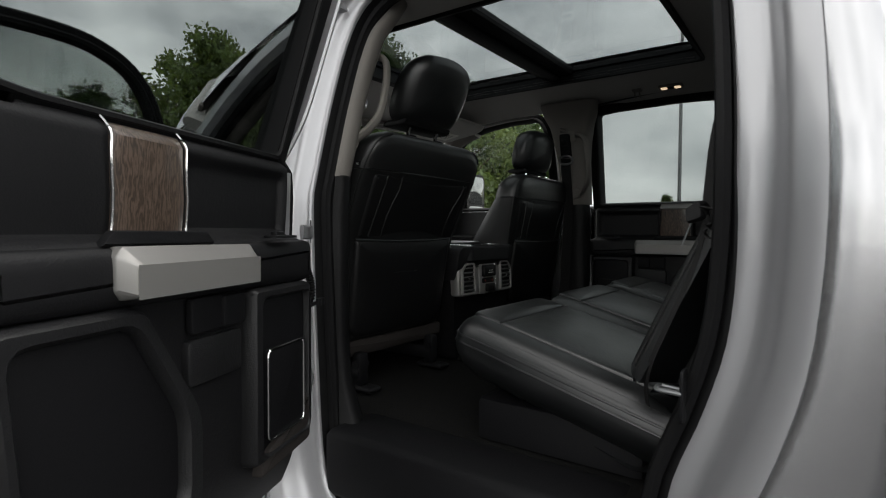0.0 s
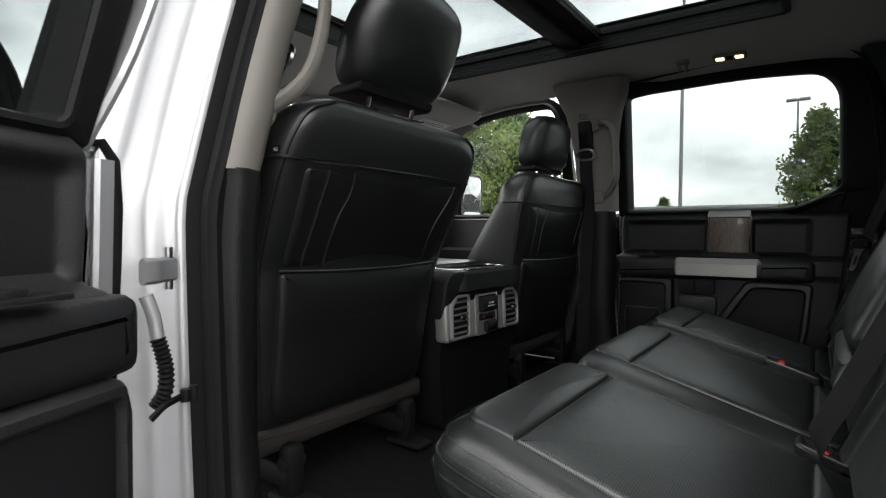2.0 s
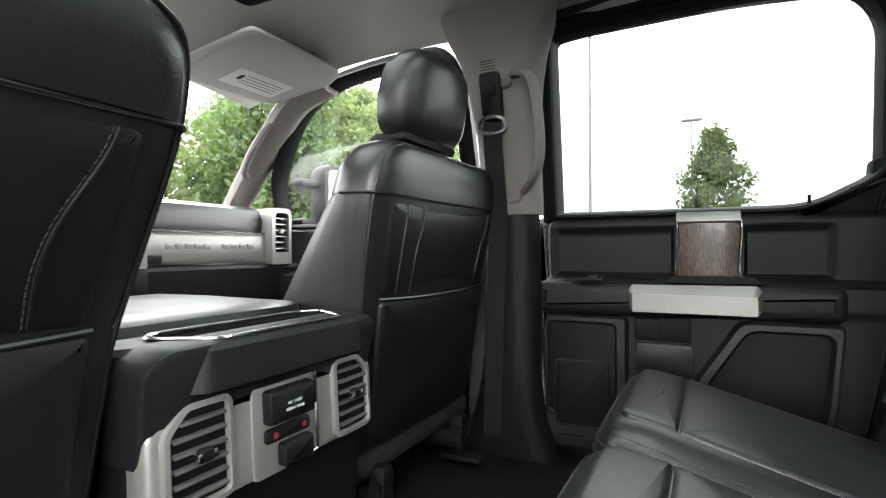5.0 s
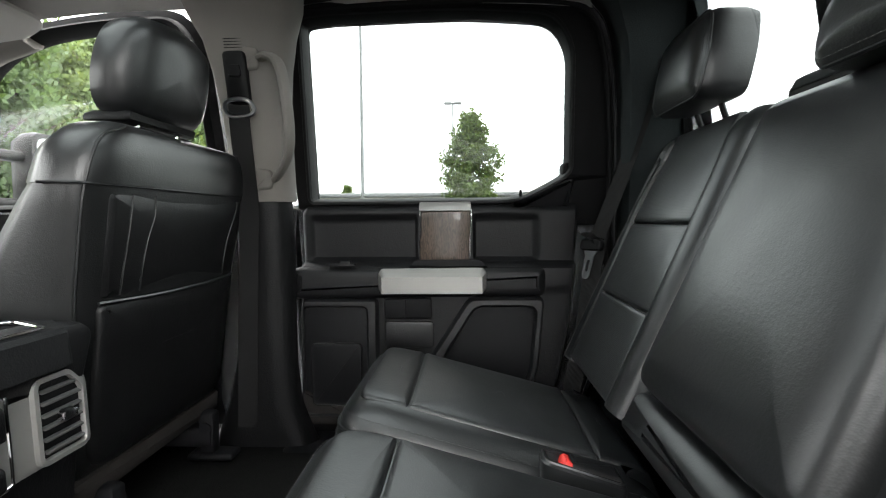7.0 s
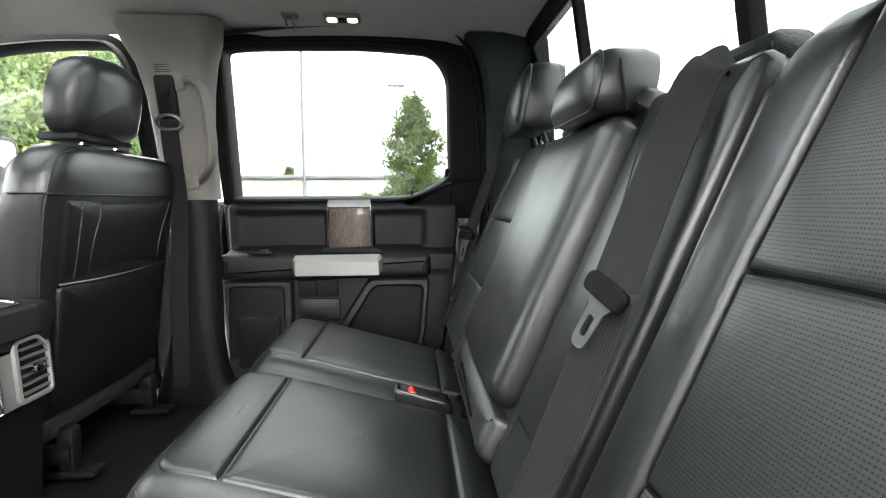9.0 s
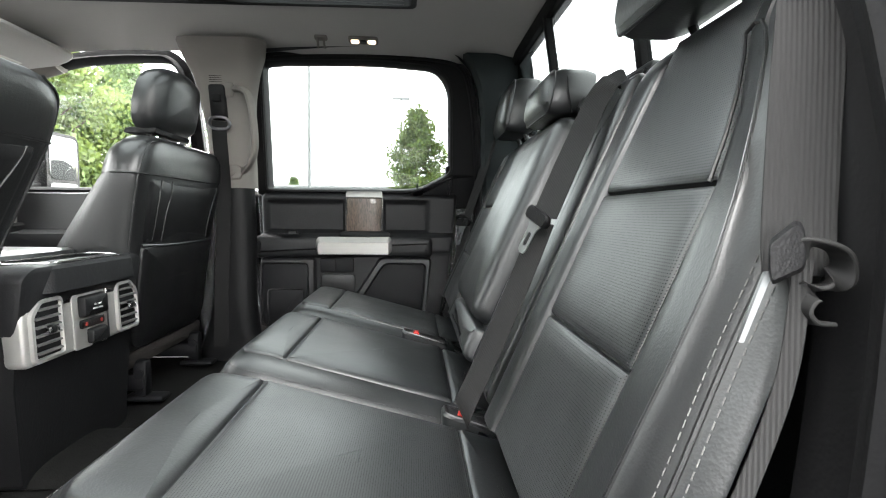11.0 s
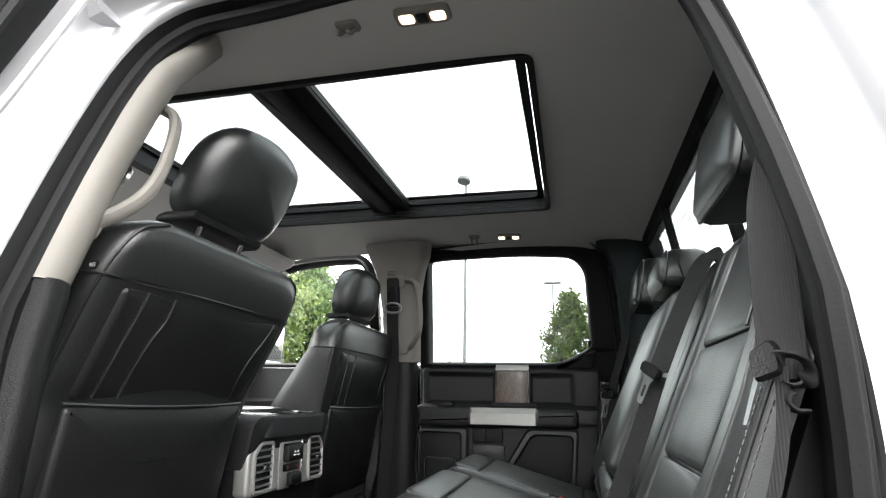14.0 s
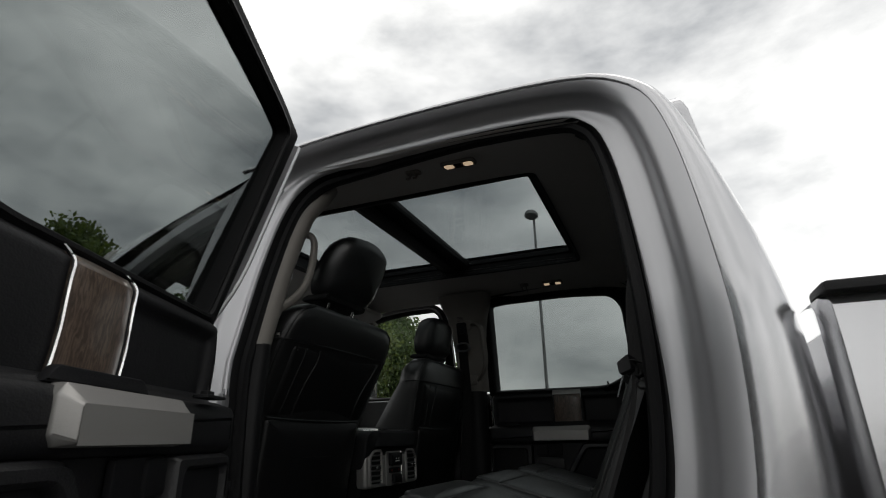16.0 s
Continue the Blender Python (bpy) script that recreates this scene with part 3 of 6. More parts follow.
def sheet(bm, zf, thick):
    for dz in (0.0, thick):
        grid = {(i, j): bm.verts.new((x, y, zf(x, y) + dz)) for i, x in enumerate(XS) for j, y in enumerate(YS)}
        for i in range(len(XS) - 1):
            for j in range(len(YS) - 1):
                cx, cy = (XS[i] + XS[i + 1]) / 2, (YS[j] + YS[j + 1]) / 2
                if -0.42 < cx < 0.70 and -0.456 < cy < 0.385:
                    continue
                if cx > 0.90 and abs(cy) > 0.70:
                    continue
                bm.faces.new((grid[i, j], grid[i + 1, j], grid[i + 1, j + 1], grid[i, j + 1]))
bm = bmesh.new()
sheet(bm, roof_z, 0.006)
part("roof_panel", bm, PAINT, truck, "silver roof skin")
bm = bmesh.new()
sheet(bm, liner_z, 0.01)
ceiling = tagged(finish(bm, "ceiling", HEADLINER), "grey woven cloth headliner", "ceiling", kind="structure")
sunroof = thing("panoramic_sunroof", "two-pane tinted glass roof in a black frame", "sunroof")
SO = rect(-0.43, 0.708, -0.470, 0.40, 0.03, 4)
bm = bmesh.new()
ring_plate(bm, SO, rect(-0.40, 0.694, -0.456, 0.386, 0.025, 4), lambda u, v, h: V(u, v, liner_z(u, v) + h), -0.005, 0.060)
part("frame", bm, PLASTIC, sunroof, "black plastic roof frame")
bm = bmesh.new()
slab(bm, rect(0.072, 0.212, -0.458, 0.39, 0.004, 1), flat(0.03, 0.008), lambda u, v, h: V(u, v, 2.046 - h))
part("crossbar", bm, PLASTIC, sunroof, "black bar between the panes")
bm = bmesh.new()
slab(bm, rect(0.112, 0.162, -0.458, 0.39, 0.01, 2), flat(0.012, 0.005), lambda u, v, h: V(u, v, 2.016 - h))
part("shade_rail", bm, DARK, sunroof)
for x0, x1 in ((0.214, 0.668), (-0.39, 0.070)):
    bm = bmesh.new()
    slab(bm, rect(x0 - 0.01, x1 + 0.012, -0.452, 0.39, 0.03, 3), [(0, 0), (0, 0.005)], lambda u, v, h: V(u, v, 2.052 - 0.012 * (v / 0.4) ** 2 + h))
    part("pane", bm, GLASS_ROOF, sunroof)
    bm = bmesh.new()
    ring_plate(bm, rect(x0 - 0.02, x1 + 0.02, -0.46, 0.40, 0.03, 3), rect(x0, x1, -0.438, 0.376, 0.022, 3), lambda u, v, h: V(u, v, 2.040 - 0.012 * (v / 0.4) ** 2 + h), 0.0, 0.006)
    part("pane_border", bm, DARK, sunroof)

# floor, and the walls under the windows
bm = bmesh.new()
box(bm, (-1.15, -0.80, FLOOR - 0.03), (1.10, 0.80, FLOOR), 0.004)
tagged(finish(bm, "floor", CARPET), "dark grey carpet floor of the cab", "floor", kind="structure")
bm = bmesh.new()
slab(bm, rounded([(-0.14, 0), (-0.11, 0.06), (-0.06, 0.08), (0.06, 0.08), (0.11, 0.06), (0.14, 0)], 0.03, 3), [(0, -1.1), (0, 0.35)], lambda u, v, h: V(h, u, FLOOR + v * 0.4))
tagged(finish(bm, "floor_tunnel", CARPET), "carpeted hump along the middle of the floor", "floor hump", kind="structure")
bm = bmesh.new()
box(bm, (1.085, -0.80, FLOOR), (1.103, 0.80, 1.575), 0.01)
tagged(finish(bm, "wall_back", PILLAR_CLOTH), "black cloth panel behind the rear seat", "wall", kind="structure")

# ---- pillar trims ----
for s in (-1, 1):
    at = lambda x, z, d, f=side(s, 0.80), k=0.072 if s > 0 else 0.030: f(x + k, z, d)
    bm = bmesh.new()
    rings = []
    for z in [1.503, 1.515, 1.60, 1.70, 1.80, 1.87, 1.92, 1.965]:
        w0 = float(np.interp(z, [1.485, 1.7, 1.85, 1.945], [-0.066, -0.070, -0.085, -0.125]))
        w1 = float(np.interp(z, [1.485, 1.7, 1.85, 1.945], [0.072, 0.080, 0.100, 0.145])) + (0.012 if s > 0 else 0.0)
        k = -0.02 * max(0, (z - 1.88) / 0.06)
        rings.append([at(x, z, d + k) for x, d in ((w0 - 0.006, 0.07), (w0 - 0.004, 0.0), (w0 + 0.015, -0.035), (w0 + 0.05, -0.048), (w1 - 0.06, -0.050), (w1 - 0.026, -0.045), (w1 - 0.012, -0.028), (w1, 0.000), (w1 - 0.006, 0.018))])
    loft(bm, rings)
    pil = thing("pillar_trim", "warm grey plastic cover on the middle pillar", "pillar trim", group="middle pillar trims")
    part("upper_cover", bm, GREY_TRIM, pil, sharp=70)
    bm = bmesh.new()
    rings = []
    for z in [FLOOR - 0.01, 0.93, 1.0, 1.1, 1.25, 1.40, 1.485, 1.505]:
        w0 = float(np.interp(z, [0.9, 1.05, 1.3, 1.487], [-0.14, -0.085, -0.07, -0.068]))
        w1 = float(np.interp(z, [0.9, 0.97, 1.1, 1.487], [0.13, 0.09, 0.076, 0.074]))
        k = -0.010 if z < 1.49 else -0.004
        rings.append([at(x, z, d + k) for x, d in ((w0, 0.07), (w0 + 0.002, 0.0), (w0 + 0.02, -0.032), (w0 + 0.06, -0.042), (w1 - 0.06, -0.044), (w1 - 0.026, -0.040), (w1 - 0.012, -0.024), (w1 + 0.001, 0.000), (w1 - 0.006, 0.018))])
    loft(bm, rings)
    part("lower_cover", bm, PLASTIC, pil, "black plastic lower cover", 70)
    bm = bmesh.new()
    for k in range(4):
        slab(bm, rect(-0.03, 0.012, 1.838 + k * 0.006, 1.8405 + k * 0.006, 0.001, 1), flat(0.003, 0.001), lambda u, v, h: at(u, v, -0.046 - h))
    part("vent_slots", bm, SKIRT, pil)
    # grab handle
    gh = thing("grab_handle", "grey moulded grab handle on the middle pillar", "grab handle", group="grab handles")
    bm = bmesh.new()
    if s > 0:
        p = [at(0.040, 1.818, -0.035), at(0.074, 1.814, -0.072), at(0.106, 1.785, -0.096), at(0.116, 1.70, -0.104), at(0.112, 1.63, -0.100), at(0.090, 1.588, -0.076), at(0.045, 1.552, -0.035)]
    else:
        p = [at(0.030, 1.838, -0.035), at(0.056, 1.835, -0.060), at(0.078, 1.812, -0.072), at(0.086, 1.74, -0.077), at(0.082, 1.675, -0.074), at(0.066, 1.632, -0.058), at(0.032, 1.598, -0.035)]
    sweep(bm, smooth_path(p, 6), [(a * 1.0, b) for a, b in circle(0.0145, 10, 0.0095)], None)
    part("grip", bm, GREY_TRIM, gh)
    for z in (p[0].z, p[-1].z + 0.006):
        bm = bmesh.new()
        slab(bm, rounded([(0.020, z - 0.030), (0.066, z - 0.026), (0.070, z + 0.018), (0.028, z + 0.024)], 0.012, 3), flat(0.020, 0.008), lambda u, v, h: at(u - 0.02, v, -0.036 - h))
        part("mount", bm, GREY_TRIM, gh)
    # front belt
    fb = thing("front_seat_belt", "black seat belt hanging from the middle pillar", "seat belt", group="seat belts")
    bm = bmesh.new()
    slab(bm, rect(-0.032, 0.02, 1.72, 1.83, 0.012, 3), flat(0.018, 0.006), lambda u, v, h: at(u, v, -0.046 - h))
    part("height_adjuster", bm, PLASTIC, fb)
    bm = bmesh.new()
    slab(bm, rect(-0.02, 0.008, 1.775, 1.80, 0.006, 2), flat(0.006, 0.002), lambda u, v, h: at(u, v, -0.064 - h))
    part("button", bm, PLASTIC, fb)
    bm = bmesh.new()
    sweep(bm, smooth_path([at(-0.036, 1.705, -0.070), at(-0.030, 1.722, -0.072), at(-0.004, 1.728, -0.072), at(0.022, 1.722, -0.072), at(0.03, 1.703, -0.070), at(0.015, 1.692, -0.072), at(-0.02, 1.692, -0.072)], 4, True), circle(0.005, 6), (0, -s, 0), True)
    part("guide_ring", bm, STEEL, fb)
    bm = bmesh.new()
    sweep(bm, smooth_path([at(-0.003, 1.715, -0.072), at(-0.008, 1.66, -0.068), at(-0.012, 1.56, -0.060), at(-0.016, 1.47, -0.060), at(-0.03, 1.2, -0.057), at(-0.04, 0.95, -0.052)], 4), strip(0.048, 0.0016), (0, -s, 0))
    part("webbing", bm, BELT, fb)
    # rear quarter trim beside the rear seat
    q = thing("quarter_trim", "black cloth-covered rear pillar trim", "pillar trim", group="rear pillar trims")
    bm = bmesh.new()
    rings = []
    for z in [0.90, 1.1, 1.3, 1.45, 1.55, 1.65, 1.75, 1.85, 1.92, 1.945]:
        a = float(np.interp(z, [0.9, 1.2, 1.45, 1.6, 1.8, 1.9, 1.945], [0.85, 0.915, 0.936, 0.932, 0.910, 0.878, 0.82] if s < 0 else [0.80, 0.86, 0.885, 0.866, 0.858, 0.83, 0.79]))
        e = 0.0 if s < 0 or z < 1.5 else -0.026
        k = -0.02 * max(0, (z - 1.88) / 0.06)
        rings.append([at(x, z, d + k) for x, d in ((a + 0.004, 0.055), (a, 0.02 + e), (a + 0.012, e), (a + 0.04, -0.008 + e * 0.7), (0.97, -0.010 + e * 0.3), (min(wall_x(z) - 0.025, 1.0 if z > 1.57 else 2.0), 0.0), (wall_x(z) - 0.02, 0.025), (wall_x(z) - 0.018, 0.045))])
    loft(bm, rings)
    part("cover", bm, PILLAR_CLOTH, q)


# ---- rear doors ----
HX, HY = 0.022, 0.937
GLASS_OPEN = rounded([(0.140, 1.508), (0.150, 1.935), (0.22, 1.942), (0.55, 1.948), (0.750, 1.932), (0.796, 1.87), (0.805, 1.580), (0.785, 1.560), (0.700, 1.515), (0.64, 1.508)], [0.01, 0.018, 0.03, 0.1, 0.05, 0.05, 0.02, 0.02, 0.03, 0.02], 4)
FRAME_OUT = rounded([(0.098, 1.485), (0.092, 1.965), (0.20, 1.975), (0.55, 1.982), (0.83, 1.975), (0.922, 1.88), (0.926, 1.56), (0.785, 1.545), (0.70, 1.490), (0.64, 1.485)], [0.01, 0.014, 0.03, 0.1, 0.06, 0.06, 0.02, 0.02, 0.03, 0.02], 4)


def make_rear_door(s, door):
    """A rear door in its closed place; s: -1 driver's side. d counts outwards from the trim's plane."""
    def at(x, z, d):
        x += 0.03
        if s < 0 and z > 1.5:
            x -= 0.055 * (z - 1.5) / 0.45 * max(0.0, min(1.0, (0.45 - x) / 0.3))
            d = d if d < 0.038 else 0.038 + (d - 0.038) * (1.0 - 0.5 * min(1.0, (z - 1.5) / 0.1))
        return V(x - HX, s * (0.84 + d - lean(z)) - s * HY, z)

    def ease(t):
        t = max(0.0, min(1.0, t))
        return t * t * (3 - 2 * t)

    def face(x, z):
        """How far the trim stands out, over its height, with two hollows beside the wood."""
        d = float(np.interp(z, [0.84, 0.92, 1.0, 1.25, 1.272, 1.285, 1.338, 1.347, 1.40, 1.45, 1.48, 1.497, 1.58], [0.03, -0.005, -0.010, -0.010, -0.012, -0.018, -0.018, 0.020, 0.016, 0.014, 0.021, 0.046, 0.075]))
        u = ease((x - 0.128) / 0.022) * ease((0.418 - x) / 0.006) + (ease((x - 0.562) / 0.006) * ease((0.735 - x) / 0.022) if s > 0 else 0.0)
        return d + 0.014 * u * ease((z - 1.350) / 0.010) * ease((1.474 - z) / 0.022)

    # outer skin and inner shell
    bm = bmesh.new()
    shell = rounded([(0.105, 0.70), (0.068, 1.20), (0.062, 1.50), (0.925, 1.50), (0.93, 1.40), (0.905, 1.20), (0.87, 0.98), (0.79, 0.70)], [0.03, 0.05, 0.01, 0.01, 0.05, 0.08, 0.08, 0.05], 3)
    slab(bm, shell, [(0.03, 0.066), (0.012, 0.068), (0.0, 0.074), (-0.012, 0.09), (-0.014, 0.106), (0.0, 0.112)], at)
    part("outer_panel", bm, PAINT, door, "silver-painted door shell")
    # trim carrier: the whole trim as one relief
    bm = bmesh.new()
    zs = [0.84, 0.88, 0.93, 0.97, 1.05, 1.15, 1.22, 1.262, 1.272, 1.279, 1.285, 1.292, 1.31, 1.332, 1.340, 1.345, 1.350, 1.353, 1.356, 1.360, 1.37, 1.40, 1.43, 1.445, 1.452, 1.458, 1.464, 1.470, 1.475, 1.482, 1.49, 1.497, 1.5]
    def x_span(z):
        a = float(np.interp(z, [0.84, 1.2, 1.475, 1.5], [0.118, 0.114, 0.112, 0.122]))
        b = float(np.interp(z, [0.84, 0.90, 1.06, 1.24, 1.40, 1.5], [0.66, 0.73, 0.785, 0.815, 0.83, 0.835]))
        return a, b
    rings = []
    for z in zs:
        a, b = x_span(z)
        xs = [a, a + 0.004, a + 0.012] + sorted(list(np.linspace(a + 0.03, b - 0.03, 22)) + [0.128, 0.134, 0.14, 0.146, 0.151, 0.411, 0.415, 0.419, 0.561, 0.565, 0.569, 0.712, 0.718, 0.726, 0.733]) + [b - 0.012, b - 0.004, b]
        ds = [0.055, face(a, z) + 0.012, face(a, z) + 0.002] + [face(x, z) for x in xs[3:-3]] + [face(b, z) + 0.002, face(b, z) + 0.012, 0.055]
        rings.append([at(x, z, d) for x, d in zip(xs, ds)])
    loft(bm, rings, False, (False, False))
    part("trim_panel", bm, SOFT, door, "soft black door trim")
    # the wing that rises to the window's back corner
    bm = bmesh.new()
    slab(bm, rounded([(0.655, 1.485), (0.71, 1.510), (0.785, 1.550), (0.800, 1.558), (0.820, 1.560), (0.805, 1.485)], [0.005, 0.02, 0.02, 0.015, 0.012, 0.005], 3), [(0, 0.08), (0.0, 0.040), (0.004, 0.033), (0.012, 0.031)], at)
    part("corner_wing", bm, SOFT, door)
    bm = bmesh.new()
    slab(bm, rect(0.790, 0.920, 1.44, 1.600, 0.01, 2), flat(0.05, 0.008), lambda u, v, h: at(u, v, 0.098 - h))
    part("corner_filler", bm, RUBBER, door)
    # belt rail along the glass: grey on the closed door paints in reflected light
    bm = bmesh.new()
    sweep(bm, smooth_path([at(0.122, 1.501, 0.058), at(0.42, 1.503, 0.058), at(0.64, 1.507, 0.06), at(0.70, 1.518, 0.062), at(0.790, 1.562, 0.074), at(0.815, 1.566, 0.076)], 5), strip(0.016, 0.010), (0, 0, 1))
    part("window_rail", bm, GREY_TRIM if s > 0 else SOFT, door, "rail along the window sill")
    # wood inlay with its two bright strips
    bm = bmesh.new()
    rings = []
    for z in [1.349, 1.353, 1.37, 1.40, 1.43, 1.455, 1.475, 1.489, 1.494]:
        e = 0.004 if z in (1.349, 1.494) else -0.006
        sw = 0.0022 * math.sin((z - 1.42) * 40.0)
        rings.append([at(x + sw, z, face(0.485, z) + d) for x, d in ((0.427, 0.004), (0.427, e + 0.002), (0.431, e), (0.47, e - 0.001), (0.51, e - 0.001), (0.548, e), (0.552, e + 0.002), (0.552, 0.004))])
    loft(bm, rings, True)
    part("wood_inlay", bm, WOOD, door, "grey-brown wood-grain inlay")
    for x in (0.424, 0.555):
        bm = bmesh.new()
        sweep(bm, smooth_path([at(x + 0.0022 * math.sin((z - 1.42) * 40.0), z, face(0.485, z) - 0.007) for z in (1.349, 1.37, 1.40, 1.43, 1.455, 1.475, 1.488, 1.499)], 3), strip(0.0035, 0.005), (0, -s, 0))
        part("bright_strip", bm, CHROME, door, "polished strip beside the wood")
    # cap over the wood at the sill of the closed door
    if s > 0:
        bm = bmesh.new()
        slab(bm, rect(0.423, 0.556, 1.478, 1.503, 0.004, 2), flat(0.006, 0.002), lambda u, v, h: at(u, v, face(u, v) - 0.006 - h))
        part("inlay_cap", bm, SATIN, door)
    # armrest, pull and cup under it
    bm = bmesh.new()
    o = rounded([(0.100, 1.256), (0.742, 1.262), (0.744, 1.335), (0.100, 1.338)], [0.02, 0.02, 0.02, 0.02], 3)
    slab(bm, o, [(0, 0.0), (0, -0.014), (0.004, -0.024), (0.014, -0.030), (0.026, -0.031)], at)
    part("armrest", bm, SOFT, door, "soft black armrest")
    # solid dark plate: the hollow's shade behind the pull, put in as colour
    bm = bmesh.new()
    slab(bm, rounded([(0.395, 1.335), (0.60, 1.335), (0.58, 1.355), (0.412, 1.355)], 0.006, 2), flat(0.012, 0.004), lambda u, v, h: at(u, v, -0.008 - h))
    part("pull_shade_plate", bm, DARK, door, "dark plate standing in for the shaded hollow behind the pull")
    bm = bmesh.new()
    o = [Vector(p) for p in ((0.322, 1.282), (0.330, 1.270), (0.584, 1.272), (0.594, 1.284), (0.594, 1.324), (0.584, 1.336), (0.330, 1.334), (0.322, 1.322))]
    loft(bm, [[at(p.x, p.y, d) for p in poly] for poly, d in ((o, -0.012), (o, -0.034), ([Vector((p.x + (0.014 if p.x < 0.45 else -0.014), 1.276 if p.y < 1.30 else 1.312)) for p in o], -0.056))])
    bmesh.ops.remove_doubles(bm, verts=bm.verts[:], dist=0.0004)
    bmesh.ops.bevel(bm, geom=bm.edges[:], offset=0.0025, segments=2, profile=0.6, affect="EDGES", clamp_overlap=True)
    part("door_pull", bm, SATIN, door, "satin silver door pull", 25)
    # window switch
    sw = bmesh.new()
    slab(sw, rect(0.19, 0.265, -0.014, 0.014, 0.006, 2), flat(0.005, 0.002), lambda u, v, h: at(u, 1.343 + h, -0.03 + v))
    base = part("switch_plate", sw, PLASTIC, door)
    sw = bmesh.new()
    slab(sw, rect(0.225, 0.252, -0.007, 0.007, 0.003, 2), flat(0.008, 0.003), lambda u, v, h: at(u, 1.347 + h, -0.03 + v))
    part("window_switch", sw, PLASTIC, base)
    # lower frames: pocket in front, slanted pocket behind
    bm = bmesh.new()
    o = rounded([(0.122, 0.95), (0.320, 0.95), (0.320, 1.258), (0.122, 1.258)], 0.015, 3)
    i = rounded([(0.130, 0.965), (0.290, 0.965), (0.290, 1.236), (0.130, 1.236)], 0.015, 3)
    loft(bm, [[at(p.x, p.y, d) for p in poly] for poly, d in ((o, -0.008), (inset(o, 0.002), -0.028), (inset(o, 0.007), -0.036), (inset(i, -0.006), -0.036), (inset(i, -0.001), -0.030), (i, -0.012))], True, (False, False), True)
    part("front_pocket_frame", bm, FRAME, door)
    bm = bmesh.new()
    slab(bm, inset(i, -0.002), [(0, -0.012), (0, -0.021), (0.004, -0.022)], at)
    part("front_pocket_field", bm, DARK, door)
    bm = bmesh.new()
    o = rounded([(0.445, 1.10), (0.550, 1.262), (0.740, 1.262), (0.722, 1.05), (0.66, 0.96), (0.445, 0.96)], [0.03, 0.02, 0.02, 0.05, 0.05, 0.03], 3)
    i = rounded([(0.482, 1.10), (0.568, 1.236), (0.715, 1.236), (0.698, 1.05), (0.645, 0.975), (0.482, 0.975)], [0.03, 0.02, 0.02, 0.05, 0.05, 0.03], 3)
    loft(bm, [[at(p.x, p.y, d) for p in poly] for poly, d in ((o, -0.008), (inset(o, 0.002), -0.030), (inset(o, 0.008), -0.038), (inset(i, -0.007), -0.038), (inset(i, -0.001), -0.031), (i, -0.012))], True, (False, False), True)
    part("rear_pocket_frame", bm, FRAME, door)
    bm = bmesh.new()
    slab(bm, inset(i, -0.002), [(0, -0.012), (0, -0.020), (0.004, -0.021)], at)
    part("rear_pocket_field", bm, DARK, door)
    bm = bmesh.new()
    slab(bm, rect(0.335, 0.455, 1.205, 1.258, 0.008, 2), flat(0.010, 0.004), lambda u, v, h: at(u, v, -0.014 - h))
    slab(bm, rect(0.335, 0.39, 1.207, 1.256, 0.006, 2), flat(0.016, 0.004), lambda u, v, h: at(u, v, -0.014 - h))
    part("latch_cover", bm, DARK, door)
    bm = bmesh.new()
    slab(bm, rect(0.335, 0.46, 1.13, 1.198, 0.01, 2), flat(0.012, 0.004), lambda u, v, h: at(u, v, -0.010 - h))
    part("storage_lip", bm, FRAME, door)
    # loudspeaker grille with a bright rim
    bm = bmesh.new()
    o = rect(0.150, 0.276, 0.985, 1.145, 0.012, 3)
    slab(bm, o, [(0, -0.018), (0, -0.030), (0.003, -0.033), (0.01, -0.034)], at)
    grille = part("speaker_grille", bm, DARK, door, "black perforated loudspeaker grille")
    bm = bmesh.new()
    sweep(bm, [at(p.x, p.y, -0.033) for p in o], circle(0.0022, 6), (0, -s, 0), True)
    part("grille_rim", bm, CHROME, grille, "thin bright rim")
    bm = bmesh.new()
    slab(bm, rounded([(0.118, 0.935), (0.30, 0.925), (0.28, 0.965), (0.145, 1.01), (0.12, 1.03)], 0.015, 3), flat(0.02, 0.006), lambda u, v, h: at(u, v, -0.012 - h))
    part("kick_corner", bm, SKIRT, door)
    # window frame, channel and pane
    bm = bmesh.new()
    loft(bm, [[at(p.x, p.y, d) for p in poly] for poly, d in ((inset(GLASS_OPEN, 0.006), 0.075), (inset(GLASS_OPEN, 0.0), 0.045), (inset(GLASS_OPEN, -0.010), 0.038), (inset(FRAME_OUT, 0.004), 0.046), (FRAME_OUT, 0.055), (FRAME_OUT, 0.088), (inset(FRAME_OUT, 0.006), 0.105), (inset(GLASS_OPEN, 0.004), 0.104))], True, (False, False), True)
    wf = part("window_frame", bm, RUBBER, door, "black window frame")
    bm = bmesh.new()
    sweep(bm, [at(p.x, p.y, 0.042) for p in inset(GLASS_OPEN, -0.006)], circle(0.006, 6), (0, s, 0), True)
    part("frame_seal", bm, PLASTIC, wf)
    bm = bmesh.new()
    slab(bm, inset(GLASS_OPEN, -0.004), [(0, 0.082), (0, 0.086)], at)
    part("window_pane", bm, GLASS_TINT, door, "grey-tinted window glass")
    bm = bmesh.new()
    tube(bm, [at(0.685, 1.50, 0.052), at(0.685, 1.528, 0.052), at(0.685, 1.532, 0.052)], 0.0035, 8)
    slab(bm, rect(0.674, 0.696, -0.008, 0.008, 0.004, 2), flat(0.01, 0.004), lambda u, v, h: at(u, 1.500 + h, 0.052 + v))
    part("lock_pin", bm, DARK, door)
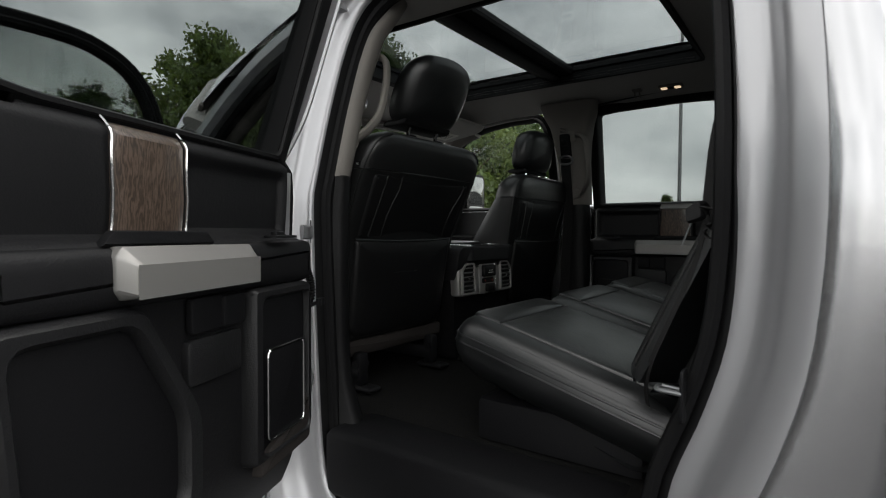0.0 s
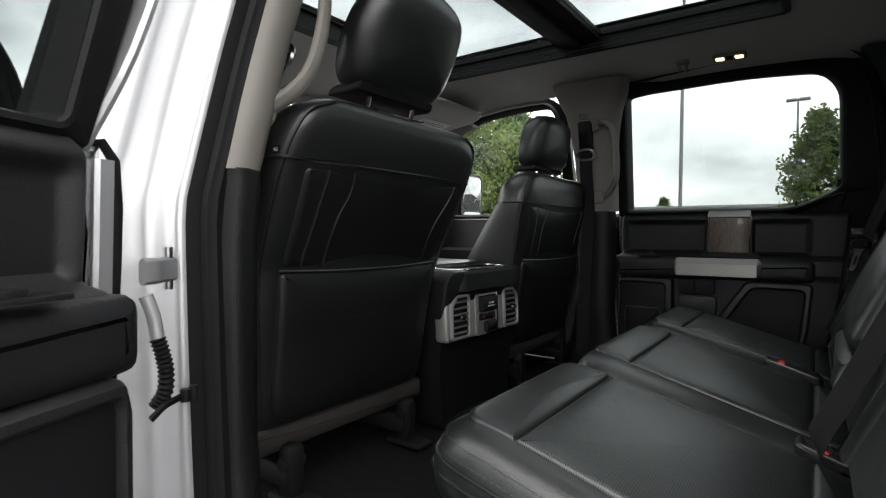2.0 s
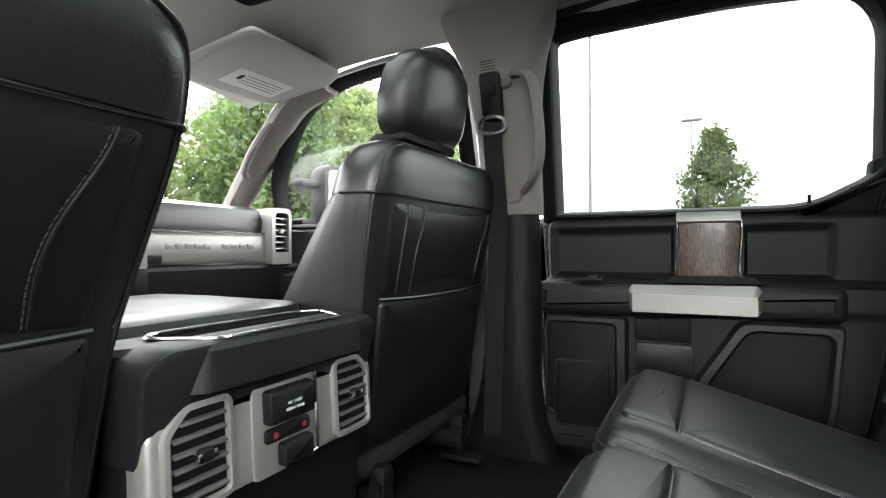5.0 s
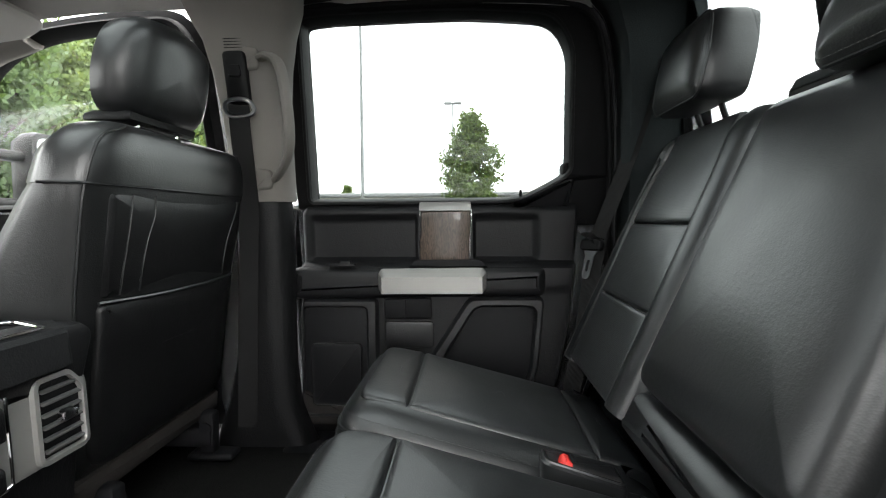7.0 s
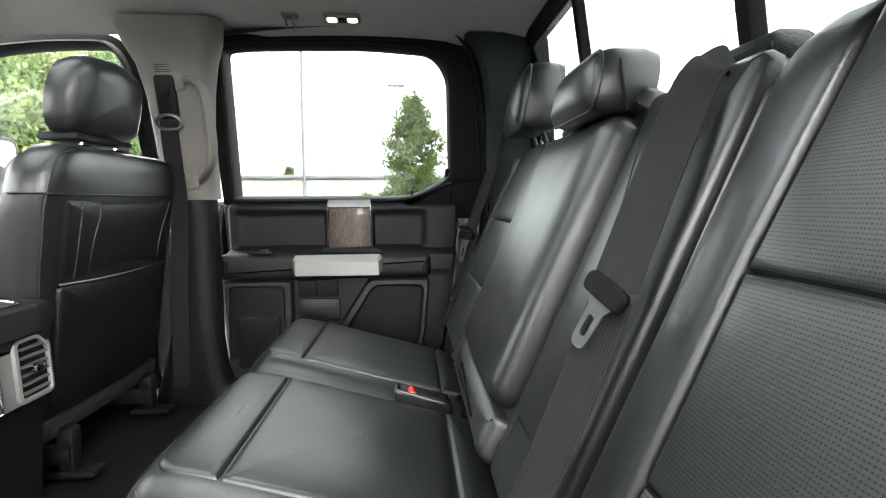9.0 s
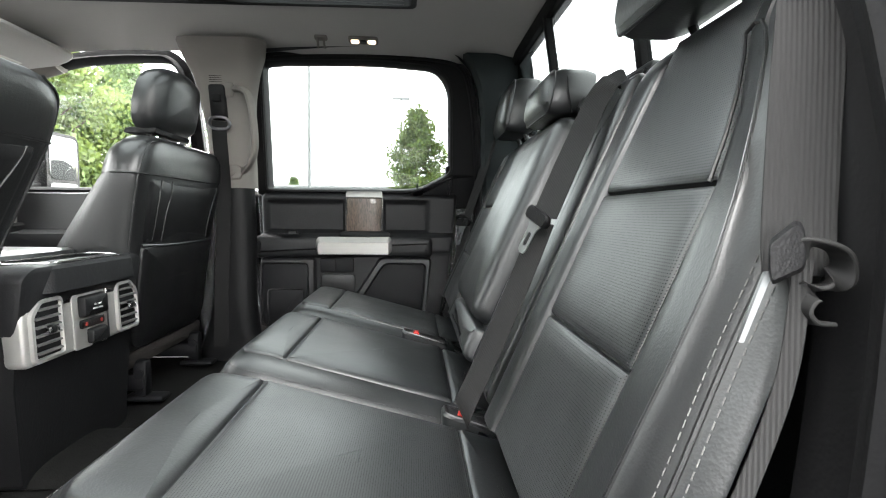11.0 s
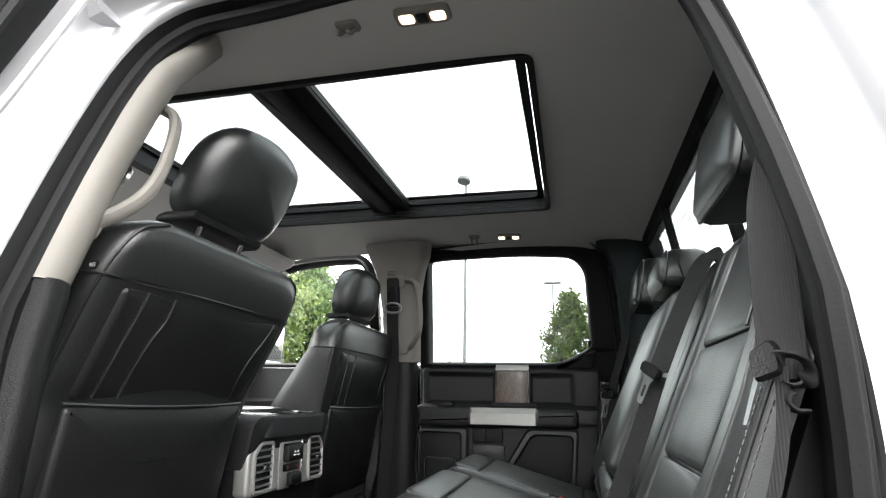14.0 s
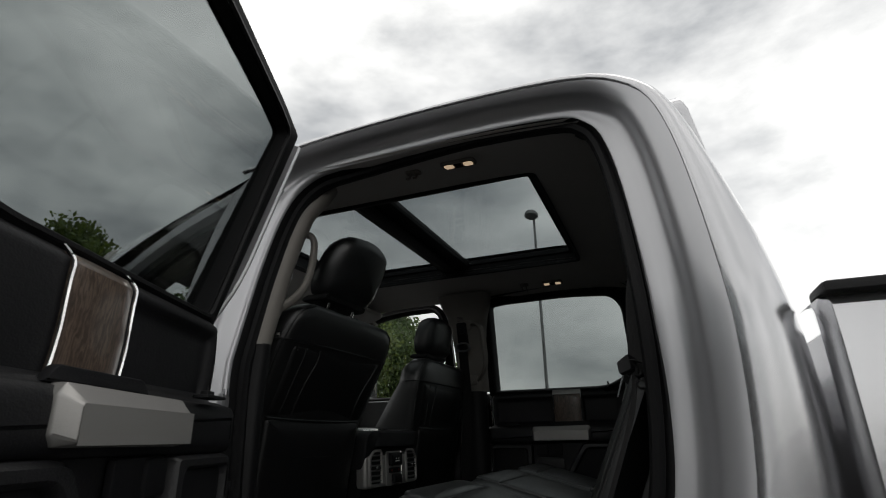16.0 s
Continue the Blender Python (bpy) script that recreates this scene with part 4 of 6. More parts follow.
    # painted edge of the shell and its seal, on the hinge side
    if s < 0:
        bm = bmesh.new()
        edge = [(0.068, 0.93), (0.062, 1.20), (0.060, 1.48)]
        post = [(0.094, 1.495), (0.086, 1.60), (0.078, 1.75), (0.074, 1.945)]
        sweep(bm, smooth_path([at(x + 0.012, z, 0.056) for x, z in edge], 4), strip(0.026, 0.012, 0.004), (0, 1, 0))
        sweep(bm, smooth_path([at(x + 0.001, z, 0.080) for x, z in post], 4), strip(0.013, 0.050, 0.004), (0, 1, 0))
        part("painted_edge", bm, JAMB, door, "silver-painted door edge")
        edge += post
        bm = bmesh.new()
        sweep(bm, smooth_path([at(x - 0.004, z, 0.058 if z < 1.49 else 0.100) for x, z in edge], 4), circle(0.0065, 6), (0, 1, 0))
        part("edge_seal", bm, RUBBER, door, "thin black seal along the door edge")


near_door = thing("door_driver_rear", "open rear door with black trim, wood inlay and silver pull", "door", kind="structure", group="rear doors")
make_rear_door(-1, near_door)
near_door.matrix_basis = pose(0.050, -0.923, 0.012, 0, 0, -67.8)
far_door = thing("door_passenger_rear", "closed rear door with black trim, wood inlay and silver pull", "door", kind="structure", group="rear doors")
make_rear_door(1, far_door)
far_door.matrix_basis = pose(HX, HY, 0)

# hinges, wiring boot and check strap of the open door
pivot = near_door.matrix_basis.inverted()
for z in (1.02, 1.365):
    bm = bmesh.new()
    sweep(bm, [pivot @ p for p in smooth_path([(0.128, -0.940, z), (0.120, -0.922, z), (0.108, -0.908, z), (0.098, -0.893, z), (0.093, -0.884, z)], 4)], strip(0.010, 0.032, 0.004), (0, 0, 1))
    hinge = part("hinge", bm, JAMB, near_door, "silver-painted hinge arm")
    bm = bmesh.new()
    tube(bm, [pivot @ V(0.096, -0.893, z - 0.026), pivot @ V(0.096, -0.893, z + 0.028)], 0.0055, 10)
    part("hinge_pin", bm, STEEL, hinge, "steel hinge pin")
boot = thing("wiring_boot", "grey corrugated rubber wiring boot beside the hinge", "wiring boot")
bm = bmesh.new()
path = smooth_path([(0.118, -0.918, 1.282), (0.122, -0.914, 1.262), (0.124, -0.911, 1.240), (0.122, -0.912, 1.215), (0.114, -0.918, 1.198)], 24)
tube(bm, path, 0.0088, 10, taper=lambda t: 1.0 + 0.14 * math.sin(t * 96.0))
part("bellows", bm, RUBBER, boot)
bm = bmesh.new()
tube(bm, smooth_path([(0.110, -0.928, 1.335), (0.114, -0.921, 1.31), (0.118, -0.918, 1.282)], 4), 0.0085, 10)
part("sleeve", bm, POLE, boot, "grey sleeve at the boot's top")
strap = thing("door_check_strap", "dark steel check strap bolted to the pillar", "check strap")
bm = bmesh.new()
sweep(bm, smooth_path([(0.135, -0.935, 1.190), (0.132, -0.918, 1.201), (0.122, -0.897, 1.203), (0.112, -0.876, 1.203), (0.106, -0.864, 1.203)], 5), strip(0.004, 0.009), (0, 0, 1))
part("arm", bm, DARK, strap)
for x, y in ((0.118, -0.884), (0.110, -0.868)):
    bm = bmesh.new()
    tube(bm, [(x, y, 1.196), (x, y, 1.212)], 0.0062, 10)
    part("bolt", bm, DARK, strap)


# ---- front seats ----
def words(owner, txt, size, mat, m):
    """Printed words as a thin mesh, facing along m's z."""
    cu = bpy.data.curves.new("print", "FONT")
    cu.body, cu.size, cu.align_x, cu.extrude = txt, size, "CENTER", 0.0002
    tmp = bpy.data.objects.new("print", cu)
    me = bpy.data.meshes.new_from_object(tmp)
    bpy.data.objects.remove(tmp)
    me.materials.append(mat)
    ob = new("print", me)
    ob.parent = owner
    ob.matrix_basis = m
    return ob


def make_front_seat(s, name, at0, label, lift=0.0, recline=15.0, tall=1.0, wide=1.0):
    """A bucket seat; s: which side its outer edge is on. Origin under the back's middle, on the floor."""
    seat = thing(name, label, "car seat", at0, group="front seats")
    REC = math.tan(radians(recline))
    def bend(v):
        return (REC if v > 0.42 else min(REC, 0.14)) * (v - 0.42)
    def back(u, v, h):
        """u across, v height over the floor, h rearwards from the back's middle plane."""
        h = h * (1 + (2.4 if s < 0 else 4.6) * max(0.0, 0.6 - v)) if h < -0.02 else h
        return V(bend(v) + h, u * wide, v * tall)
    def pad(nm, poly, prof, mat, parent=seat, label="", f=back):
        bm = bmesh.new()
        slab(bm, poly, prof, f)
        return part(nm, bm, mat, parent, label)
    # the back: one rounded shell, cut along the yoke seam
    body = rounded([(-0.225, 0.118), (0.225, 0.118), (0.25, 0.45), (0.256, 0.60), (0.240, 0.672), (0.185, 0.704), (-0.185, 0.704), (-0.240, 0.672), (-0.256, 0.60), (-0.25, 0.45)], [0.05, 0.05, 0.1, 0.07, 0.05, 0.09, 0.09, 0.05, 0.07, 0.1], 6)
    shell = [(0.05, -0.112), (0.016, -0.102), (0.0, -0.075), (0.0, -0.048), (0.003, -0.030), (0.010, -0.016), (0.022, -0.007), (0.038, -0.002), (0.040, 0.001, 0.9), (0.040, 0.004, 0.7), (0.040, 0.006, 0.45), (0.040, 0.007, 0.15)]
    for nm, keep, mat, lab in (("yoke", True, YOKE, "smooth black leather yoke over the back"), ("backrest", False, SEAT_BACK, "black leather backrest")):
        bm = bmesh.new()
        slab(bm, body, shell, lambda u, v, h: back(u, v, h) - V(bend(v), 0, 0))
        for cut in (0.18, 0.25, 0.32, 0.38, 0.42, 0.48, 0.54):
            bmesh.ops.bisect_plane(bm, geom=bm.verts[:] + bm.edges[:] + bm.faces[:], plane_co=V(0, 0, cut * tall), plane_no=V(0, 0, 1))
        bmesh.ops.bisect_plane(bm, geom=bm.verts[:] + bm.edges[:] + bm.faces[:], plane_co=V(0, 0, 0.602 * tall), plane_no=V(0, 0, 1), clear_inner=keep, clear_outer=not keep)
        for v in bm.verts:
            v.co.x += bend(v.co.z / tall)
        if keep:
            for v in bm.verts:
                v.co += V(0.0035 * (1 if v.co.x > back(0, v.co.z / tall, -0.02).x else 0), 0.0025 * (1 if v.co.y > 0 else -1) * min(1.0, abs(v.co.y) / 0.1), 0.0)
        part(nm, bm, mat, seat, lab, 50)
    pocket = rounded([(-0.196, 0.145), (0.196, 0.145), (0.205, 0.418), (-0.205, 0.418)], [0.05, 0.05, 0.012, 0.012], 4)
    pad("map_pocket", pocket, [(0.0, -0.006), (0, 0.002), (0.004, 0.008), (0.014, 0.012), (0.014, 0.016, 0.8), (0.014, 0.018, 0.3)], CLOTH_BACK, label="black vinyl map pocket")
    panel = rounded([(-0.20, 0.424), (0.20, 0.424), (0.208, 0.590), (-0.208, 0.590)], 0.012, 3)
    pad("back_panel", panel, [(0, -0.01), (0, -0.001), (0.004, 0.004), (0.012, 0.006), (0.012, 0.0085, 0.7), (0.012, 0.009, 0.1)], CLOTH_BACK, label="black vinyl back panel")
    bm = bmesh.new()
    tube(bm, smooth_path([back(-0.206, 0.420, 0.003), back(-0.10, 0.416, 0.012), back(0.0, 0.415, 0.0135), back(0.10, 0.416, 0.012), back(0.206, 0.420, 0.003)], 5), 0.003, 6)
    part("pocket_piping", bm, LEATHER, seat)
    lines = ([(-0.163, 0.588, 0.0050), (-0.165, 0.54, 0.0075), (-0.166, 0.48, 0.0075), (-0.165, 0.428, 0.0052)], [(-0.108, 0.588, 0.0055), (-0.108, 0.555, 0.0082), (-0.118, 0.515, 0.0082), (-0.122, 0.47, 0.008), (-0.118, 0.428, 0.0055)], [(0.186, 0.588, 0.004), (0.178, 0.56, 0.0068), (0.158, 0.51, 0.0078), (0.152, 0.47, 0.0078), (0.156, 0.428, 0.0052)])
    bm = bmesh.new()
    for ln in lines:
        tube(bm, smooth_path([back(*p) for p in ln], 6), 0.0018, 6)
    part("panel_seams", bm, SEAT_BACK, seat)["kind"] = "stuff"
    bm = bmesh.new()
    for ln in lines:
        stitches(bm, smooth_path([back(u - 0.0045, v, h + 0.0008) for u, v, h in ln], 6), 0.0050, 0.0026, 0.00036)
    stitches(bm, [back(k, 0.5975, 0.0062 + 0.003 * (1 - (k / 0.2) ** 2)) for k in np.linspace(-0.20, 0.20, 14)], 0.0048, 0.0026, 0.00032)
    part("stitching", bm, THREAD_DARK, seat, "grey seam stitching")
    # piping down both edges and along the yoke
    for k in (-1, 1):
        bm = bmesh.new()
        tube(bm, smooth_path([back(k * 0.208, 0.160, -0.010), back(k * 0.218, 0.27, -0.011), back(k * 0.232, 0.40, -0.012), back(k * 0.240, 0.50, -0.012), back(k * 0.243, 0.60, -0.012), back(k * 0.225, 0.668, -0.012), back(k * 0.18, 0.692, -0.012)], 6), 0.0028, 6)
        part("edge_piping", bm, SEAT_BACK, seat)
    bm = bmesh.new()
    tube(bm, smooth_path([back(-0.257, 0.602, -0.07), back(-0.257, 0.602, -0.045), back(-0.248, 0.601, -0.014), back(-0.222, 0.600, -0.002), back(-0.12, 0.600, 0.006), back(0, 0.600, 0.008), back(0.12, 0.600, 0.006), back(0.222, 0.600, -0.002), back(0.248, 0.601, -0.014), back(0.257, 0.602, -0.045), back(0.257, 0.602, -0.07)], 5), 0.0026, 6)
    part("yoke_piping", bm, SEAT_BACK, seat)
    # skirt under the back and cushion
    bm = bmesh.new()
    slab(bm, rounded([(-0.225, 0.088), (0.225, 0.088), (0.222, 0.138), (-0.222, 0.138)], 0.012, 3), [(0.01, -0.20), (0, -0.10), (0, -0.012), (0.004, -0.003), (0.012, 0.001)], back)
    part("skirt", bm, SKIRT, seat, "grey cloth skirt under the back")
    bm = bmesh.new()
    cush = rounded([(-0.58, -0.245), (-0.12, -0.245), (-0.06, -0.21), (-0.06, 0.21), (-0.12, 0.245), (-0.58, 0.245), (-0.64, 0.20), (-0.64, -0.20)], 0.05, 4)
    slab(bm, cush, puffed(0.33, 0.05, 0.0, 0.17), lambda u, v, h: V(u, v, h + 0.05 * max(0, -u - 0.1)))
    part("cushion", bm, LEATHER, seat, "black leather seat cushion")
    bm = bmesh.new()
    box(bm, (-0.58, -0.225, 0.09), (-0.07, 0.225, 0.19), 0.02)
    part("seat_base", bm, PLASTIC, seat)
    for y in (-0.17, 0.17):
        bm = bmesh.new()
        box(bm, (-0.60, y - 0.022, 0.03), (-0.02, y + 0.022, 0.075), 0.006)
        part("seat_rail", bm, DARK, seat)
        bm = bmesh.new()
        box(bm, (-0.075, y - 0.026, 0.0), (0.03, y + 0.026, 0.016), 0.006)
        box(bm, (-0.05, y - 0.018, 0.010), (-0.015, y + 0.018, 0.11), 0.008)
        tube(bm, [V(-0.032, y - 0.024, 0.075), V(-0.032, y + 0.024, 0.075)], 0.013, 10)
        part("rail_foot", bm, DARK, seat, "dark steel rail foot on the carpet")
    # side valance with recliner
    for k in (-1, 1):
        bm = bmesh.new()
        slab(bm, rounded([(-0.56, 0.10), (-0.06, 0.10), (-0.02, 0.15), (-0.025, 0.235), (-0.06, 0.265), (-0.12, 0.24), (-0.56, 0.22)], 0.03, 3), flat(0.026, 0.01), lambda u, v, h: V(u - 0.05, k * (0.225 + h), v))
        part("side_cover", bm, DARK, seat)
    # head restraint
    hr = rounded([(-0.116, 0.728 + lift), (0.116, 0.728 + lift), (0.134, 0.81 + lift), (0.114, 0.896 + lift), (0.0, 0.912 + lift), (-0.114, 0.896 + lift), (-0.134, 0.81 + lift)], [0.045, 0.045, 0.06, 0.06, 0.2, 0.06, 0.06], 6)
    bm = bmesh.new()
    def hd(u, v, h):
        return back(u, v, h - 0.085 - 0.9 * u * u)
    slab(bm, hr, [(0.05, -0.045), (0.02, -0.040), (0.004, -0.026), (0.0, -0.008), (0.0, 0.008), (0.006, 0.026), (0.020, 0.040), (0.038, 0.046), (0.038, 0.049, 0.7), (0.038, 0.050, 0.2)], hd)
    head = part("head_restraint", bm, LEATHER, seat, "black leather head restraint")
    bm = bmesh.new()
    slab(bm, rounded([(-0.104, 0.718 + lift), (0.104, 0.718 + lift), (0.102, 0.738 + lift), (-0.102, 0.738 + lift)], 0.008, 3), [(0.004, -0.055), (0, -0.04), (0, 0.02), (0.004, 0.028)], hd)
    part("chin", bm, PLASTIC, head)
    for y in (-0.06, 0.06):
        bm = bmesh.new()
        tube(bm, [back(y, 0.67, -0.075), back(y, 0.76 + lift, -0.085)], 0.006, 8)
        part("post", bm, CHROME, head, "chrome post")
        bm = bmesh.new()
        box(bm, tuple(back(y - 0.014, 0.694, -0.09)), tuple(back(y + 0.014, 0.712, -0.055)), 0.004)
        part("post_collar", bm, PLASTIC, head)
    # woven tag on the outer edge
    bm = bmesh.new()
    slab(bm, rect(0.0, 0.03, -0.006, 0.006, 0.002, 1), flat(0.002, 0.0006), lambda u, v, h: back(s * 0.244, 0.612 + v, -0.05 + u + h * 0) + V(0, s * (0.006 + h), 0))
    tag = part("airbag_tag", bm, DARK, seat, "small black woven tag")
    words(tag, "AIRBAG", 0.0085, WHITE, Matrix.Translation(back(s * 0.244, 0.609, -0.035) + V(0, s * 0.0086, 0)) @ Matrix(((-s, 0, 0, 0), (0, 0, s, 0), (0, 1, 0, 0), (0, 0, 0, 1))))
    return seat


make_front_seat(1, "front_passenger_seat", (0.01, 0.495, FLOOR + 0.012), "black leather front passenger seat with stitched back panel", 0.0, 10.0, 1.0, 1.10)
make_front_seat(-1, "driver_seat", (0.005, -0.430, FLOOR + 0.006), "black leather driver seat with stitched back panel and pocket", 0.015, 25.0, 1.045, 1.10)

# ---- centre console ----
con = thing("centre_console", "black centre console with silver rear panel and cup holders", "console", (0.006, 0.006, 0))
con.scale = (1.0, 1.18, 1.0)
bm = bmesh.new()
sec = rounded([(-0.15, 0.0), (0.15, 0.0), (0.165, 0.25), (0.16, 0.36), (-0.16, 0.36), (-0.165, 0.25)], [0.02, 0.02, 0.05, 0.02, 0.02, 0.05], 3)
rings = []
for x, k, up in ((-0.75, 0.9, -0.02), (-0.40, 0.98, 0), (-0.03, 1.0, 0), (-0.012, 0.985, -0.004)):
    rings.append([V(x + (0.02 * max(0, (p.y - 0.2)) / 0.16 if x > -0.05 else 0), p.x * k + 0.026, FLOOR + p.y + (up if p.y > 0.1 else 0)) for p in sec])
loft(bm, rings)
part("console_body", bm, PLASTIC, con, "grained black plastic body")
bm = bmesh.new()
slab(bm, rounded([(-0.165, 1.19), (-0.06, 1.235), (0.06, 1.235), (0.165, 1.19), (0.172, 1.30), (0.15, 1.318), (-0.15, 1.318), (-0.172, 1.30)], 0.012, 3), [(0, -0.05), (0, 0.0), (0.003, 0.008), (0.010, 0.012)], lambda u, v, h: V(0.003 + h + 0.2 * (v - 1.25), u + 0.024, v))
part("rear_bolster", bm, SOFT, con)
def pan(u, v, h):
    return V(0.004 + h - 0.05 * (v - 1.14), 0.026 + u * 0.85, v)
outer = rounded([(-0.195, 1.135), (0.195, 1.135), (0.195, 1.235), (0.165, 1.262), (0.075, 1.265), (0.06, 1.258), (-0.06, 1.258), (-0.075, 1.265), (-0.165, 1.262), (-0.195, 1.235)], [0.012, 0.012, 0.012, 0.012, 0.006, 0.006, 0.006, 0.006, 0.012, 0.012], 3)
# plate made of a frame with three openings
bm = bmesh.new()
slab(bm, outer, [(0.006, -0.03), (0, -0.02), (0, 0.006), (0.003, 0.011), (0.008, 0.013)], pan)
plate = part("rear_panel", bm, SATIN, con, "satin silver rear air panel")
for k in (-1, 1):
    o = rounded([(k * 0.100, 1.148), (k * 0.172, 1.148), (k * 0.172, 1.225), (k * 0.150, 1.247), (k * 0.100, 1.247)], 0.006, 3)
    bm = bmesh.new()
    loft(bm, [[pan(p.x, p.y, h) for p in poly] for poly, h in ((inset(o, -0.010), 0.012), (inset(o, -0.008), 0.019), (inset(o, -0.002), 0.020), (o, 0.016), (o, 0.013))], True, (False, False))
    part("vent_surround", bm, SATIN, plate)
    bm = bmesh.new()
    slab(bm, o, [(0, 0.0125), (0, 0.0135)], pan)
    part("vent_well", bm, DARK, plate, "dark air vent opening")
    for j in range(6):
        z = 1.155 + j * 0.0158
        w1 = 0.170 if z < 1.225 else 0.170 - (z - 1.225) * 0.9
        bm = bmesh.new()
        slab(bm, rect(k * 0.102 if k > 0 else -w1, w1 if k > 0 else -0.102, 0, 0.011, 0.001, 1), flat(0.0025, 0.0008), lambda u, v, h: pan(u, z + v * 0.22 + h, 0.0145 + (0.011 - v) * 0.55))
        part("vent_slat", bm, SLAT, plate)
    bm = bmesh.new()
    box(bm, tuple(pan(k * 0.136 - 0.009, 1.190, 0.017)), tuple(pan(k * 0.136 + 0.009, 1.206, 0.030)), 0.003)
    part("vent_tab", bm, PLASTIC, plate)
    for e in (-1, 1):
        bm = bmesh.new()
        box(bm, tuple(pan(k * 0.136 + e * 0.0105 - 0.002, 1.193, 0.020)), tuple(pan(k * 0.136 + e * 0.0105 + 0.002, 1.203, 0.031)), 0.001)
        part("bright_end", bm, CHROME, plate)
bm = bmesh.new()
slab(bm, rect(-0.062, 0.052, 1.135, 1.252, 0.008, 2), flat(0.004, 0.002), lambda u, v, h: pan(u, v, 0.012 + h))
part("socket_plate", bm, SATIN, plate)
bm = bmesh.new()
tube(bm, smooth_path([pan(0.0525, 1.248, 0.017), pan(0.0525, 1.19, 0.017), pan(0.052, 1.148, 0.017), pan(0.046, 1.14, 0.017), pan(-0.01, 1.137, 0.017)], 3), 0.0018, 6)
part("bright_edge", bm, CHROME, plate)
for nm, a, b, c, d, h in (("power_socket_cover", -0.045, 0.038, 1.200, 1.243, 0.016), ("seat_heater_switch", -0.045, 0.036, 1.176, 1.194, 0.006), ("charging_socket_cover", -0.022, 0.034, 1.142, 1.172, 0.014)):
    bm = bmesh.new()
    slab(bm, rect(a, b, c, d, 0.006, 3), [(0, 0), (0, h * 0.6), (0.002, h * 0.9), (0.005, h)], lambda u, v, hh: pan(u, v, 0.0155 + hh))
    cover = part(nm, bm, PLASTIC, plate)
    if nm == "power_socket_cover":
        for row, txt in ((0.002, "AC 110V"), (-0.006, "400W MAX")):
            words(cover, txt, 0.0058, WHITE, Matrix.Translation(pan(-0.004, 1.2195 + row, 0.0318)) @ Matrix(((0, 0, 1, 0), (1, 0, 0, 0), (0, 1, 0, 0), (0, 0, 0, 1))))
    if nm == "seat_heater_switch":
        for k in (-1, 1):
            bm = bmesh.new()
            slab(bm, rect(k * 0.026 - 0.004, k * 0.026 + 0.004, 1.181, 1.189, 0.003, 2), flat(0.0008, 0.0003), lambda u, v, h: pan(u - 0.004, v, 0.0216 + h))
            part("seat_icon", bm, RED_DIM, cover)
# cup holder tray with a bright rim, and the lid
bm = bmesh.new()
hole = rounded([(-0.058, -0.095), (0.012, -0.062), (0.012, 0.122), (-0.058, 0.155), (-0.082, 0.135), (-0.082, -0.075)], 0.010, 3)
top = rounded([(-0.110, -0.150), (-0.045, -0.150), (0.030, -0.085), (0.030, 0.145), (-0.045, 0.205), (-0.110, 0.205)], 0.008, 3)
loft(bm, [[V(p.x, p.y, 1.315 + z) for p in poly] for poly, z in ((inset(top, -0.004), -0.05), (top, -0.006), (inset(top, 0.006), 0.0), (inset(hole, -0.004), 0.002), (hole, -0.002), (hole, -0.030), (inset(hole, 0.004), -0.032))], True, (False, True))
part("cup_tray", bm, SOFT, con)
bm = bmesh.new()
sweep(bm, [V(p.x, p.y, 1.319) for p in inset(hole, -0.004)], strip(0.009, 0.004, 0.0015), (0, 0, 1), True)
part("tray_rim", bm, CHROME, con, "chrome rim round the cup holders")
for y in (-0.022, 0.083):
    bm = bmesh.new()
    loft(bm, [[V(-0.036 + math.cos(a) * r, y + math.sin(a) * r, z) for a in np.linspace(0, 2 * math.pi, 21)[:-1]] for r, z in ((0.042, 1.2835), (0.042, 1.293), (0.038, 1.294), (0.036, 1.2865), (0.036, 1.285))], True, (False, True))
    part("cup_holder", bm, DARK, con, "dark round cup holder")
bm = bmesh.new()
slab(bm, rounded([(-0.52, -0.155), (-0.115, -0.155), (-0.115, 0.165), (-0.135, 0.19), (-0.40, 0.205), (-0.52, 0.19)], [0.02, 0.008, 0.012, 0.012, 0.03, 0.02], 3), [(0.006, 0.0), (0, 0.006), (0, 0.030), (0.003, 0.036), (0.012, 0.040), (0.012, 0.042, 0.6), (0.012, 0.042, 0.1)], lambda u, v, h: V(u, v, 1.290 + h))
part("armrest_lid", bm, LEATHER, con, "padded black leather lid")

# ---- rear bench ----
BX, BZ, TILT_BACK = 0.815, 1.125, radians(23.9)
def rb(u, v, h):
    """On the rear back: u across, v up along it, h forwards."""
    return V(BX + v * math.sin(TILT_BACK) - h * math.cos(TILT_BACK), u, BZ + v * math.cos(TILT_BACK) + h * math.sin(TILT_BACK))
def cz(x):
    return 1.182 - 0.100 * max(0.0, (x - 0.37) / 0.41) ** 1.25
def rc(x, y, h):
    return V(x, y, cz(x) + h - 0.012 * max(0.0, (0.42 - x) / 0.085) ** 2)
def panel_uv(ob, kind):
    uv_from(ob, (lambda c: (c.y, c.x)) if kind == "seat" else (lambda c: (c.y, c.z * 1.06)))


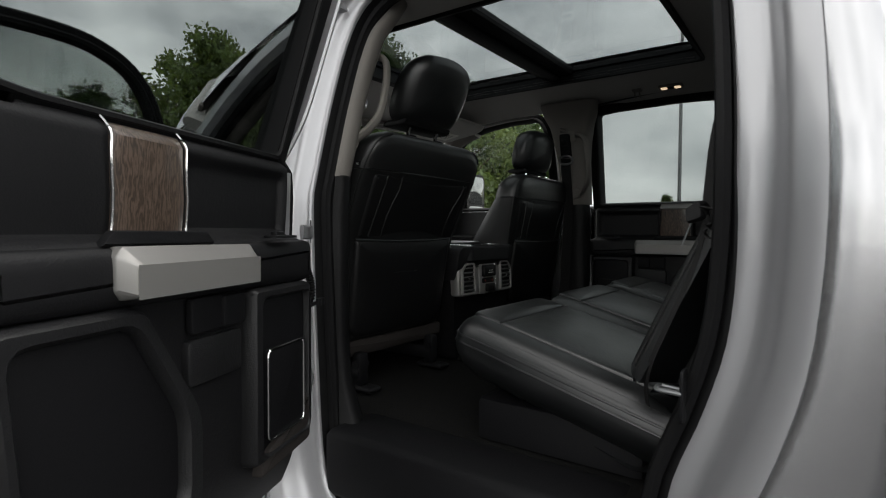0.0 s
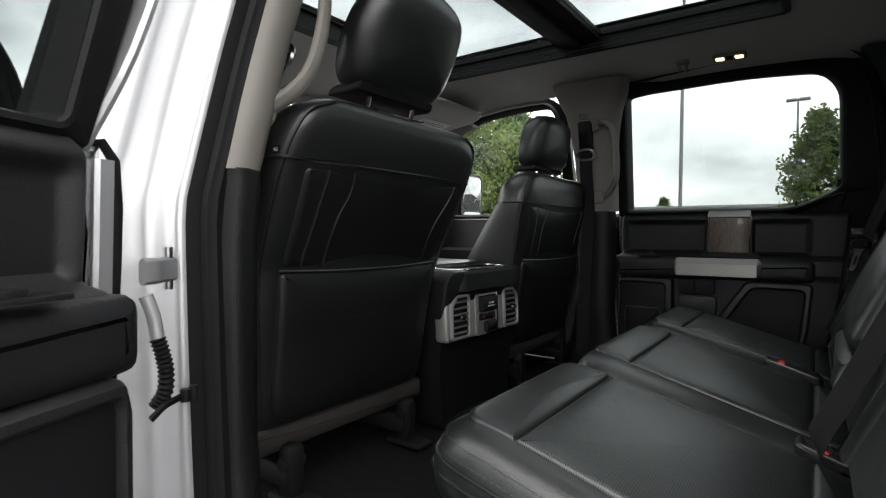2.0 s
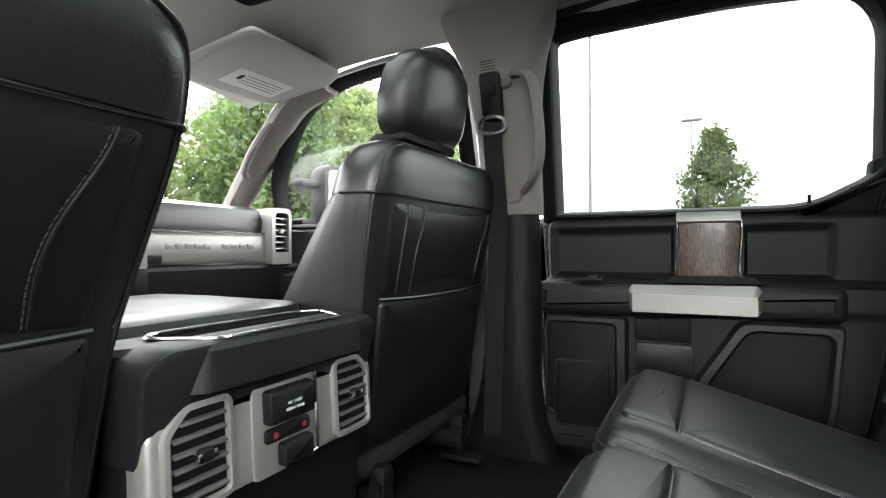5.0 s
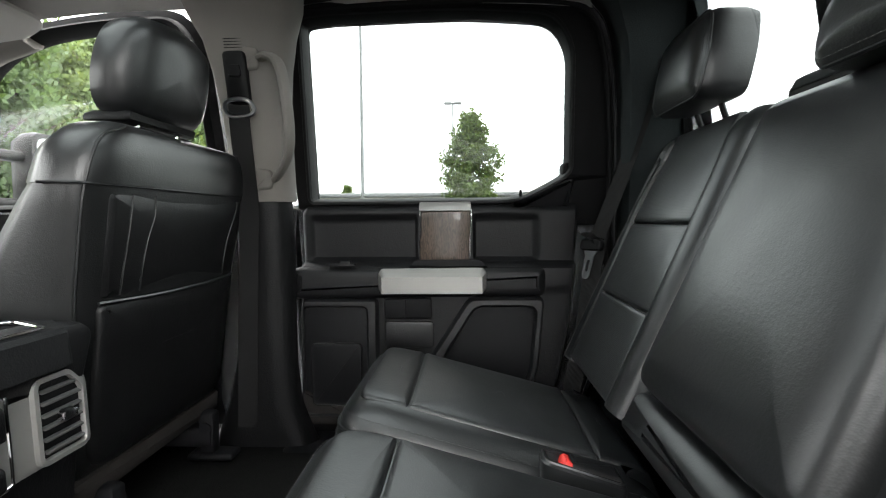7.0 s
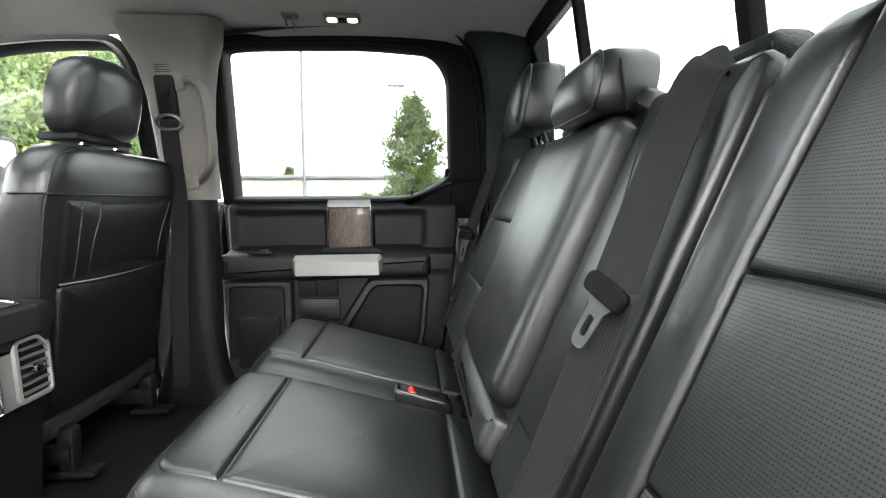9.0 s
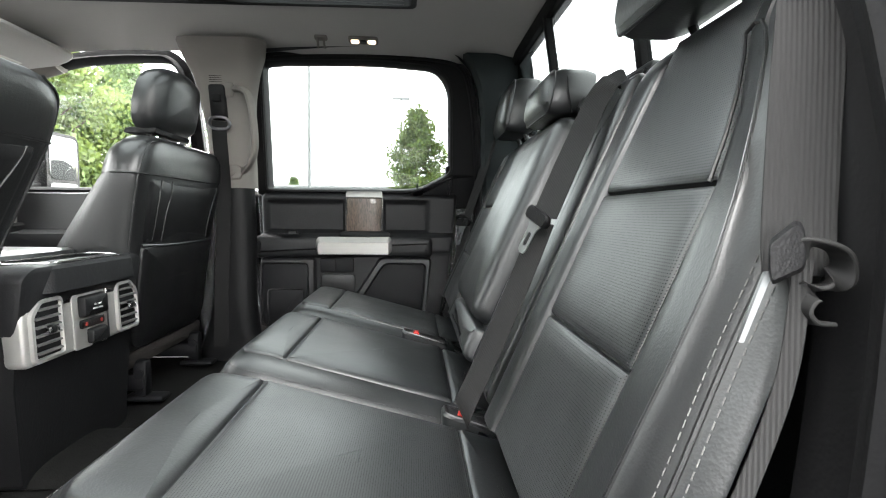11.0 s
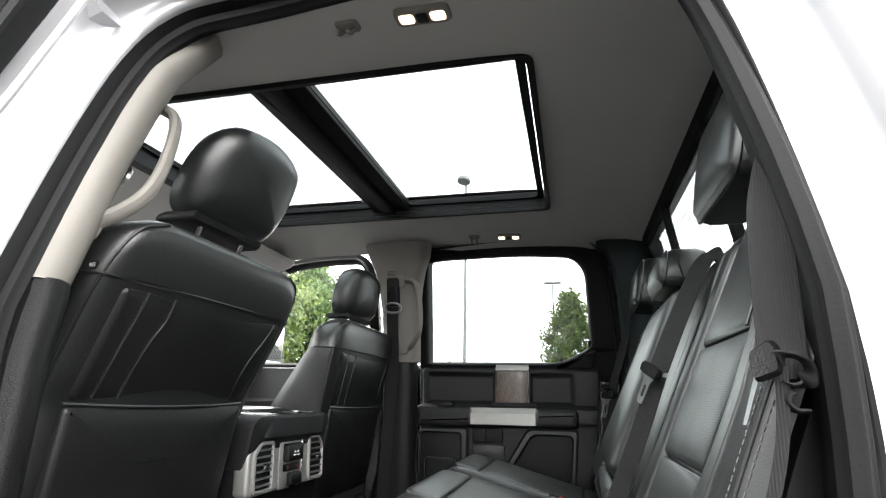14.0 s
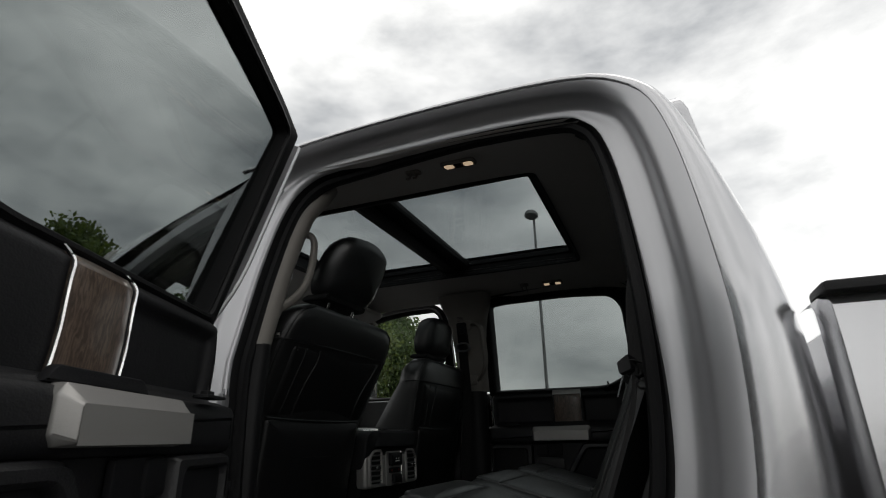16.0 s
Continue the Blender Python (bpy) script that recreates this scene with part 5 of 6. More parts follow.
def make_rear_place(name, label, y0, y1, b0, b1, middle=False):
    st = thing(name, label, "car seat", group="rear seat places")
    w = y1 - y0
    # cushion: one rounded block, flush pads on top, a double welt round its edge
    bm = bmesh.new()
    o = rounded([(0.362, y0), (0.875, y0), (0.875, y1), (0.362, y1)], [0.095, 0.02, 0.02, 0.095], 8)
    slab(bm, o, [(0.095, -0.155), (0.050, -0.138), (0.016, -0.110), (0.002, -0.080), (0.0, -0.062), (0.003, -0.044), (0.011, -0.027), (0.024, -0.013), (0.040, -0.004), (0.056, 0.001), (0.066, 0.002)], rc)
    cu = part("cushion", bm, LEATHER, st, "black leather cushion", 60)
    e = 0.058
    for nm, a, b, mat, lab in (("thigh_pad", 0.400, 0.4805, LEATHER, ""), ("seat_pad", 0.482, 0.7745, LEATHER if middle else PERFORATED, "perforated black leather pad"), ("rear_pad", 0.776, 0.852, LEATHER, "")):
        bm = bmesh.new()
        o2 = rounded([(a, y0 + e), (b, y0 + e), (b, y1 - e), (a, y1 - e)], [0.05, 0.004, 0.004, 0.05] if nm == "thigh_pad" else 0.004, 5)
        slab(bm, o2, [(0, -0.02), (0, -0.002), (0.0015, 0.002), (0.005, 0.0045), (0.010, 0.0056), (0.010, 0.0066, 0.85), (0.010, 0.0074, 0.5), (0.010, 0.0076, 0.1)], rc)
        ob = part(nm, bm, mat, cu, lab)
        panel_uv(ob, "seat")
    for k, h in ((0.0005, -0.056), (0.0045, -0.040)):
        bm = bmesh.new()
        tube(bm, [rc(p.x, p.y, h) for p in inset(o, k)], 0.0026, 6, True)
        part("cushion_piping", bm, LEATHER, cu)
    bm = bmesh.new()
    for k, h in ((0.008, -0.0305), (0.017, -0.0175)):
        ring = [rc(p.x, p.y, h) for p in inset(o, k)]
        stitches(bm, ring + ring[:1], 0.0055, 0.0035, 0.0005)
    part("cushion_stitching", bm, THREAD_DARK, cu)
    bm = bmesh.new()
    slab(bm, rect(0.43, 0.80, y0 + 0.04, y1 - 0.01, 0.02, 2), flat(0.09, 0.01), lambda u, v, h: V(u, v, FLOOR + 0.004 + h))
    part("seat_box", bm, DARK, st, "dark plastic box under the cushion")
    # back
    y0, y1 = b0, b1
    bk0 = rounded([(y0 + 0.004, 0.0), (y1 - 0.004, 0.0), (y1 - 0.004, 0.525), (y1 - 0.03, 0.558), (y0 + 0.03, 0.558), (y0 + 0.004, 0.525)], [0.02, 0.02, 0.03, 0.03, 0.03, 0.03], 4)
    bm = bmesh.new()
    slab(bm, bk0, [(0.02, -0.10), (0.0, -0.08), (0.0, -0.02), (0.006, -0.006), (0.02, 0.002), (0.03, 0.004)], rb)
    bk = part("backrest", bm, LEATHER, st, "black leather backrest")
    if middle:
        bm = bmesh.new()
        o = rounded([(-0.125, 0.085), (y1 - 0.035, 0.085), (y1 - 0.045, 0.522), (-0.115, 0.522)], 0.035, 4)
        slab(bm, o, [(0, -0.01), (0, 0.02), (0.008, 0.036), (0.024, 0.044), (0.024, 0.050, 0.8), (0.024, 0.052, 0.3)], rb)
        part("fold_down_armrest", bm, LEATHER, bk, "smooth fold-down armrest")
        bm = bmesh.new()
        o = rounded([(-0.135, 0.012), (y1 - 0.025, 0.012), (y1 - 0.03, 0.078), (-0.13, 0.078)], 0.012, 3)
        slab(bm, o, [(0, -0.01), (0, 0.014), (0.006, 0.024), (0.018, 0.030), (0.024, 0.031, 0.6)], rb)
        part("hinge_roll", bm, LEATHER, bk)
        bm = bmesh.new()
        o = rounded([(y0 + 0.006, 0.012), (-0.142, 0.012), (-0.132, 0.548), (y0 + 0.012, 0.548)], 0.012, 3)
        slab(bm, o, [(0, -0.01), (0, 0.002), (0.004, 0.008), (0.014, 0.012), (0.02, 0.014, 0.7)], rb)
        part("plain_strip", bm, LEATHER, bk, "plain leather strip under the belt")
        bm = bmesh.new()
        o = rounded([(-0.12, 0.530), (y1 - 0.04, 0.530), (y1 - 0.05, 0.568), (-0.11, 0.568)], 0.012, 3)
        slab(bm, o, [(0, -0.05), (0, 0.0), (0.004, 0.014), (0.012, 0.020)], rb)
        part("top_roll", bm, LEATHER, bk)
        bm = bmesh.new()
        sweep(bm, smooth_path([rb(-0.095, 0.528, 0.025), rb(-0.105, 0.558, 0.050), rb(-0.090, 0.581, 0.058), rb(-0.075, 0.558, 0.055), rb(-0.08, 0.528, 0.025)], 5), strip(0.016, 0.003), None)
        part("pull_loop", bm, BELT, bk, "black pull loop")
    else:
        s = -1 if y0 < 0 else 1
        k = 1.0 if s < 0 else 0.62
        yo, yi = (-0.828, y1) if s < 0 else (y1 + 0.004, y0)

        def edge(v):
            """The outer edge, the piping and the pads' edge, as distances inwards at height v."""
            return (k * float(np.interp(v, [0.0, 0.08, 0.15, 0.22, 0.29, 0.36, 0.45, 0.52, 0.556], [-0.008, -0.006, -0.002, 0.004, 0.006, 0.016, 0.024, 0.038, 0.062])),
                    k * float(np.interp(v, [0.0, 0.2, 0.27, 0.335, 0.40, 0.455, 0.482, 0.556], [0.055, 0.055, 0.057, 0.071, 0.095, 0.121, 0.140, 0.148])),
                    k * float(np.interp(v, [0.0, 0.34, 0.40, 0.495, 0.556], [0.118, 0.118, 0.130, 0.175, 0.185])))

        def swell(t):
            return float(np.interp(t, [0.0, 0.006, 0.016, 0.028, 0.042, 0.060, 0.2], [-0.010, -0.001, 0.008, 0.0135, 0.018, 0.022, 0.024]))

        e1 = 0.090 if s < 0 else 0.075
        for nm, v0, v1 in (("lower_pad", 0.012, 0.1785), ("middle_pad", 0.1815, 0.3435), ("upper_pad", 0.3465, 0.548)):
            bm = bmesh.new()
            run = np.linspace(v0, v1, 3 if v1 < 0.5 else 8)
            slim = 0.012 if v1 > 0.5 else 0.0
            pts = [(yo - s * (edge(v)[2] + 0.001), v) for v in run] + [(yi + s * (e1 + slim), v1), (yi + s * e1, v0)]
            slab(bm, [Vector(p) for p in (pts[::-1] if s < 0 else pts)], [(0, -0.01), (0, 0.006), (0.0012, 0.011), (0.005, 0.0138), (0.010, 0.0150), (0.012, 0.0158, 0.8), (0.012, 0.0165, 0.4), (0.012, 0.0165, 0.1)], rb)
            panel_uv(part(nm, bm, PERFORATED, bk, "perforated black leather pad"), "back")
        # inner bolster: one smooth swell up to the seam of the pads
        bm = bmesh.new()
        rings = []
        for v in np.linspace(0.012, 0.552, 24):
            w = e1 + 0.012 * max(0.0, (v - 0.35) / 0.2)
            sink = 0.018 * max(0.0, (v - 0.50) / 0.052) ** 2
            rings.append([rb(yi + s * d, v, h - sink) for d, h in ((0.03, -0.06), (0.004, -0.035), (0.002, -0.014), (0.009, 0.003), (0.022, 0.013), (0.038, 0.0185), (0.056, 0.0205), (w - 0.016, 0.0195), (w - 0.006, 0.0180), (w - 0.003, 0.0150), (w - 0.002, 0.008), (w - 0.002, -0.02))])
        loft(bm, rings if s < 0 else [q[::-1] for q in rings], True)
        bmesh.ops.recalc_face_normals(bm, faces=bm.faces)
        part("back_bolster", bm, LEATHER, bk)
        # outer bolster, rounded to the side
        bm = bmesh.new()
        rings = []
        for v in np.linspace(0.006, 0.556, 34):
            o, q, p = edge(v)
            row = [(o + 0.090, -0.050), (o + 0.050, -0.028), (o + 0.012, -0.014)]
            row += [(o + t * (q - o), swell(t * (q - o))) for t in (0.0, 0.06, 0.14, 0.24, 0.36, 0.5, 0.7, 0.9)]
            hq = swell(q - o)
            row += [(q - 0.003, hq + 0.001), (q, hq - 0.002), (q + 0.003, hq + 0.001)]
            row += [(q + t * (p - q), hq - 0.002 * t ** 2 - 0.010 * t ** 8) for t in (0.25, 0.5, 0.75, 0.9, 0.97)] + [(p - 0.001, -0.002), (p - 0.001, -0.03)]
            drop = 0.022 * max(0.0, (v - 0.51) / 0.046) ** 2
            rings.append([rb(yo - s * d, v, h - drop) for d, h in row])
        loft(bm, rings if s > 0 else [r[::-1] for r in rings], True)
        bmesh.ops.recalc_face_normals(bm, faces=bm.faces)
        part("back_bolster", bm, LEATHER, bk)
        bm = bmesh.new()
        line = [rb(yo - s * edge(v)[1], v, swell(edge(v)[1] - edge(v)[0])) for v in np.linspace(0.02, 0.475, 16)]
        line += [rb(yo - s * k * d, v, 0.0235) for d, v in ((0.147, 0.487), (0.158, 0.490), (0.166, 0.482))] + [rb(yo - s * (edge(v)[2] - 0.004), v, 0.022) for v in (0.46, 0.42, 0.38, 0.34)]
        tube(bm, line, 0.0019, 6)
        part("bolster_piping", bm, SEAT_BACK, bk, "fine piping line")
        bm = bmesh.new()
        cord = bmesh.new()
        for off in (0.012, 0.026):
            stitches(bm, smooth_path([rb(yo - s * (edge(v)[0] + off * (k + 1) / 2), v, swell(off * (k + 1) / 2) + 0.0008 - 0.02 * max(0.0, (v - 0.51) / 0.046) ** 2) for v in np.linspace(0.02, 0.53, 18)], 2), 0.0052, 0.0028, 0.00055)
        part("outer_stitching", bm, THREAD, bk, "pale double stitching along the edge")
        tube(cord, [rb(yo - s * (edge(v)[0] + 0.019 * (k + 1) / 2), v, swell(0.019 * (k + 1) / 2)) for v in np.linspace(0.02, 0.52, 20)], 0.0022, 6)
        part("outer_piping", cord, SEAT_BACK, bk)
    return st


make_rear_place("leather_bench_section", "black perforated leather outer rear seat with pale stitching", -0.735, -0.256, -0.740, -0.372)
make_rear_place("leather_bench_section", "black leather middle rear seat with fold-down armrest", -0.250, 0.236, -0.366, 0.300, True)
make_rear_place("leather_bench_section", "black leather outer rear seat beside the closed door", 0.242, 0.690, 0.306, 0.755)


def make_head_restraint(y, v0, v1, w, label):
    def hb(u, z, h):
        return V(0.992 + 0.18 * (z - 1.70) - h, u, z)

    hr = thing("head_restraint", label, "head restraint", group="rear head restraints")
    poly = rounded([(y - w / 2 + 0.01, v0), (y + w / 2 - 0.01, v0), (y + w / 2, (v0 + v1) / 2), (y + w / 2 - 0.02, v1), (y - w / 2 + 0.02, v1), (y - w / 2, (v0 + v1) / 2)], 0.03, 5)
    bm = bmesh.new()
    slab(bm, poly, [(0.03, -0.075), (0.006, -0.066), (0.0, -0.045), (0.0, 0.0), (0.006, 0.018), (0.020, 0.028), (0.02, 0.034, 0.7), (0.02, 0.035, 0.2)], hb)
    part("pad", bm, LEATHER, hr)
    bm = bmesh.new()
    tube(bm, [hb(p.x, p.y, 0.016) for p in inset(poly, 0.004)] , 0.0025, 5, True)
    part("welt", bm, LEATHER, hr)
    bm = bmesh.new()
    stitches(bm, [hb(p.x, p.y, 0.0235) for p in inset(poly, 0.012)], 0.0055, 0.003, 0.00045)
    part("stitching", bm, THREAD, hr)
    for dy in (-0.05, 0.05):
        bm = bmesh.new()
        tube(bm, [rb(y + dy, 0.53, -0.03), hb(y + dy, v0 + 0.03, -0.035)], 0.006, 8)
        part("post", bm, PLASTIC, hr)
        bm = bmesh.new()
        slab(bm, rect(y + dy - 0.02, y + dy + 0.02, -0.055, -0.02, 0.006, 2), flat(0.012, 0.004), lambda u, q, h: rb(u, 0.566 + h, q))
        part("post_collar", bm, PLASTIC, hr)


make_head_restraint(0.53, 1.660, 1.820, 0.240, "raised black leather head restraint on dark posts")
make_head_restraint(0.005, 1.612, 1.706, 0.225, "low black leather head restraint of the middle seat")
make_head_restraint(-0.535, 1.642, 1.815, 0.255, "raised black leather head restraint beside the open door")

# belt outlet on the back's top edge and the middle belt
mb = thing("middle_seat_belt", "black seat belt lying across the middle backrest", "seat belt", group="seat belts")
bm = bmesh.new()
slab(bm, rounded([(-0.345, 0.48), (-0.150, 0.48), (-0.155, 0.572), (-0.175, 0.600), (-0.320, 0.596), (-0.342, 0.568)], 0.014, 3), [(0.006, -0.10), (0, -0.09), (0, -0.035), (0.008, -0.015), (0.018, -0.008)], rb)
part("belt_outlet", bm, SOFT, mb, "black padded belt outlet")
bm = bmesh.new()
slab(bm, rect(-0.325, -0.235, 0.556, 0.568, 0.005, 2), flat(0.004, 0.001), lambda u, v, h: rb(u, v, -0.009 + h))
part("outlet_slot", bm, DARK, mb)
bm = bmesh.new()
belt_face = (-0.80, -0.53, 0.28)
sweep(bm, smooth_path([rb(-0.290, 0.550, 0.000), rb(-0.292, 0.540, 0.018), rb(-0.300, 0.515, 0.034), rb(-0.328, 0.41, 0.042), rb(-0.354, 0.296, 0.046)], 6), strip(0.050, 0.0016), belt_face)
uv_from(part("upper_webbing", bm, BELT, mb), lambda c: (c.y - 0.28 * c.z, c.z))
bm = bmesh.new()
sweep(bm, smooth_path([rb(-0.354, 0.290, 0.044), rb(-0.358, 0.20, 0.040), rb(-0.362, 0.08, 0.038), rb(-0.362, 0.0, 0.038), rb(-0.350, -0.02, 0.03)], 6), strip(0.044, 0.0016), belt_face)
uv_from(part("lower_webbing", bm, BELT, mb), lambda c: (c.y - 0.05 * c.z, c.z))
def tongue_set(owner, c, up, fwd, k=1.0):
    """A buckle tongue: plastic loop and steel blade; up along the belt, fwd out of it."""
    up, fwd = Vector(up).normalized(), Vector(fwd).normalized()
    sd = up.cross(fwd).normalized()
    f = lambda u, v, h: Vector(c) + sd * u * k + up * v * k + fwd * h * k
    bm = bmesh.new()
    slab(bm, rounded([(-0.034, -0.004), (0.034, -0.004), (0.036, 0.016), (0.03, 0.026), (-0.03, 0.026), (-0.036, 0.016)], 0.008, 3), [(0.002, -0.006), (0, 0.0), (0, 0.008), (0.003, 0.012)], f)
    part("tongue_grip", bm, PLASTIC, owner, "black plastic tongue grip")
    bm = bmesh.new()
    ring_plate(bm, rounded([(-0.024, -0.002), (0.024, -0.002), (0.014, -0.018), (0.0125, -0.070), (0.007, -0.078), (-0.007, -0.078), (-0.0125, -0.070), (-0.014, -0.018)], 0.004, 2), rounded([(-0.0055, -0.028), (0.0055, -0.028), (0.0055, -0.034), (0.0055, -0.056), (0.003, -0.060), (-0.003, -0.060), (-0.0055, -0.056), (-0.0055, -0.034)], 0.002, 2), f, 0.001, 0.004)
    part("steel_tongue", bm, DULL_STEEL, owner, "bare steel tongue")
tongue_set(mb, rb(-0.368, 0.286, 0.056), rb(-0.370, 0.285, 0.062) - rb(-0.352, 0.226, 0.060), belt_face, 0.66)

# outer rear belts
for s, nm in ((-1, "driver-side"), (1, "passenger-side")):
    ob_ = thing("rear_seat_belt", "black seat belt hanging beside the rear seat", "seat belt", (0.045 if s < 0 else 0.02, -0.035 if s < 0 else 0, 0.02), group="seat belts")
    if s < 0:
        up = [(0.985, -0.700, 1.78), (0.948, -0.728, 1.67), (0.904, -0.762, 1.56), (0.889, -0.776, 1.50), (0.881, -0.785, 1.40), (0.878, -0.792, 1.365)]
        low = [(0.874, -0.800, 1.375), (0.864, -0.806, 1.315), (0.846, -0.808, 1.26), (0.820, -0.808, 1.195), (0.800, -0.802, 1.145), (0.788, -0.785, 1.10), (0.785, -0.760, 1.06)]
    else:
        up = [(0.99, 0.70, 1.78), (0.965, 0.715, 1.70), (0.925, 0.755, 1.55), (0.885, 0.795, 1.42), (0.878, 0.80, 1.39)]
        low = [(0.876, 0.80, 1.385), (0.86, 0.795, 1.30), (0.835, 0.775, 1.15), (0.81, 0.765, 1.04), (0.80, 0.765, 0.98)]
    bm = bmesh.new()
    sweep(bm, smooth_path(up, 6), strip(0.048 if s > 0 else 0.037, 0.0016), (-0.8, -s * 0.5, 0.2) if s > 0 else (-0.45, -0.85, 0.1))
    ribs = (lambda c: (c.x * 0.8 + c.y * 0.6, c.z)) if s > 0 else (lambda c: (c.x * 0.88 - c.y * 0.47, c.z))
    uv_from(part("upper_webbing", bm, BELT, ob_), ribs)
    bm = bmesh.new()
    sweep(bm, smooth_path(low, 6), strip(0.048 if s > 0 else 0.010, 0.0016), (-0.7, -0.7, 0.0) if s > 0 else (-0.55, -0.82, 0.1))
    uv_from(part("lower_webbing", bm, BELT, ob_), ribs)
    if s < 0:
        bm = bmesh.new()
        sweep(bm, smooth_path([(0.866, -0.803, 1.378), (0.876, -0.806, 1.384), (0.888, -0.807, 1.380), (0.892, -0.806, 1.370), (0.886, -0.804, 1.362), (0.876, -0.803, 1.358), (0.872, -0.802, 1.348), (0.878, -0.802, 1.341), (0.887, -0.803, 1.340)], 6), strip(0.017, 0.0026), (0.7, 0.0, 0.7))
        part("webbing_fold", bm, BELT, ob_, "folded webbing sewn at the stop")
        bm = bmesh.new()
        slab(bm, rounded([(-0.036, -0.016), (0.036, -0.020), (0.040, 0.012), (0.024, 0.022), (-0.034, 0.018)], 0.010, 3), [(0.004, -0.010), (0, -0.004), (0, 0.004), (0.004, 0.010)], lambda u, v, h: V(0.862 + u * 0.30 - v * 0.09 + h * 0.5, -0.803 + u * 0.04 + h * 0.7, 1.378 + u * 0.16 + v * 0.70))
        part("tongue_grip", bm, PLASTIC, ob_, "black plastic tongue grip")
        bm = bmesh.new()
        slab(bm, rounded([(-0.0025, -0.056), (0.002, -0.056), (0.003, 0.0), (-0.003, 0.0)], 0.001, 2), flat(0.003, 0.001), lambda u, v, h: V(0.855 + u * 0.5 + v * 0.25, -0.800 + h - u * 0.3, 1.368 + v * 0.70))
        part("steel_tongue", bm, DULL_STEEL, ob_, "bare steel tongue")
    else:
        bm = bmesh.new()
        sweep(bm, smooth_path([(0.872, 0.80, 1.375), (0.862, 0.812, 1.395), (0.868, 0.835, 1.398), (0.880, 0.842, 1.375), (0.876, 0.83, 1.352), (0.868, 0.812, 1.35)], 5), strip(0.048, 0.0022), (0, 0.1, 1))
        part("webbing_fold", bm, BELT, ob_, "folded webbing sewn at the stop")
        tongue_set(ob_, (0.862, 0.803, 1.36), (0.25, 0.15, 1), (-0.8, -0.5, 0.2), 0.95)
    bm = bmesh.new()
    box(bm, (0.975, min(s * 0.69, s * 0.755), 1.755), (1.02, max(s * 0.69, s * 0.755), 1.80), 0.012)
    part("belt_guide", bm, PLASTIC, ob_)

# buckles lying in the gaps between the cushions
for y, x0 in ((-0.272, 0.752), (0.226, 0.676)):
    bk = thing("belt_buckle", "black belt buckle with red release button between the cushions", "belt buckle", group="belt buckles")
    f = lambda u, v, h: V(x0 + u, y + v, cz(x0 + u) + 0.004 + h)
    tray = rounded([(0.0, -0.024), (0.115, -0.030), (0.118, 0.030), (0.0, 0.024)], 0.014, 4)
    bm = bmesh.new()
    slab(bm, tray, [(0.002, -0.05), (0, -0.01), (0, 0.004), (0.003, 0.0075), (0.008, 0.008), (0.010, 0.004), (0.014, 0.0005), (0.016, 0.0, 0.5)], f)
    pocket = part("pocket", bm, LEATHER, bk, "black leather pocket with a raised welt")
    bm = bmesh.new()
    tube(bm, [f(p.x, p.y, 0.0085) for p in inset(tray, 0.005)], 0.0024, 6, True)
    part("welt", bm, LEATHER, pocket)
    bm = bmesh.new()
    slab(bm, rounded([(0.040, -0.019), (0.112, -0.021), (0.112, 0.021), (0.040, 0.019)], 0.006, 3), [(0, -0.01), (0, 0.008), (0.003, 0.013), (0.008, 0.015)], f)
    part("housing", bm, PLASTIC, bk)
    bm = bmesh.new()
    slab(bm, rounded([(0.026, -0.016), (0.0405, -0.018), (0.0405, 0.018), (0.026, 0.016)], 0.004, 3), [(0, -0.006), (0, 0.009), (0.003, 0.013), (0.005, 0.014)], lambda u, v, h: f(u + h * 0.35, v, h))
    part("release_button", bm, RED, bk, "bright red release button")

# ---- lamps in the headliner ----
for s in (-1, 1):
    dl = thing("reading_lamp", "small lit reading lamp in the headliner", "ceiling lamp", group="reading lamps")
    f = lambda u, v, h: V(u, v, liner_z(u, v) - 0.002 - h)
    bm = bmesh.new()
    slab(bm, rect(0.492, 0.586, s * 0.625 - 0.022, s * 0.625 + 0.022, 0.012, 3), flat(0.008, 0.003), f)
    part("bezel", bm, GREY_TRIM, dl)
    for x0, x1 in ((0.500, 0.525), (0.553, 0.578)):
        bm = bmesh.new()
        slab(bm, rect(x0, x1, s * 0.625 - 0.012, s * 0.625 + 0.012, 0.006, 2), flat(0.003, 0.001), lambda u, v, h: f(u, v, 0.007 + h))
        part("lens", bm, LAMP, dl, "glowing warm lens")
    bm = bmesh.new()
    slab(bm, rect(0.529, 0.549, s * 0.625 - 0.012, s * 0.625 + 0.012, 0.004, 2), flat(0.004, 0.001), lambda u, v, h: f(u, v, 0.007 + h))
    part("switch", bm, PLASTIC, dl)
    ch = thing("coat_hook", "small grey coat hook in the headliner", "coat hook", group="coat hooks")
    bm = bmesh.new()
    f2 = lambda u, v, h: V(u, v, liner_z(u, v) - 0.001 - h)
    slab(bm, rect(0.385, 0.425, s * 0.62 - 0.016, s * 0.62 + 0.016, 0.008, 3), flat(0.006, 0.003), f2)
    part("plate", bm, GREY_TRIM, ch)
    bm = bmesh.new()
    sweep(bm, smooth_path([f2(0.395, s * 0.615, 0.004), f2(0.395, s * 0.625, 0.02), f2(0.395, s * 0.64, 0.026)], 4), circle(0.0035, 6))
    sweep(bm, smooth_path([f2(0.415, s * 0.615, 0.004), f2(0.415, s * 0.625, 0.02), f2(0.415, s * 0.64, 0.026)], 4), circle(0.0035, 6))
    part("hook", bm, GREY_TRIM, ch)


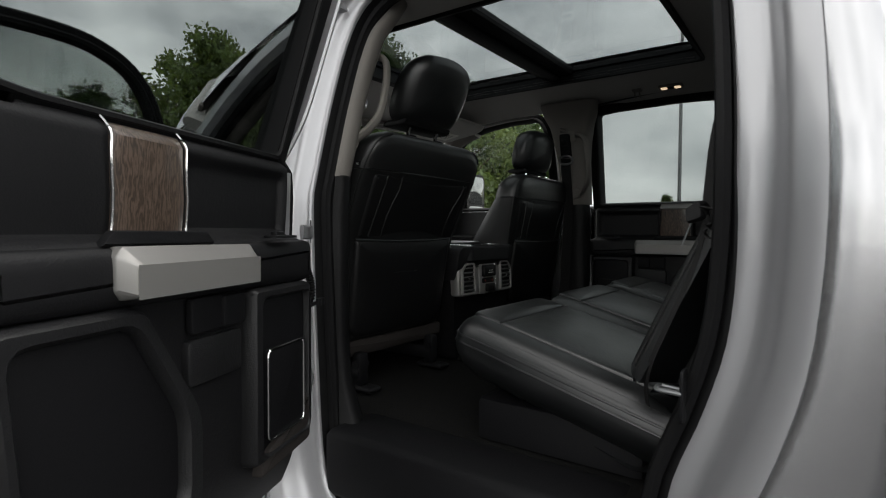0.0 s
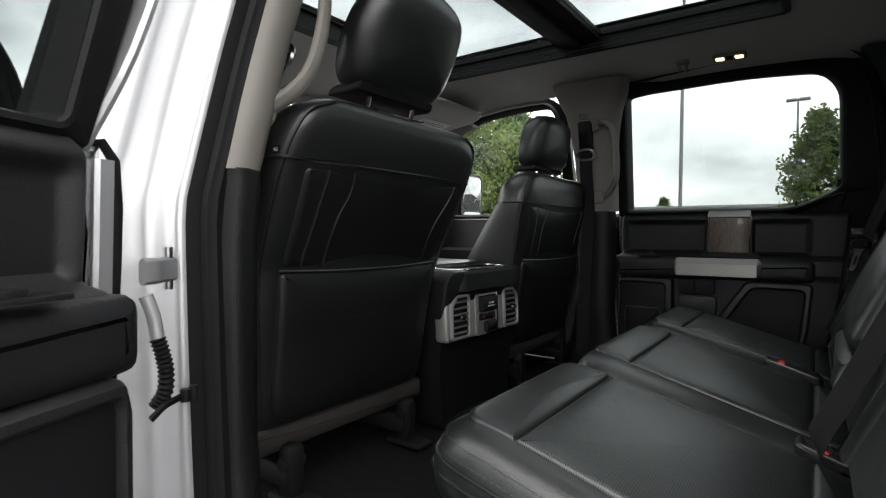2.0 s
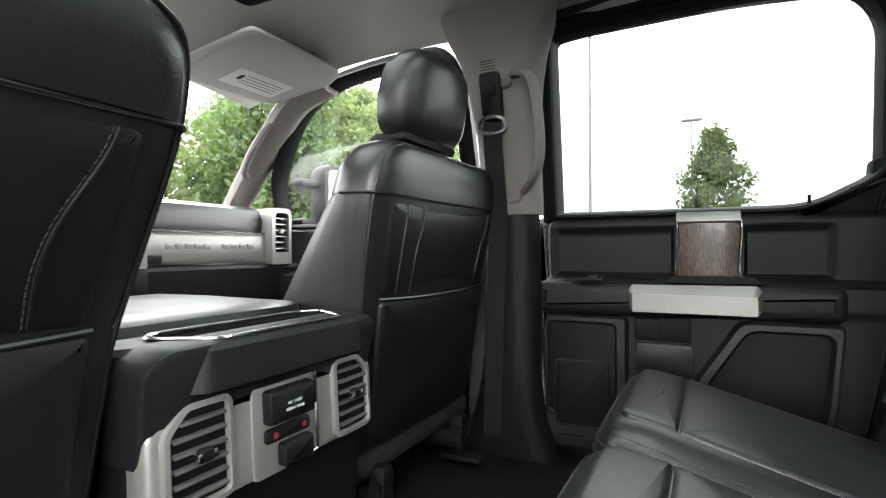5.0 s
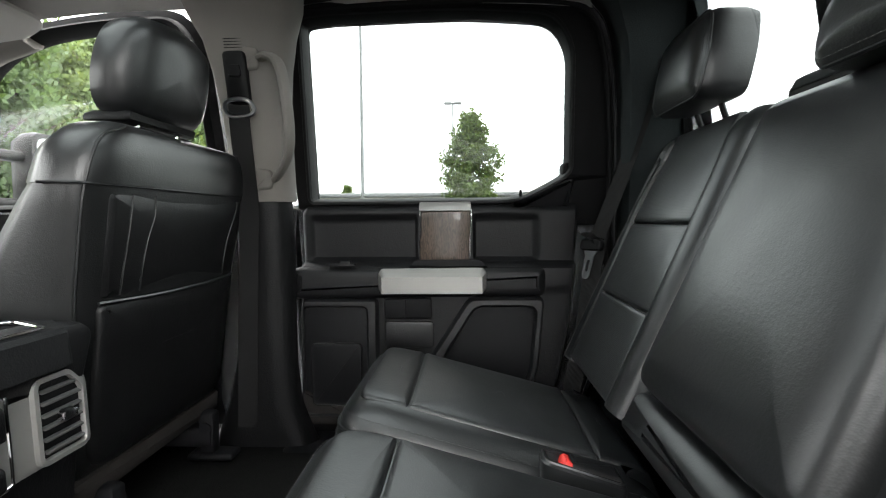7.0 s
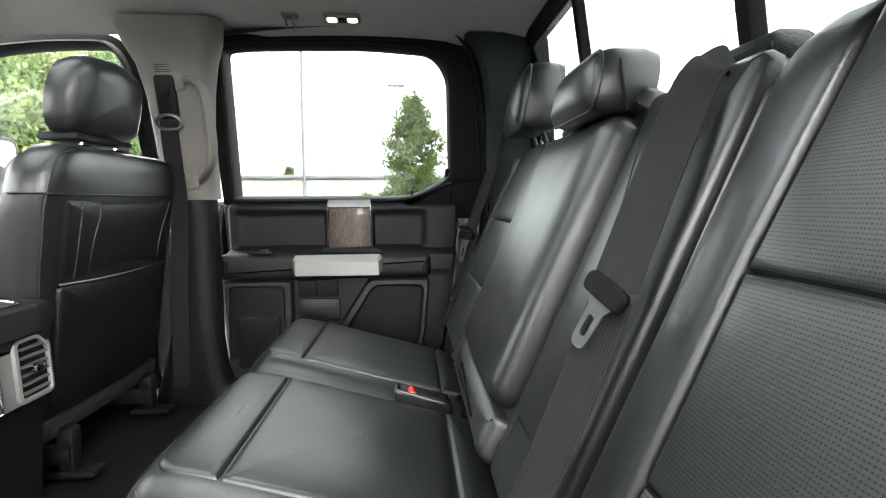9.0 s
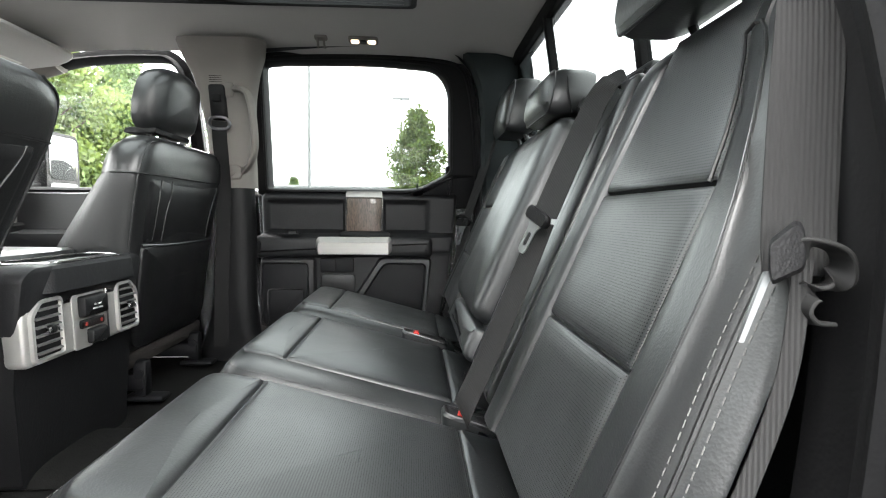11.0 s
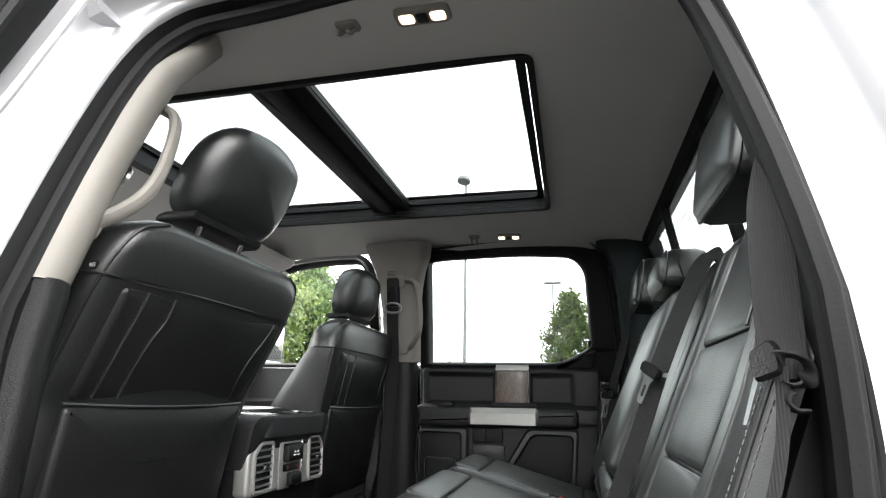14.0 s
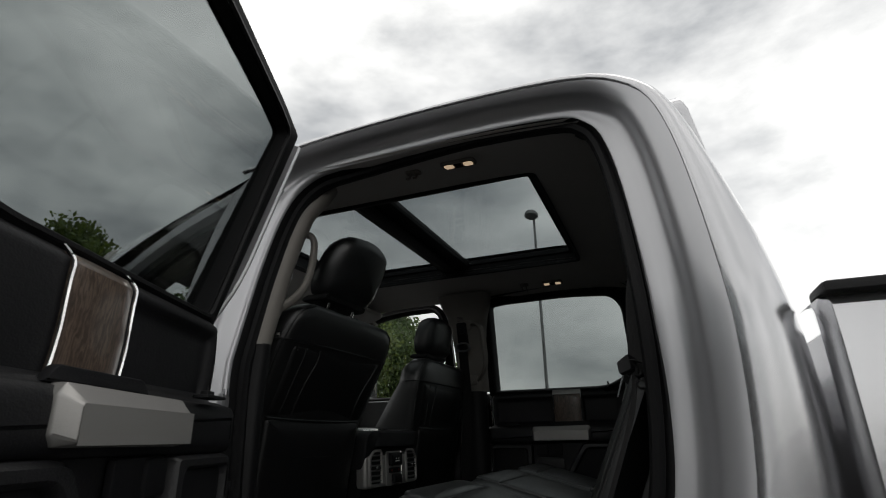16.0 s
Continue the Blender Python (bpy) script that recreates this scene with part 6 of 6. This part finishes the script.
# ---- front of the cab ----
FRONT_WIN = rounded([(-0.785, 1.50), (-0.785, 1.66), (-0.635, 1.855), (-0.50, 1.915), (-0.30, 1.938), (-0.13, 1.938), (-0.098, 1.88), (-0.088, 1.50)], [0.02, 0.06, 0.1, 0.1, 0.1, 0.04, 0.05, 0.02], 4)
for s, lab in ((1, "closed front passenger door with black trim"),):
    fd = thing("door_driver_front" if s < 0 else "door_passenger_front", lab, "door", kind="structure", group="front doors")
    at = side(s, 0.84)
    bm = bmesh.new()
    shell = rounded([(-0.96, 0.75), (0.05, 0.75), (0.045, 1.20), (0.035, 1.485), (-0.98, 1.485), (-1.0, 1.2)], 0.03, 3)
    slab(bm, shell, [(0.0, 0.03), (0.0, 0.09), (0.004, 0.108), (0.02, 0.114)], at)
    part("outer_panel", bm, PAINT, fd, "silver-painted door skin")
    bm = bmesh.new()
    loft(bm, [[at(p.x, p.y, d) for p in poly] for poly, d in ((inset(FRONT_WIN, 0.006), 0.075), (FRONT_WIN, 0.045), (inset(FRONT_WIN, -0.006), 0.036), (inset(FRONT_WIN, -0.012), 0.042), (inset(FRONT_WIN, -0.016), 0.06), (inset(FRONT_WIN, -0.036), 0.07), (inset(FRONT_WIN, -0.034), 0.104), (inset(FRONT_WIN, 0.002), 0.104))], True, (False, False), True)
    part("window_frame", bm, RUBBER, fd, "black window frame")
    bm = bmesh.new()
    slab(bm, inset(FRONT_WIN, -0.004), [(0, 0.082), (0, 0.086)], at)
    part("window_pane", bm, GLASS_CLEAR if s > 0 else GLASS_TINT, fd)
    bm = bmesh.new()
    rings = []
    for z, d in ((0.92, 0.0), (1.0, -0.03), (1.22, -0.035), (1.28, -0.075), (1.34, -0.075), (1.352, -0.01), (1.42, 0.01), (1.48, 0.03), (1.497, 0.06)):
        rings.append([at(x, z, d) for x in np.linspace(-0.95, -0.06, 8)])
    loft(bm, rings, False, (False, False))
    part("trim_panel", bm, SOFT, fd, "soft black door trim")
    # wing mirror
    wm = thing("wing_mirror", "black wing mirror on a folding arm outside the door", "wing mirror", group="wing mirrors")
    my = s * 1.13
    bm = bmesh.new()
    f = lambda u, v, h: V(-0.72 - h, my + u, 1.56 + v)
    slab(bm, rect(-0.10, 0.10, -0.12, 0.17, 0.04, 4), [(0, 0.0), (-0.004, 0.02), (0, 0.05), (0.02, 0.085), (0.05, 0.10)], f)
    part("housing", bm, PLASTIC, wm)
    bm = bmesh.new()
    slab(bm, rect(-0.085, 0.085, -0.015, 0.155, 0.03, 4), flat(0.003, 0.001), lambda u, v, h: f(u, v, -h))
    part("mirror_glass", bm, MIRROR, wm)
    bm = bmesh.new()
    slab(bm, rect(-0.085, 0.085, -0.105, -0.03, 0.025, 4), flat(0.003, 0.001), lambda u, v, h: f(u, v, -h))
    part("lower_mirror_glass", bm, MIRROR, wm)
    for z in (1.50, 1.64):
        bm = bmesh.new()
        box(bm, (-0.79, min(s * 0.93, s * 1.06), z), (-0.74, max(s * 0.93, s * 1.06), z + 0.03), 0.01)
        part("arm", bm, PLASTIC, wm)

# the driver's door stands wide open, beyond the rear door
od = thing("door_driver_front", "wide open driver door with dark tinted window", "door", kind="structure", group="front doors")
def od_at(w, z, d):
    """w out from the hinge, d towards the truck's rear."""
    return V(-0.80 + d - 0.06 * w, -0.80 - w + 0.10 * max(0, z - 1.5) * 0.0, z)
OD_WIN = rounded([(-0.01, 1.45), (-0.005, 1.60), (0.025, 1.78), (0.085, 1.885), (0.20, 1.945), (0.34, 1.955), (0.72, 1.955), (0.80, 1.90), (0.83, 1.70), (0.83, 1.45)], [0.01, 0.05, 0.08, 0.08, 0.1, 0.05, 0.08, 0.06, 0.06, 0.01], 4)
bm = bmesh.new()
loft(bm, [[od_at(p.x, p.y, d) for p in poly] for poly, d in ((inset(OD_WIN, 0.012), -0.012), (inset(OD_WIN, 0.004), 0.016), (inset(OD_WIN, -0.006), 0.022), (inset(OD_WIN, -0.016), 0.010), (inset(OD_WIN, -0.020), 0.012), (inset(OD_WIN, -0.032), 0.016), (inset(OD_WIN, -0.040), 0.004), (inset(OD_WIN, -0.036), -0.03), (inset(OD_WIN, 0.0), -0.032))], True, (False, False), True)
part("window_frame", bm, RUBBER, od, "black double-ribbed window frame")
bm = bmesh.new()
slab(bm, inset(OD_WIN, -0.003), [(0, -0.016), (0, -0.012)], od_at)
part("window_pane", bm, GLASS_FRONT, od, "tinted window glass")
bm = bmesh.new()
slab(bm, rounded([(0.0, 0.62), (0.95, 0.66), (0.98, 1.10), (0.94, 1.46), (-0.02, 1.46), (-0.03, 1.0)], 0.04, 3), [(0.01, 0.0), (0, -0.01), (0, -0.075), (0.01, -0.10), (0.03, -0.112)], od_at)
part("outer_panel", bm, PAINT, od, "silver-painted door skin")
bm = bmesh.new()
rings = []
for z, d in ((0.80, 0.0), (0.90, 0.03), (1.12, 0.035), (1.18, 0.075), (1.26, 0.075), (1.28, 0.02), (1.38, 0.012), (1.45, 0.006), (1.47, -0.01)):
    rings.append([od_at(w, z, d if 0.03 < w < 0.88 else 0.0) for w in (0.02, 0.04, 0.2, 0.4, 0.6, 0.8, 0.87, 0.90)])
loft(bm, rings, False, (False, False))
part("trim_panel", bm, SOFT, od, "soft black door trim")

# the driver's side of the body ahead of the middle pillar: roof edge running down into the windscreen pillar
ARCH = smooth_path([(0.08, -0.775, 1.945), (-0.05, -0.765, 1.910), (-0.25, -0.755, 1.850), (-0.43, -0.755, 1.758), (-0.58, -0.76, 1.648), (-0.70, -0.765, 1.545), (-0.80, -0.77, 1.44)], 6)
front_edge = thing("windscreen_pillar", "silver roof edge and windscreen pillar over the driver's doorway", "pillar", kind="structure", group="windscreen pillars")
bm = bmesh.new()
sweep(bm, ARCH, [(0.030, 0.0), (0.026, 0.022), (0.012, 0.034), (-0.012, 0.034), (-0.028, 0.02), (-0.032, -0.02), (-0.02, -0.03), (0.012, -0.03), (0.026, -0.018)], (0, -1, 0))
part("outer_skin", bm, JAMB, front_edge)
bm = bmesh.new()
sweep(bm, [p + V(0.012, 0.012, -0.034) for p in ARCH[4:]], circle(0.016, 8), (0, -1, 0))
part("door_seal", bm, RUBBER, front_edge, "black rubber door seal")
bm = bmesh.new()
sweep(bm, [p + V(0.006, 0.055, -0.022) for p in ARCH], circle(0.036, 10), (0, -1, 0))
part("cover", bm, GREY_TRIM, front_edge, "warm grey pillar cover")
bm = bmesh.new()
box(bm, (-0.83, -0.90, 0.62), (-0.74, -0.74, 1.45), 0.03)
part("hinge_post", bm, JAMB, front_edge)

for s in (-1, 1):
    if s > 0:
        # windscreen pillar
        ap = thing("windscreen_pillar", "warm grey windscreen pillar with a grab handle", "pillar", kind="structure", group="windscreen pillars")
        bm = bmesh.new()
        path = smooth_path([(-0.50, s * 0.775, 1.925), (-0.63, s * 0.775, 1.875), (-0.76, s * 0.80, 1.77), (-0.90, s * 0.83, 1.635), (-1.02, s * 0.85, 1.50), (-1.08, s * 0.86, 1.42)], 5)
        sweep(bm, path, [(a, b) for a, b in circle(0.042, 10, 0.050)], (0, s, 0))
        part("cover", bm, GREY_TRIM, ap)
        bm = bmesh.new()
        sweep(bm, [p + V(-0.03, s * 0.055, 0.03) for p in path], circle(0.05, 8, 0.03), (0, s, 0))
        part("outer_skin", bm, PAINT, ap)
        if s > 0:
            bm = bmesh.new()
            sweep(bm, smooth_path([(-0.70, 0.758, 1.815), (-0.715, 0.73, 1.79), (-0.78, 0.735, 1.725), (-0.83, 0.755, 1.675), (-0.845, 0.785, 1.665)], 5), circle(0.012, 8), None)
            part("grab_bar", bm, GREY_TRIM, ap)
    # sun visor
    sv = thing("sun_visor", "grey cloth sun visor folded against the headliner", "sun visor", group="sun visors")
    bm = bmesh.new()
    o = rounded([(-0.685, 0.36), (-0.40, 0.38), (-0.405, 0.72), (-0.49, 0.76), (-0.63, 0.76), (-0.685, 0.70)], [0.04, 0.03, 0.04, 0.04, 0.05, 0.05], 4)
    zf = lambda u, v: 1.940 + 0.055 * (u + 0.37) / 0.29 - fall(u, v)
    slab(bm, o if s > 0 else [Vector((p.x, -p.y)) for p in o], [(0.006, 0.0), (0, 0.006), (0.0, 0.012), (0.006, 0.018), (0.014, 0.020)], lambda u, v, h: V(u, v, zf(u, v) - h))
    vis = part("flap", bm, HEADLINER, sv)
    bm = bmesh.new()
    slab(bm, rect(-0.635, -0.545, s * 0.58 - 0.095, s * 0.58 + 0.095, 0.002, 1), flat(0.0012, 0.0004), lambda u, v, h: V(u, v, zf(u, v) - 0.020 - h))
    lb = part("warning_label", bm, PAPER, vis, "white printed warning label")
    bm = bmesh.new()
    for k in range(4):
        slab(bm, rect(-0.612 + k * 0.014, -0.610 + k * 0.014, s * 0.58 - 0.05, s * 0.58 + 0.075, 0.001, 1), flat(0.0004, 0.0001), lambda u, v, h: V(u, v, zf(u, v) - 0.0212 - h))
    slab(bm, rounded([(-0.585 + 0.016 * math.cos(a), s * 0.58 - 0.062 + 0.007 * math.sin(a)) for a in np.linspace(0, 6.283, 13)[:-1]], 0.002, 1), flat(0.0004, 0.0001), lambda u, v, h: V(u, v, zf(u, v) - 0.0212 - h))
    part("label_print", bm, SKIRT, lb)
    bm = bmesh.new()
    tube(bm, smooth_path([(-0.62, s * 0.70, 1.895 - fall(-0.6, s * 0.7)), (-0.635, s * 0.735, 1.90 - fall(-0.6, s * 0.7)), (-0.60, s * 0.75, 1.915 - fall(-0.6, s * 0.7))], 4), 0.007, 8)
    part("hinge_arm", bm, GREY_TRIM, sv)

windscreen = thing("windscreen", "clear curved windscreen", "windscreen", kind="structure")
bm = bmesh.new()
rings = []
for v in np.linspace(0, 1, 7):
    row = []
    for y in np.linspace(-0.80, 0.80, 13):
        yy = y * (1 - 0.06 * v)
        x0, x1 = -1.22 + 0.20 * (y / 0.8) ** 2, -0.83 + 0.20 * (y / 0.8) ** 2
        row.append(V(x0 + (x1 - x0) * v - 0.03 * math.sin(math.pi * v), yy, 1.46 + (0.47 - min(0.3, fall(-0.6, yy))) * v))
    rings.append(row)
loft(bm, rings, False, (False, False))
part("pane", bm, GLASS_CLEAR, windscreen)
bm = bmesh.new()
sweep(bm, [V(-0.83 + 0.20 * (y / 0.8) ** 2, y * 0.94, 1.925 - fall(-0.6, y * 0.94)) for y in np.linspace(-0.80, 0.80, 13)], strip(0.09, 0.05, 0.015), (0.5, 0, 0.8))
part("header", bm, HEADLINER, windscreen)

dash = thing("dashboard", "black dashboard with a brushed silver band and air vents", "dashboard")
PROF = [(-1.16, 1.47), (-1.10, 1.525), (-0.95, 1.555), (-0.82, 1.562), (-0.772, 1.548), (-0.757, 1.52), (-0.76, 1.478), (-0.79, 1.474)]
bm = bmesh.new()
loft(bm, [[V(x + 0.05 * (abs(y) / 0.8) ** 3, y, z - 0.012 * (abs(y) / 0.8) ** 4) for x, z in PROF] for y in np.linspace(-0.83, 0.83, 15)], False, (False, False))
part("top_pad", bm, LEATHER, dash, "stitched black leather dash top")
bm = bmesh.new()
loft(bm, [[V(x + 0.05 * (abs(y) / 0.8) ** 3, y, z) for x, z in ((-0.80, 1.472), (-0.748, 1.470), (-0.742, 1.462), (-0.740, 1.395), (-0.746, 1.384), (-0.80, 1.38))] for y in np.linspace(0.34, 0.722, 8)], False, (False, False))
part("silver_band", bm, SATIN, dash, "brushed silver dash band")
bm = bmesh.new()
loft(bm, [[V(x + 0.05 * (abs(y) / 0.8) ** 3, y, z) for x, z in ((-0.80, 1.378), (-0.735, 1.376), (-0.728, 1.366), (-0.735, 1.30), (-0.75, 1.15), (-0.82, 1.05), (-0.95, 1.0))] for y in np.linspace(-0.82, 0.84, 13)], False, (False, False))
part("glove_box_panel", bm, PLASTIC, dash)
bm = bmesh.new()
loft(bm, [[V(x + 0.05 * (abs(y) / 0.8) ** 3, y, z) for x, z in ((-0.74, 1.474), (-0.733, 1.472), (-0.733, 1.468), (-0.74, 1.466))] for y in np.linspace(0.34, 0.722, 8)], False, (False, False))
part("bright_line", bm, CHROME, dash)
for k in range(10):
    if k == 5:
        continue
    y = 0.405 + k * 0.028
    bm = bmesh.new()
    slab(bm, rect(y, y + 0.022, 1.424, 1.438, 0.003, 2), flat(0.002, 0.0008), lambda u, v, h: V(-0.741 + h + 0.05 * (abs(u) / 0.8) ** 3, u, v))
    part("embossed_mark", bm, SATIN, dash, "embossed bar on the silver band")
for yc, w in ((0.765, 0.042), (0.300, 0.045)):
    xo = -0.735 + 0.05 * (yc / 0.8) ** 3
    f = lambda u, v, h: V(xo + h, yc + u, v)
    o = rounded([(-w, 1.375), (w, 1.375), (w, 1.535), (w - 0.012, 1.550), (-w + 0.012, 1.550), (-w, 1.535)], 0.006, 2)
    i = rounded([(-w + 0.014, 1.412), (w - 0.012, 1.412), (w - 0.012, 1.528), (w - 0.018, 1.536), (-w + 0.02, 1.536), (-w + 0.014, 1.528)], 0.004, 2)
    bm = bmesh.new()
    ring_plate(bm, o, i, f, -0.05, 0.014)
    part("vent_frame", bm, SATIN, dash, "satin silver vent frame")
    bm = bmesh.new()
    slab(bm, i, [(0, -0.03), (0, -0.025)], f)
    part("vent_well", bm, DARK, dash)
    for j in range(6):
        bm = bmesh.new()
        z = 1.422 + j * 0.019
        slab(bm, rect(-w + 0.015, w - 0.013, 0, 0.02, 0.001, 1), flat(0.003, 0.001), lambda u, v, h: f(u, z + v * 0.4 + h, 0.006 - v))
        part("vent_slat", bm, STEEL if yc > 0.5 else PLASTIC, dash)
    bm = bmesh.new()
    box(bm, tuple(f(-0.008, 1.468, 0.004)), tuple(f(0.008, 1.484, 0.016)), 0.003)
    part("vent_tab", bm, SATIN, dash)
bm = bmesh.new()
box(bm, (-0.80, -0.25, 1.08), (-0.725, 0.335, 1.47), 0.02)
part("centre_stack", bm, PLASTIC, dash)
bm = bmesh.new()
slab(bm, rect(0.255, 0.345, 1.30, 1.372, 0.008, 2), flat(0.012, 0.004), lambda u, v, h: V(-0.725 + h, u, v))
part("switch_bank", bm, PLASTIC, dash)
bm = bmesh.new()
slab(bm, rect(0.345, 0.395, 1.386, 1.408, 0.004, 2), flat(0.004, 0.001), lambda u, v, h: V(-0.737 + h, u, v))
part("dash_button", bm, PLASTIC, dash)
bm = bmesh.new()
slab(bm, rect(0.42, 0.62, 1.335, 1.350, 0.006, 2), flat(0.006, 0.002), lambda u, v, h: V(-0.728 + h, u, v))
part("glove_box_latch", bm, DARK, dash)
# hood and cowl ahead of the windscreen
bm = bmesh.new()
loft(bm, [[V(x, y, z - 0.10 * (abs(y) / 0.95) ** 3) for x, z in ((-1.18, 1.44), (-1.35, 1.45), (-1.8, 1.42), (-2.3, 1.34), (-2.45, 1.25), (-2.48, 0.9))] for y in np.linspace(-0.95, 0.95, 13)], False, (False, False))
part("hood", bm, PAINT, truck, "silver engine hood")


# ---- outdoors ----
bm = bmesh.new()
R = 900.0
vs = [bm.verts.new((x, y, 0.0)) for x, y in ((-R, -R), (R, -R), (R, R), (-R, R))]
bm.faces.new(vs)
tagged(finish(bm, "ground", ASPHALT), "dark grey asphalt parking lot", "ground", kind="structure")


def make_tree(name, label, height, spread, conical, leaves, mat, seed, leaf_size=0.16):
    rnd = random.Random(seed)
    tree = thing(name, label, "tree", group="trees")
    bm = bmesh.new()
    tube(bm, smooth_path([(0, 0, -0.1), (0.05, 0.02, height * 0.25), (-0.04, 0.05, height * 0.6), (0.02, 0, height * 0.93)], 5), height * 0.022, 8, taper=lambda t: 1.0 - 0.85 * t)
    clumps = []
    n = int(34 + height * 4)
    for k in range(n):
        t = (k + rnd.random()) / n
        z = height * (0.16 + 0.82 * t)
        if conical:
            r = spread * (1.02 - t) ** 0.8 * (0.55 + 0.5 * rnd.random())
        else:
            r = spread * math.sqrt(max(0.02, 1 - (2.0 * t - 0.85) ** 2)) * (0.45 + 0.6 * rnd.random())
        a = k * 2.399 + rnd.random()
        end = V(r * math.cos(a), r * math.sin(a), z + (0.25 * r if conical else 0.12 * r))
        z0 = max(height * 0.12, z - (0.15 * r if conical else 0.6 * r))
        tube(bm, smooth_path([(0, 0, z0), (end.x * 0.5, end.y * 0.5, (z0 + end.z) / 2 + 0.1 * r), tuple(end)], 3), height * 0.006, 5, taper=lambda q: 1 - 0.8 * q)
        for j in range(3):
            f = (0.5, 0.78, 1.0)[j]
            clumps.append((V(end.x * f, end.y * f, z0 + (end.z - z0) * f), (0.5 + 0.5 * rnd.random()) * (spread * (0.18 if conical else 0.24) + 0.1)))
    part("trunk", bm, BARK, tree, "grey-brown trunk and limbs")
    verts, faces = [], []
    per = max(6, leaves // len(clumps))
    for c, r in clumps:
        for _ in range(per):
            d = V(rnd.gauss(0, 1), rnd.gauss(0, 1), rnd.gauss(0, 0.75))
            p = c + d.normalized() * r * rnd.random() ** 0.5
            u = V(rnd.gauss(0, 1), rnd.gauss(0, 1), rnd.gauss(0, 0.6)).normalized()
            w = u.orthogonal().normalized()
            w.rotate(Matrix.Rotation(rnd.random() * 6.28, 3, u))
            s_ = leaf_size * (0.6 + 0.8 * rnd.random())
            q = u.cross(w)
            i = len(verts)
            verts += [p - w * s_ * 0.5, p + q * s_ * 0.28 + w * 0.02, p + w * s_ * 0.5, p - q * s_ * 0.28 + w * 0.02]
            faces.append((i, i + 1, i + 2, i + 3))
    me = bpy.data.meshes.new("crown")
    me.from_pydata([tuple(v) for v in verts], [], faces)
    me.materials.append(mat)
    ob = new("crown", me)
    ob.parent = tree
    ob["label"] = "loose green leaves"
    return tree


t1 = make_tree("tree", "young conical broadleaf tree at the lot's edge", 6.3, 2.3, True, 11000, LEAF, 3, 0.17)
t1.matrix_basis = pose(0.8, 24.0, 0, 0, 0, 40)
copy_thing(t1, pose(-13.0, 60.0, -0.8, 0, 0, 130))
t2 = make_tree("tree", "tall leafy broadleaf tree at the lot's edge", 8.5, 3.4, False, 26000, LEAF, 5, 0.20)
t2.matrix_basis = pose(-17.5, 9.5, 0, 0, 0, 20)
t3 = make_tree("tree", "tall dense dark green tree at the lot's edge", 9.0, 3.6, False, 26000, LEAF_DARK, 9, 0.22)
t3.matrix_basis = pose(-14.0, 14.5, 0, 0, 0, 75)
rnd = random.Random(4)
for k, (src, x, y) in enumerate(((t2, -27, 16), (t3, -20, 18), (t2, -15.5, 19.5), (t3, -33, 10), (t2, -12.5, 18.0), (t3, -42, 4), (t2, -41, -3), (t3, -28, 16), (t2, -18, 24), (t3, -30, 10), (t2, -47, -8), (t3, -34, 21), (t2, -24, 24), (t3, -50, 9))):
    copy_thing(src, pose(x, y, -0.6 * rnd.random(), 0, 0, rnd.random() * 360))
copy_thing(t3, pose(-10.7, 20.5, -0.4, 0, 0, 210) @ Matrix.Scale(0.84, 4))


def make_lamp_post(height, at0, twin, label):
    lp = thing("lamp_post", label, "lamp post", at0, group="lamp posts")
    bm = bmesh.new()
    tube(bm, [(0, 0, 0), (0, 0, height * 0.5), (0, 0, height)], 0.075, 10, taper=lambda t: 1 - 0.3 * t)
    part("pole", bm, POLE, lp)
    bm = bmesh.new()
    box(bm, (-0.3, -0.3, 0), (0.3, 0.3, 0.75), 0.05)
    part("footing", bm, CREAM, lp)
    if twin:
        for k in (-1, 1):
            bm = bmesh.new()
            box(bm, (0.05 if k > 0 else -0.55, -0.12, height - 0.12), (0.55 if k > 0 else -0.05, 0.12, height + 0.04), 0.03)
            part("lamp_head", bm, POLE, lp)
    else:
        bm = bmesh.new()
        slab(bm, rounded([(0.30 * math.cos(a), -0.15 + 0.42 * math.sin(a)) for a in np.linspace(0, 6.283, 17)[:-1]], 0.05, 1), [(0.06, 0.0), (0, 0.05), (0, 0.14), (0.05, 0.22)], lambda u, v, h: V(u, v - 0.35, height - 0.04 + h))
        part("lamp_head", bm, POLE, lp)


make_lamp_post(10.6, (-3.5, 20.4, 0), False, "tall slender grey parking lot lamp post")
make_lamp_post(8.8, (-0.2, 33.0, 0), True, "grey twin-headed parking lot lamp post")

bld = thing("warehouse", "long low cream building beyond the parking lot", "building")
bm = bmesh.new()
box(bm, (-22, 50, 0), (26, 70, 3.7), 0.02)
part("wall", bm, CREAM, bld)
bm = bmesh.new()
box(bm, (-22.3, 49.7, 3.7), (26.3, 70.3, 4.1), 0.05)
part("roof", bm, POLE, bld, "grey metal roof edge")
for k in range(12):
    bm = bmesh.new()
    box(bm, (-21.9 + k * 4.0, 49.93, 0.02), (-18.1 + k * 4.0, 49.99, 3.65), 0.03)
    part("wall_panel", bm, CREAM, bld)
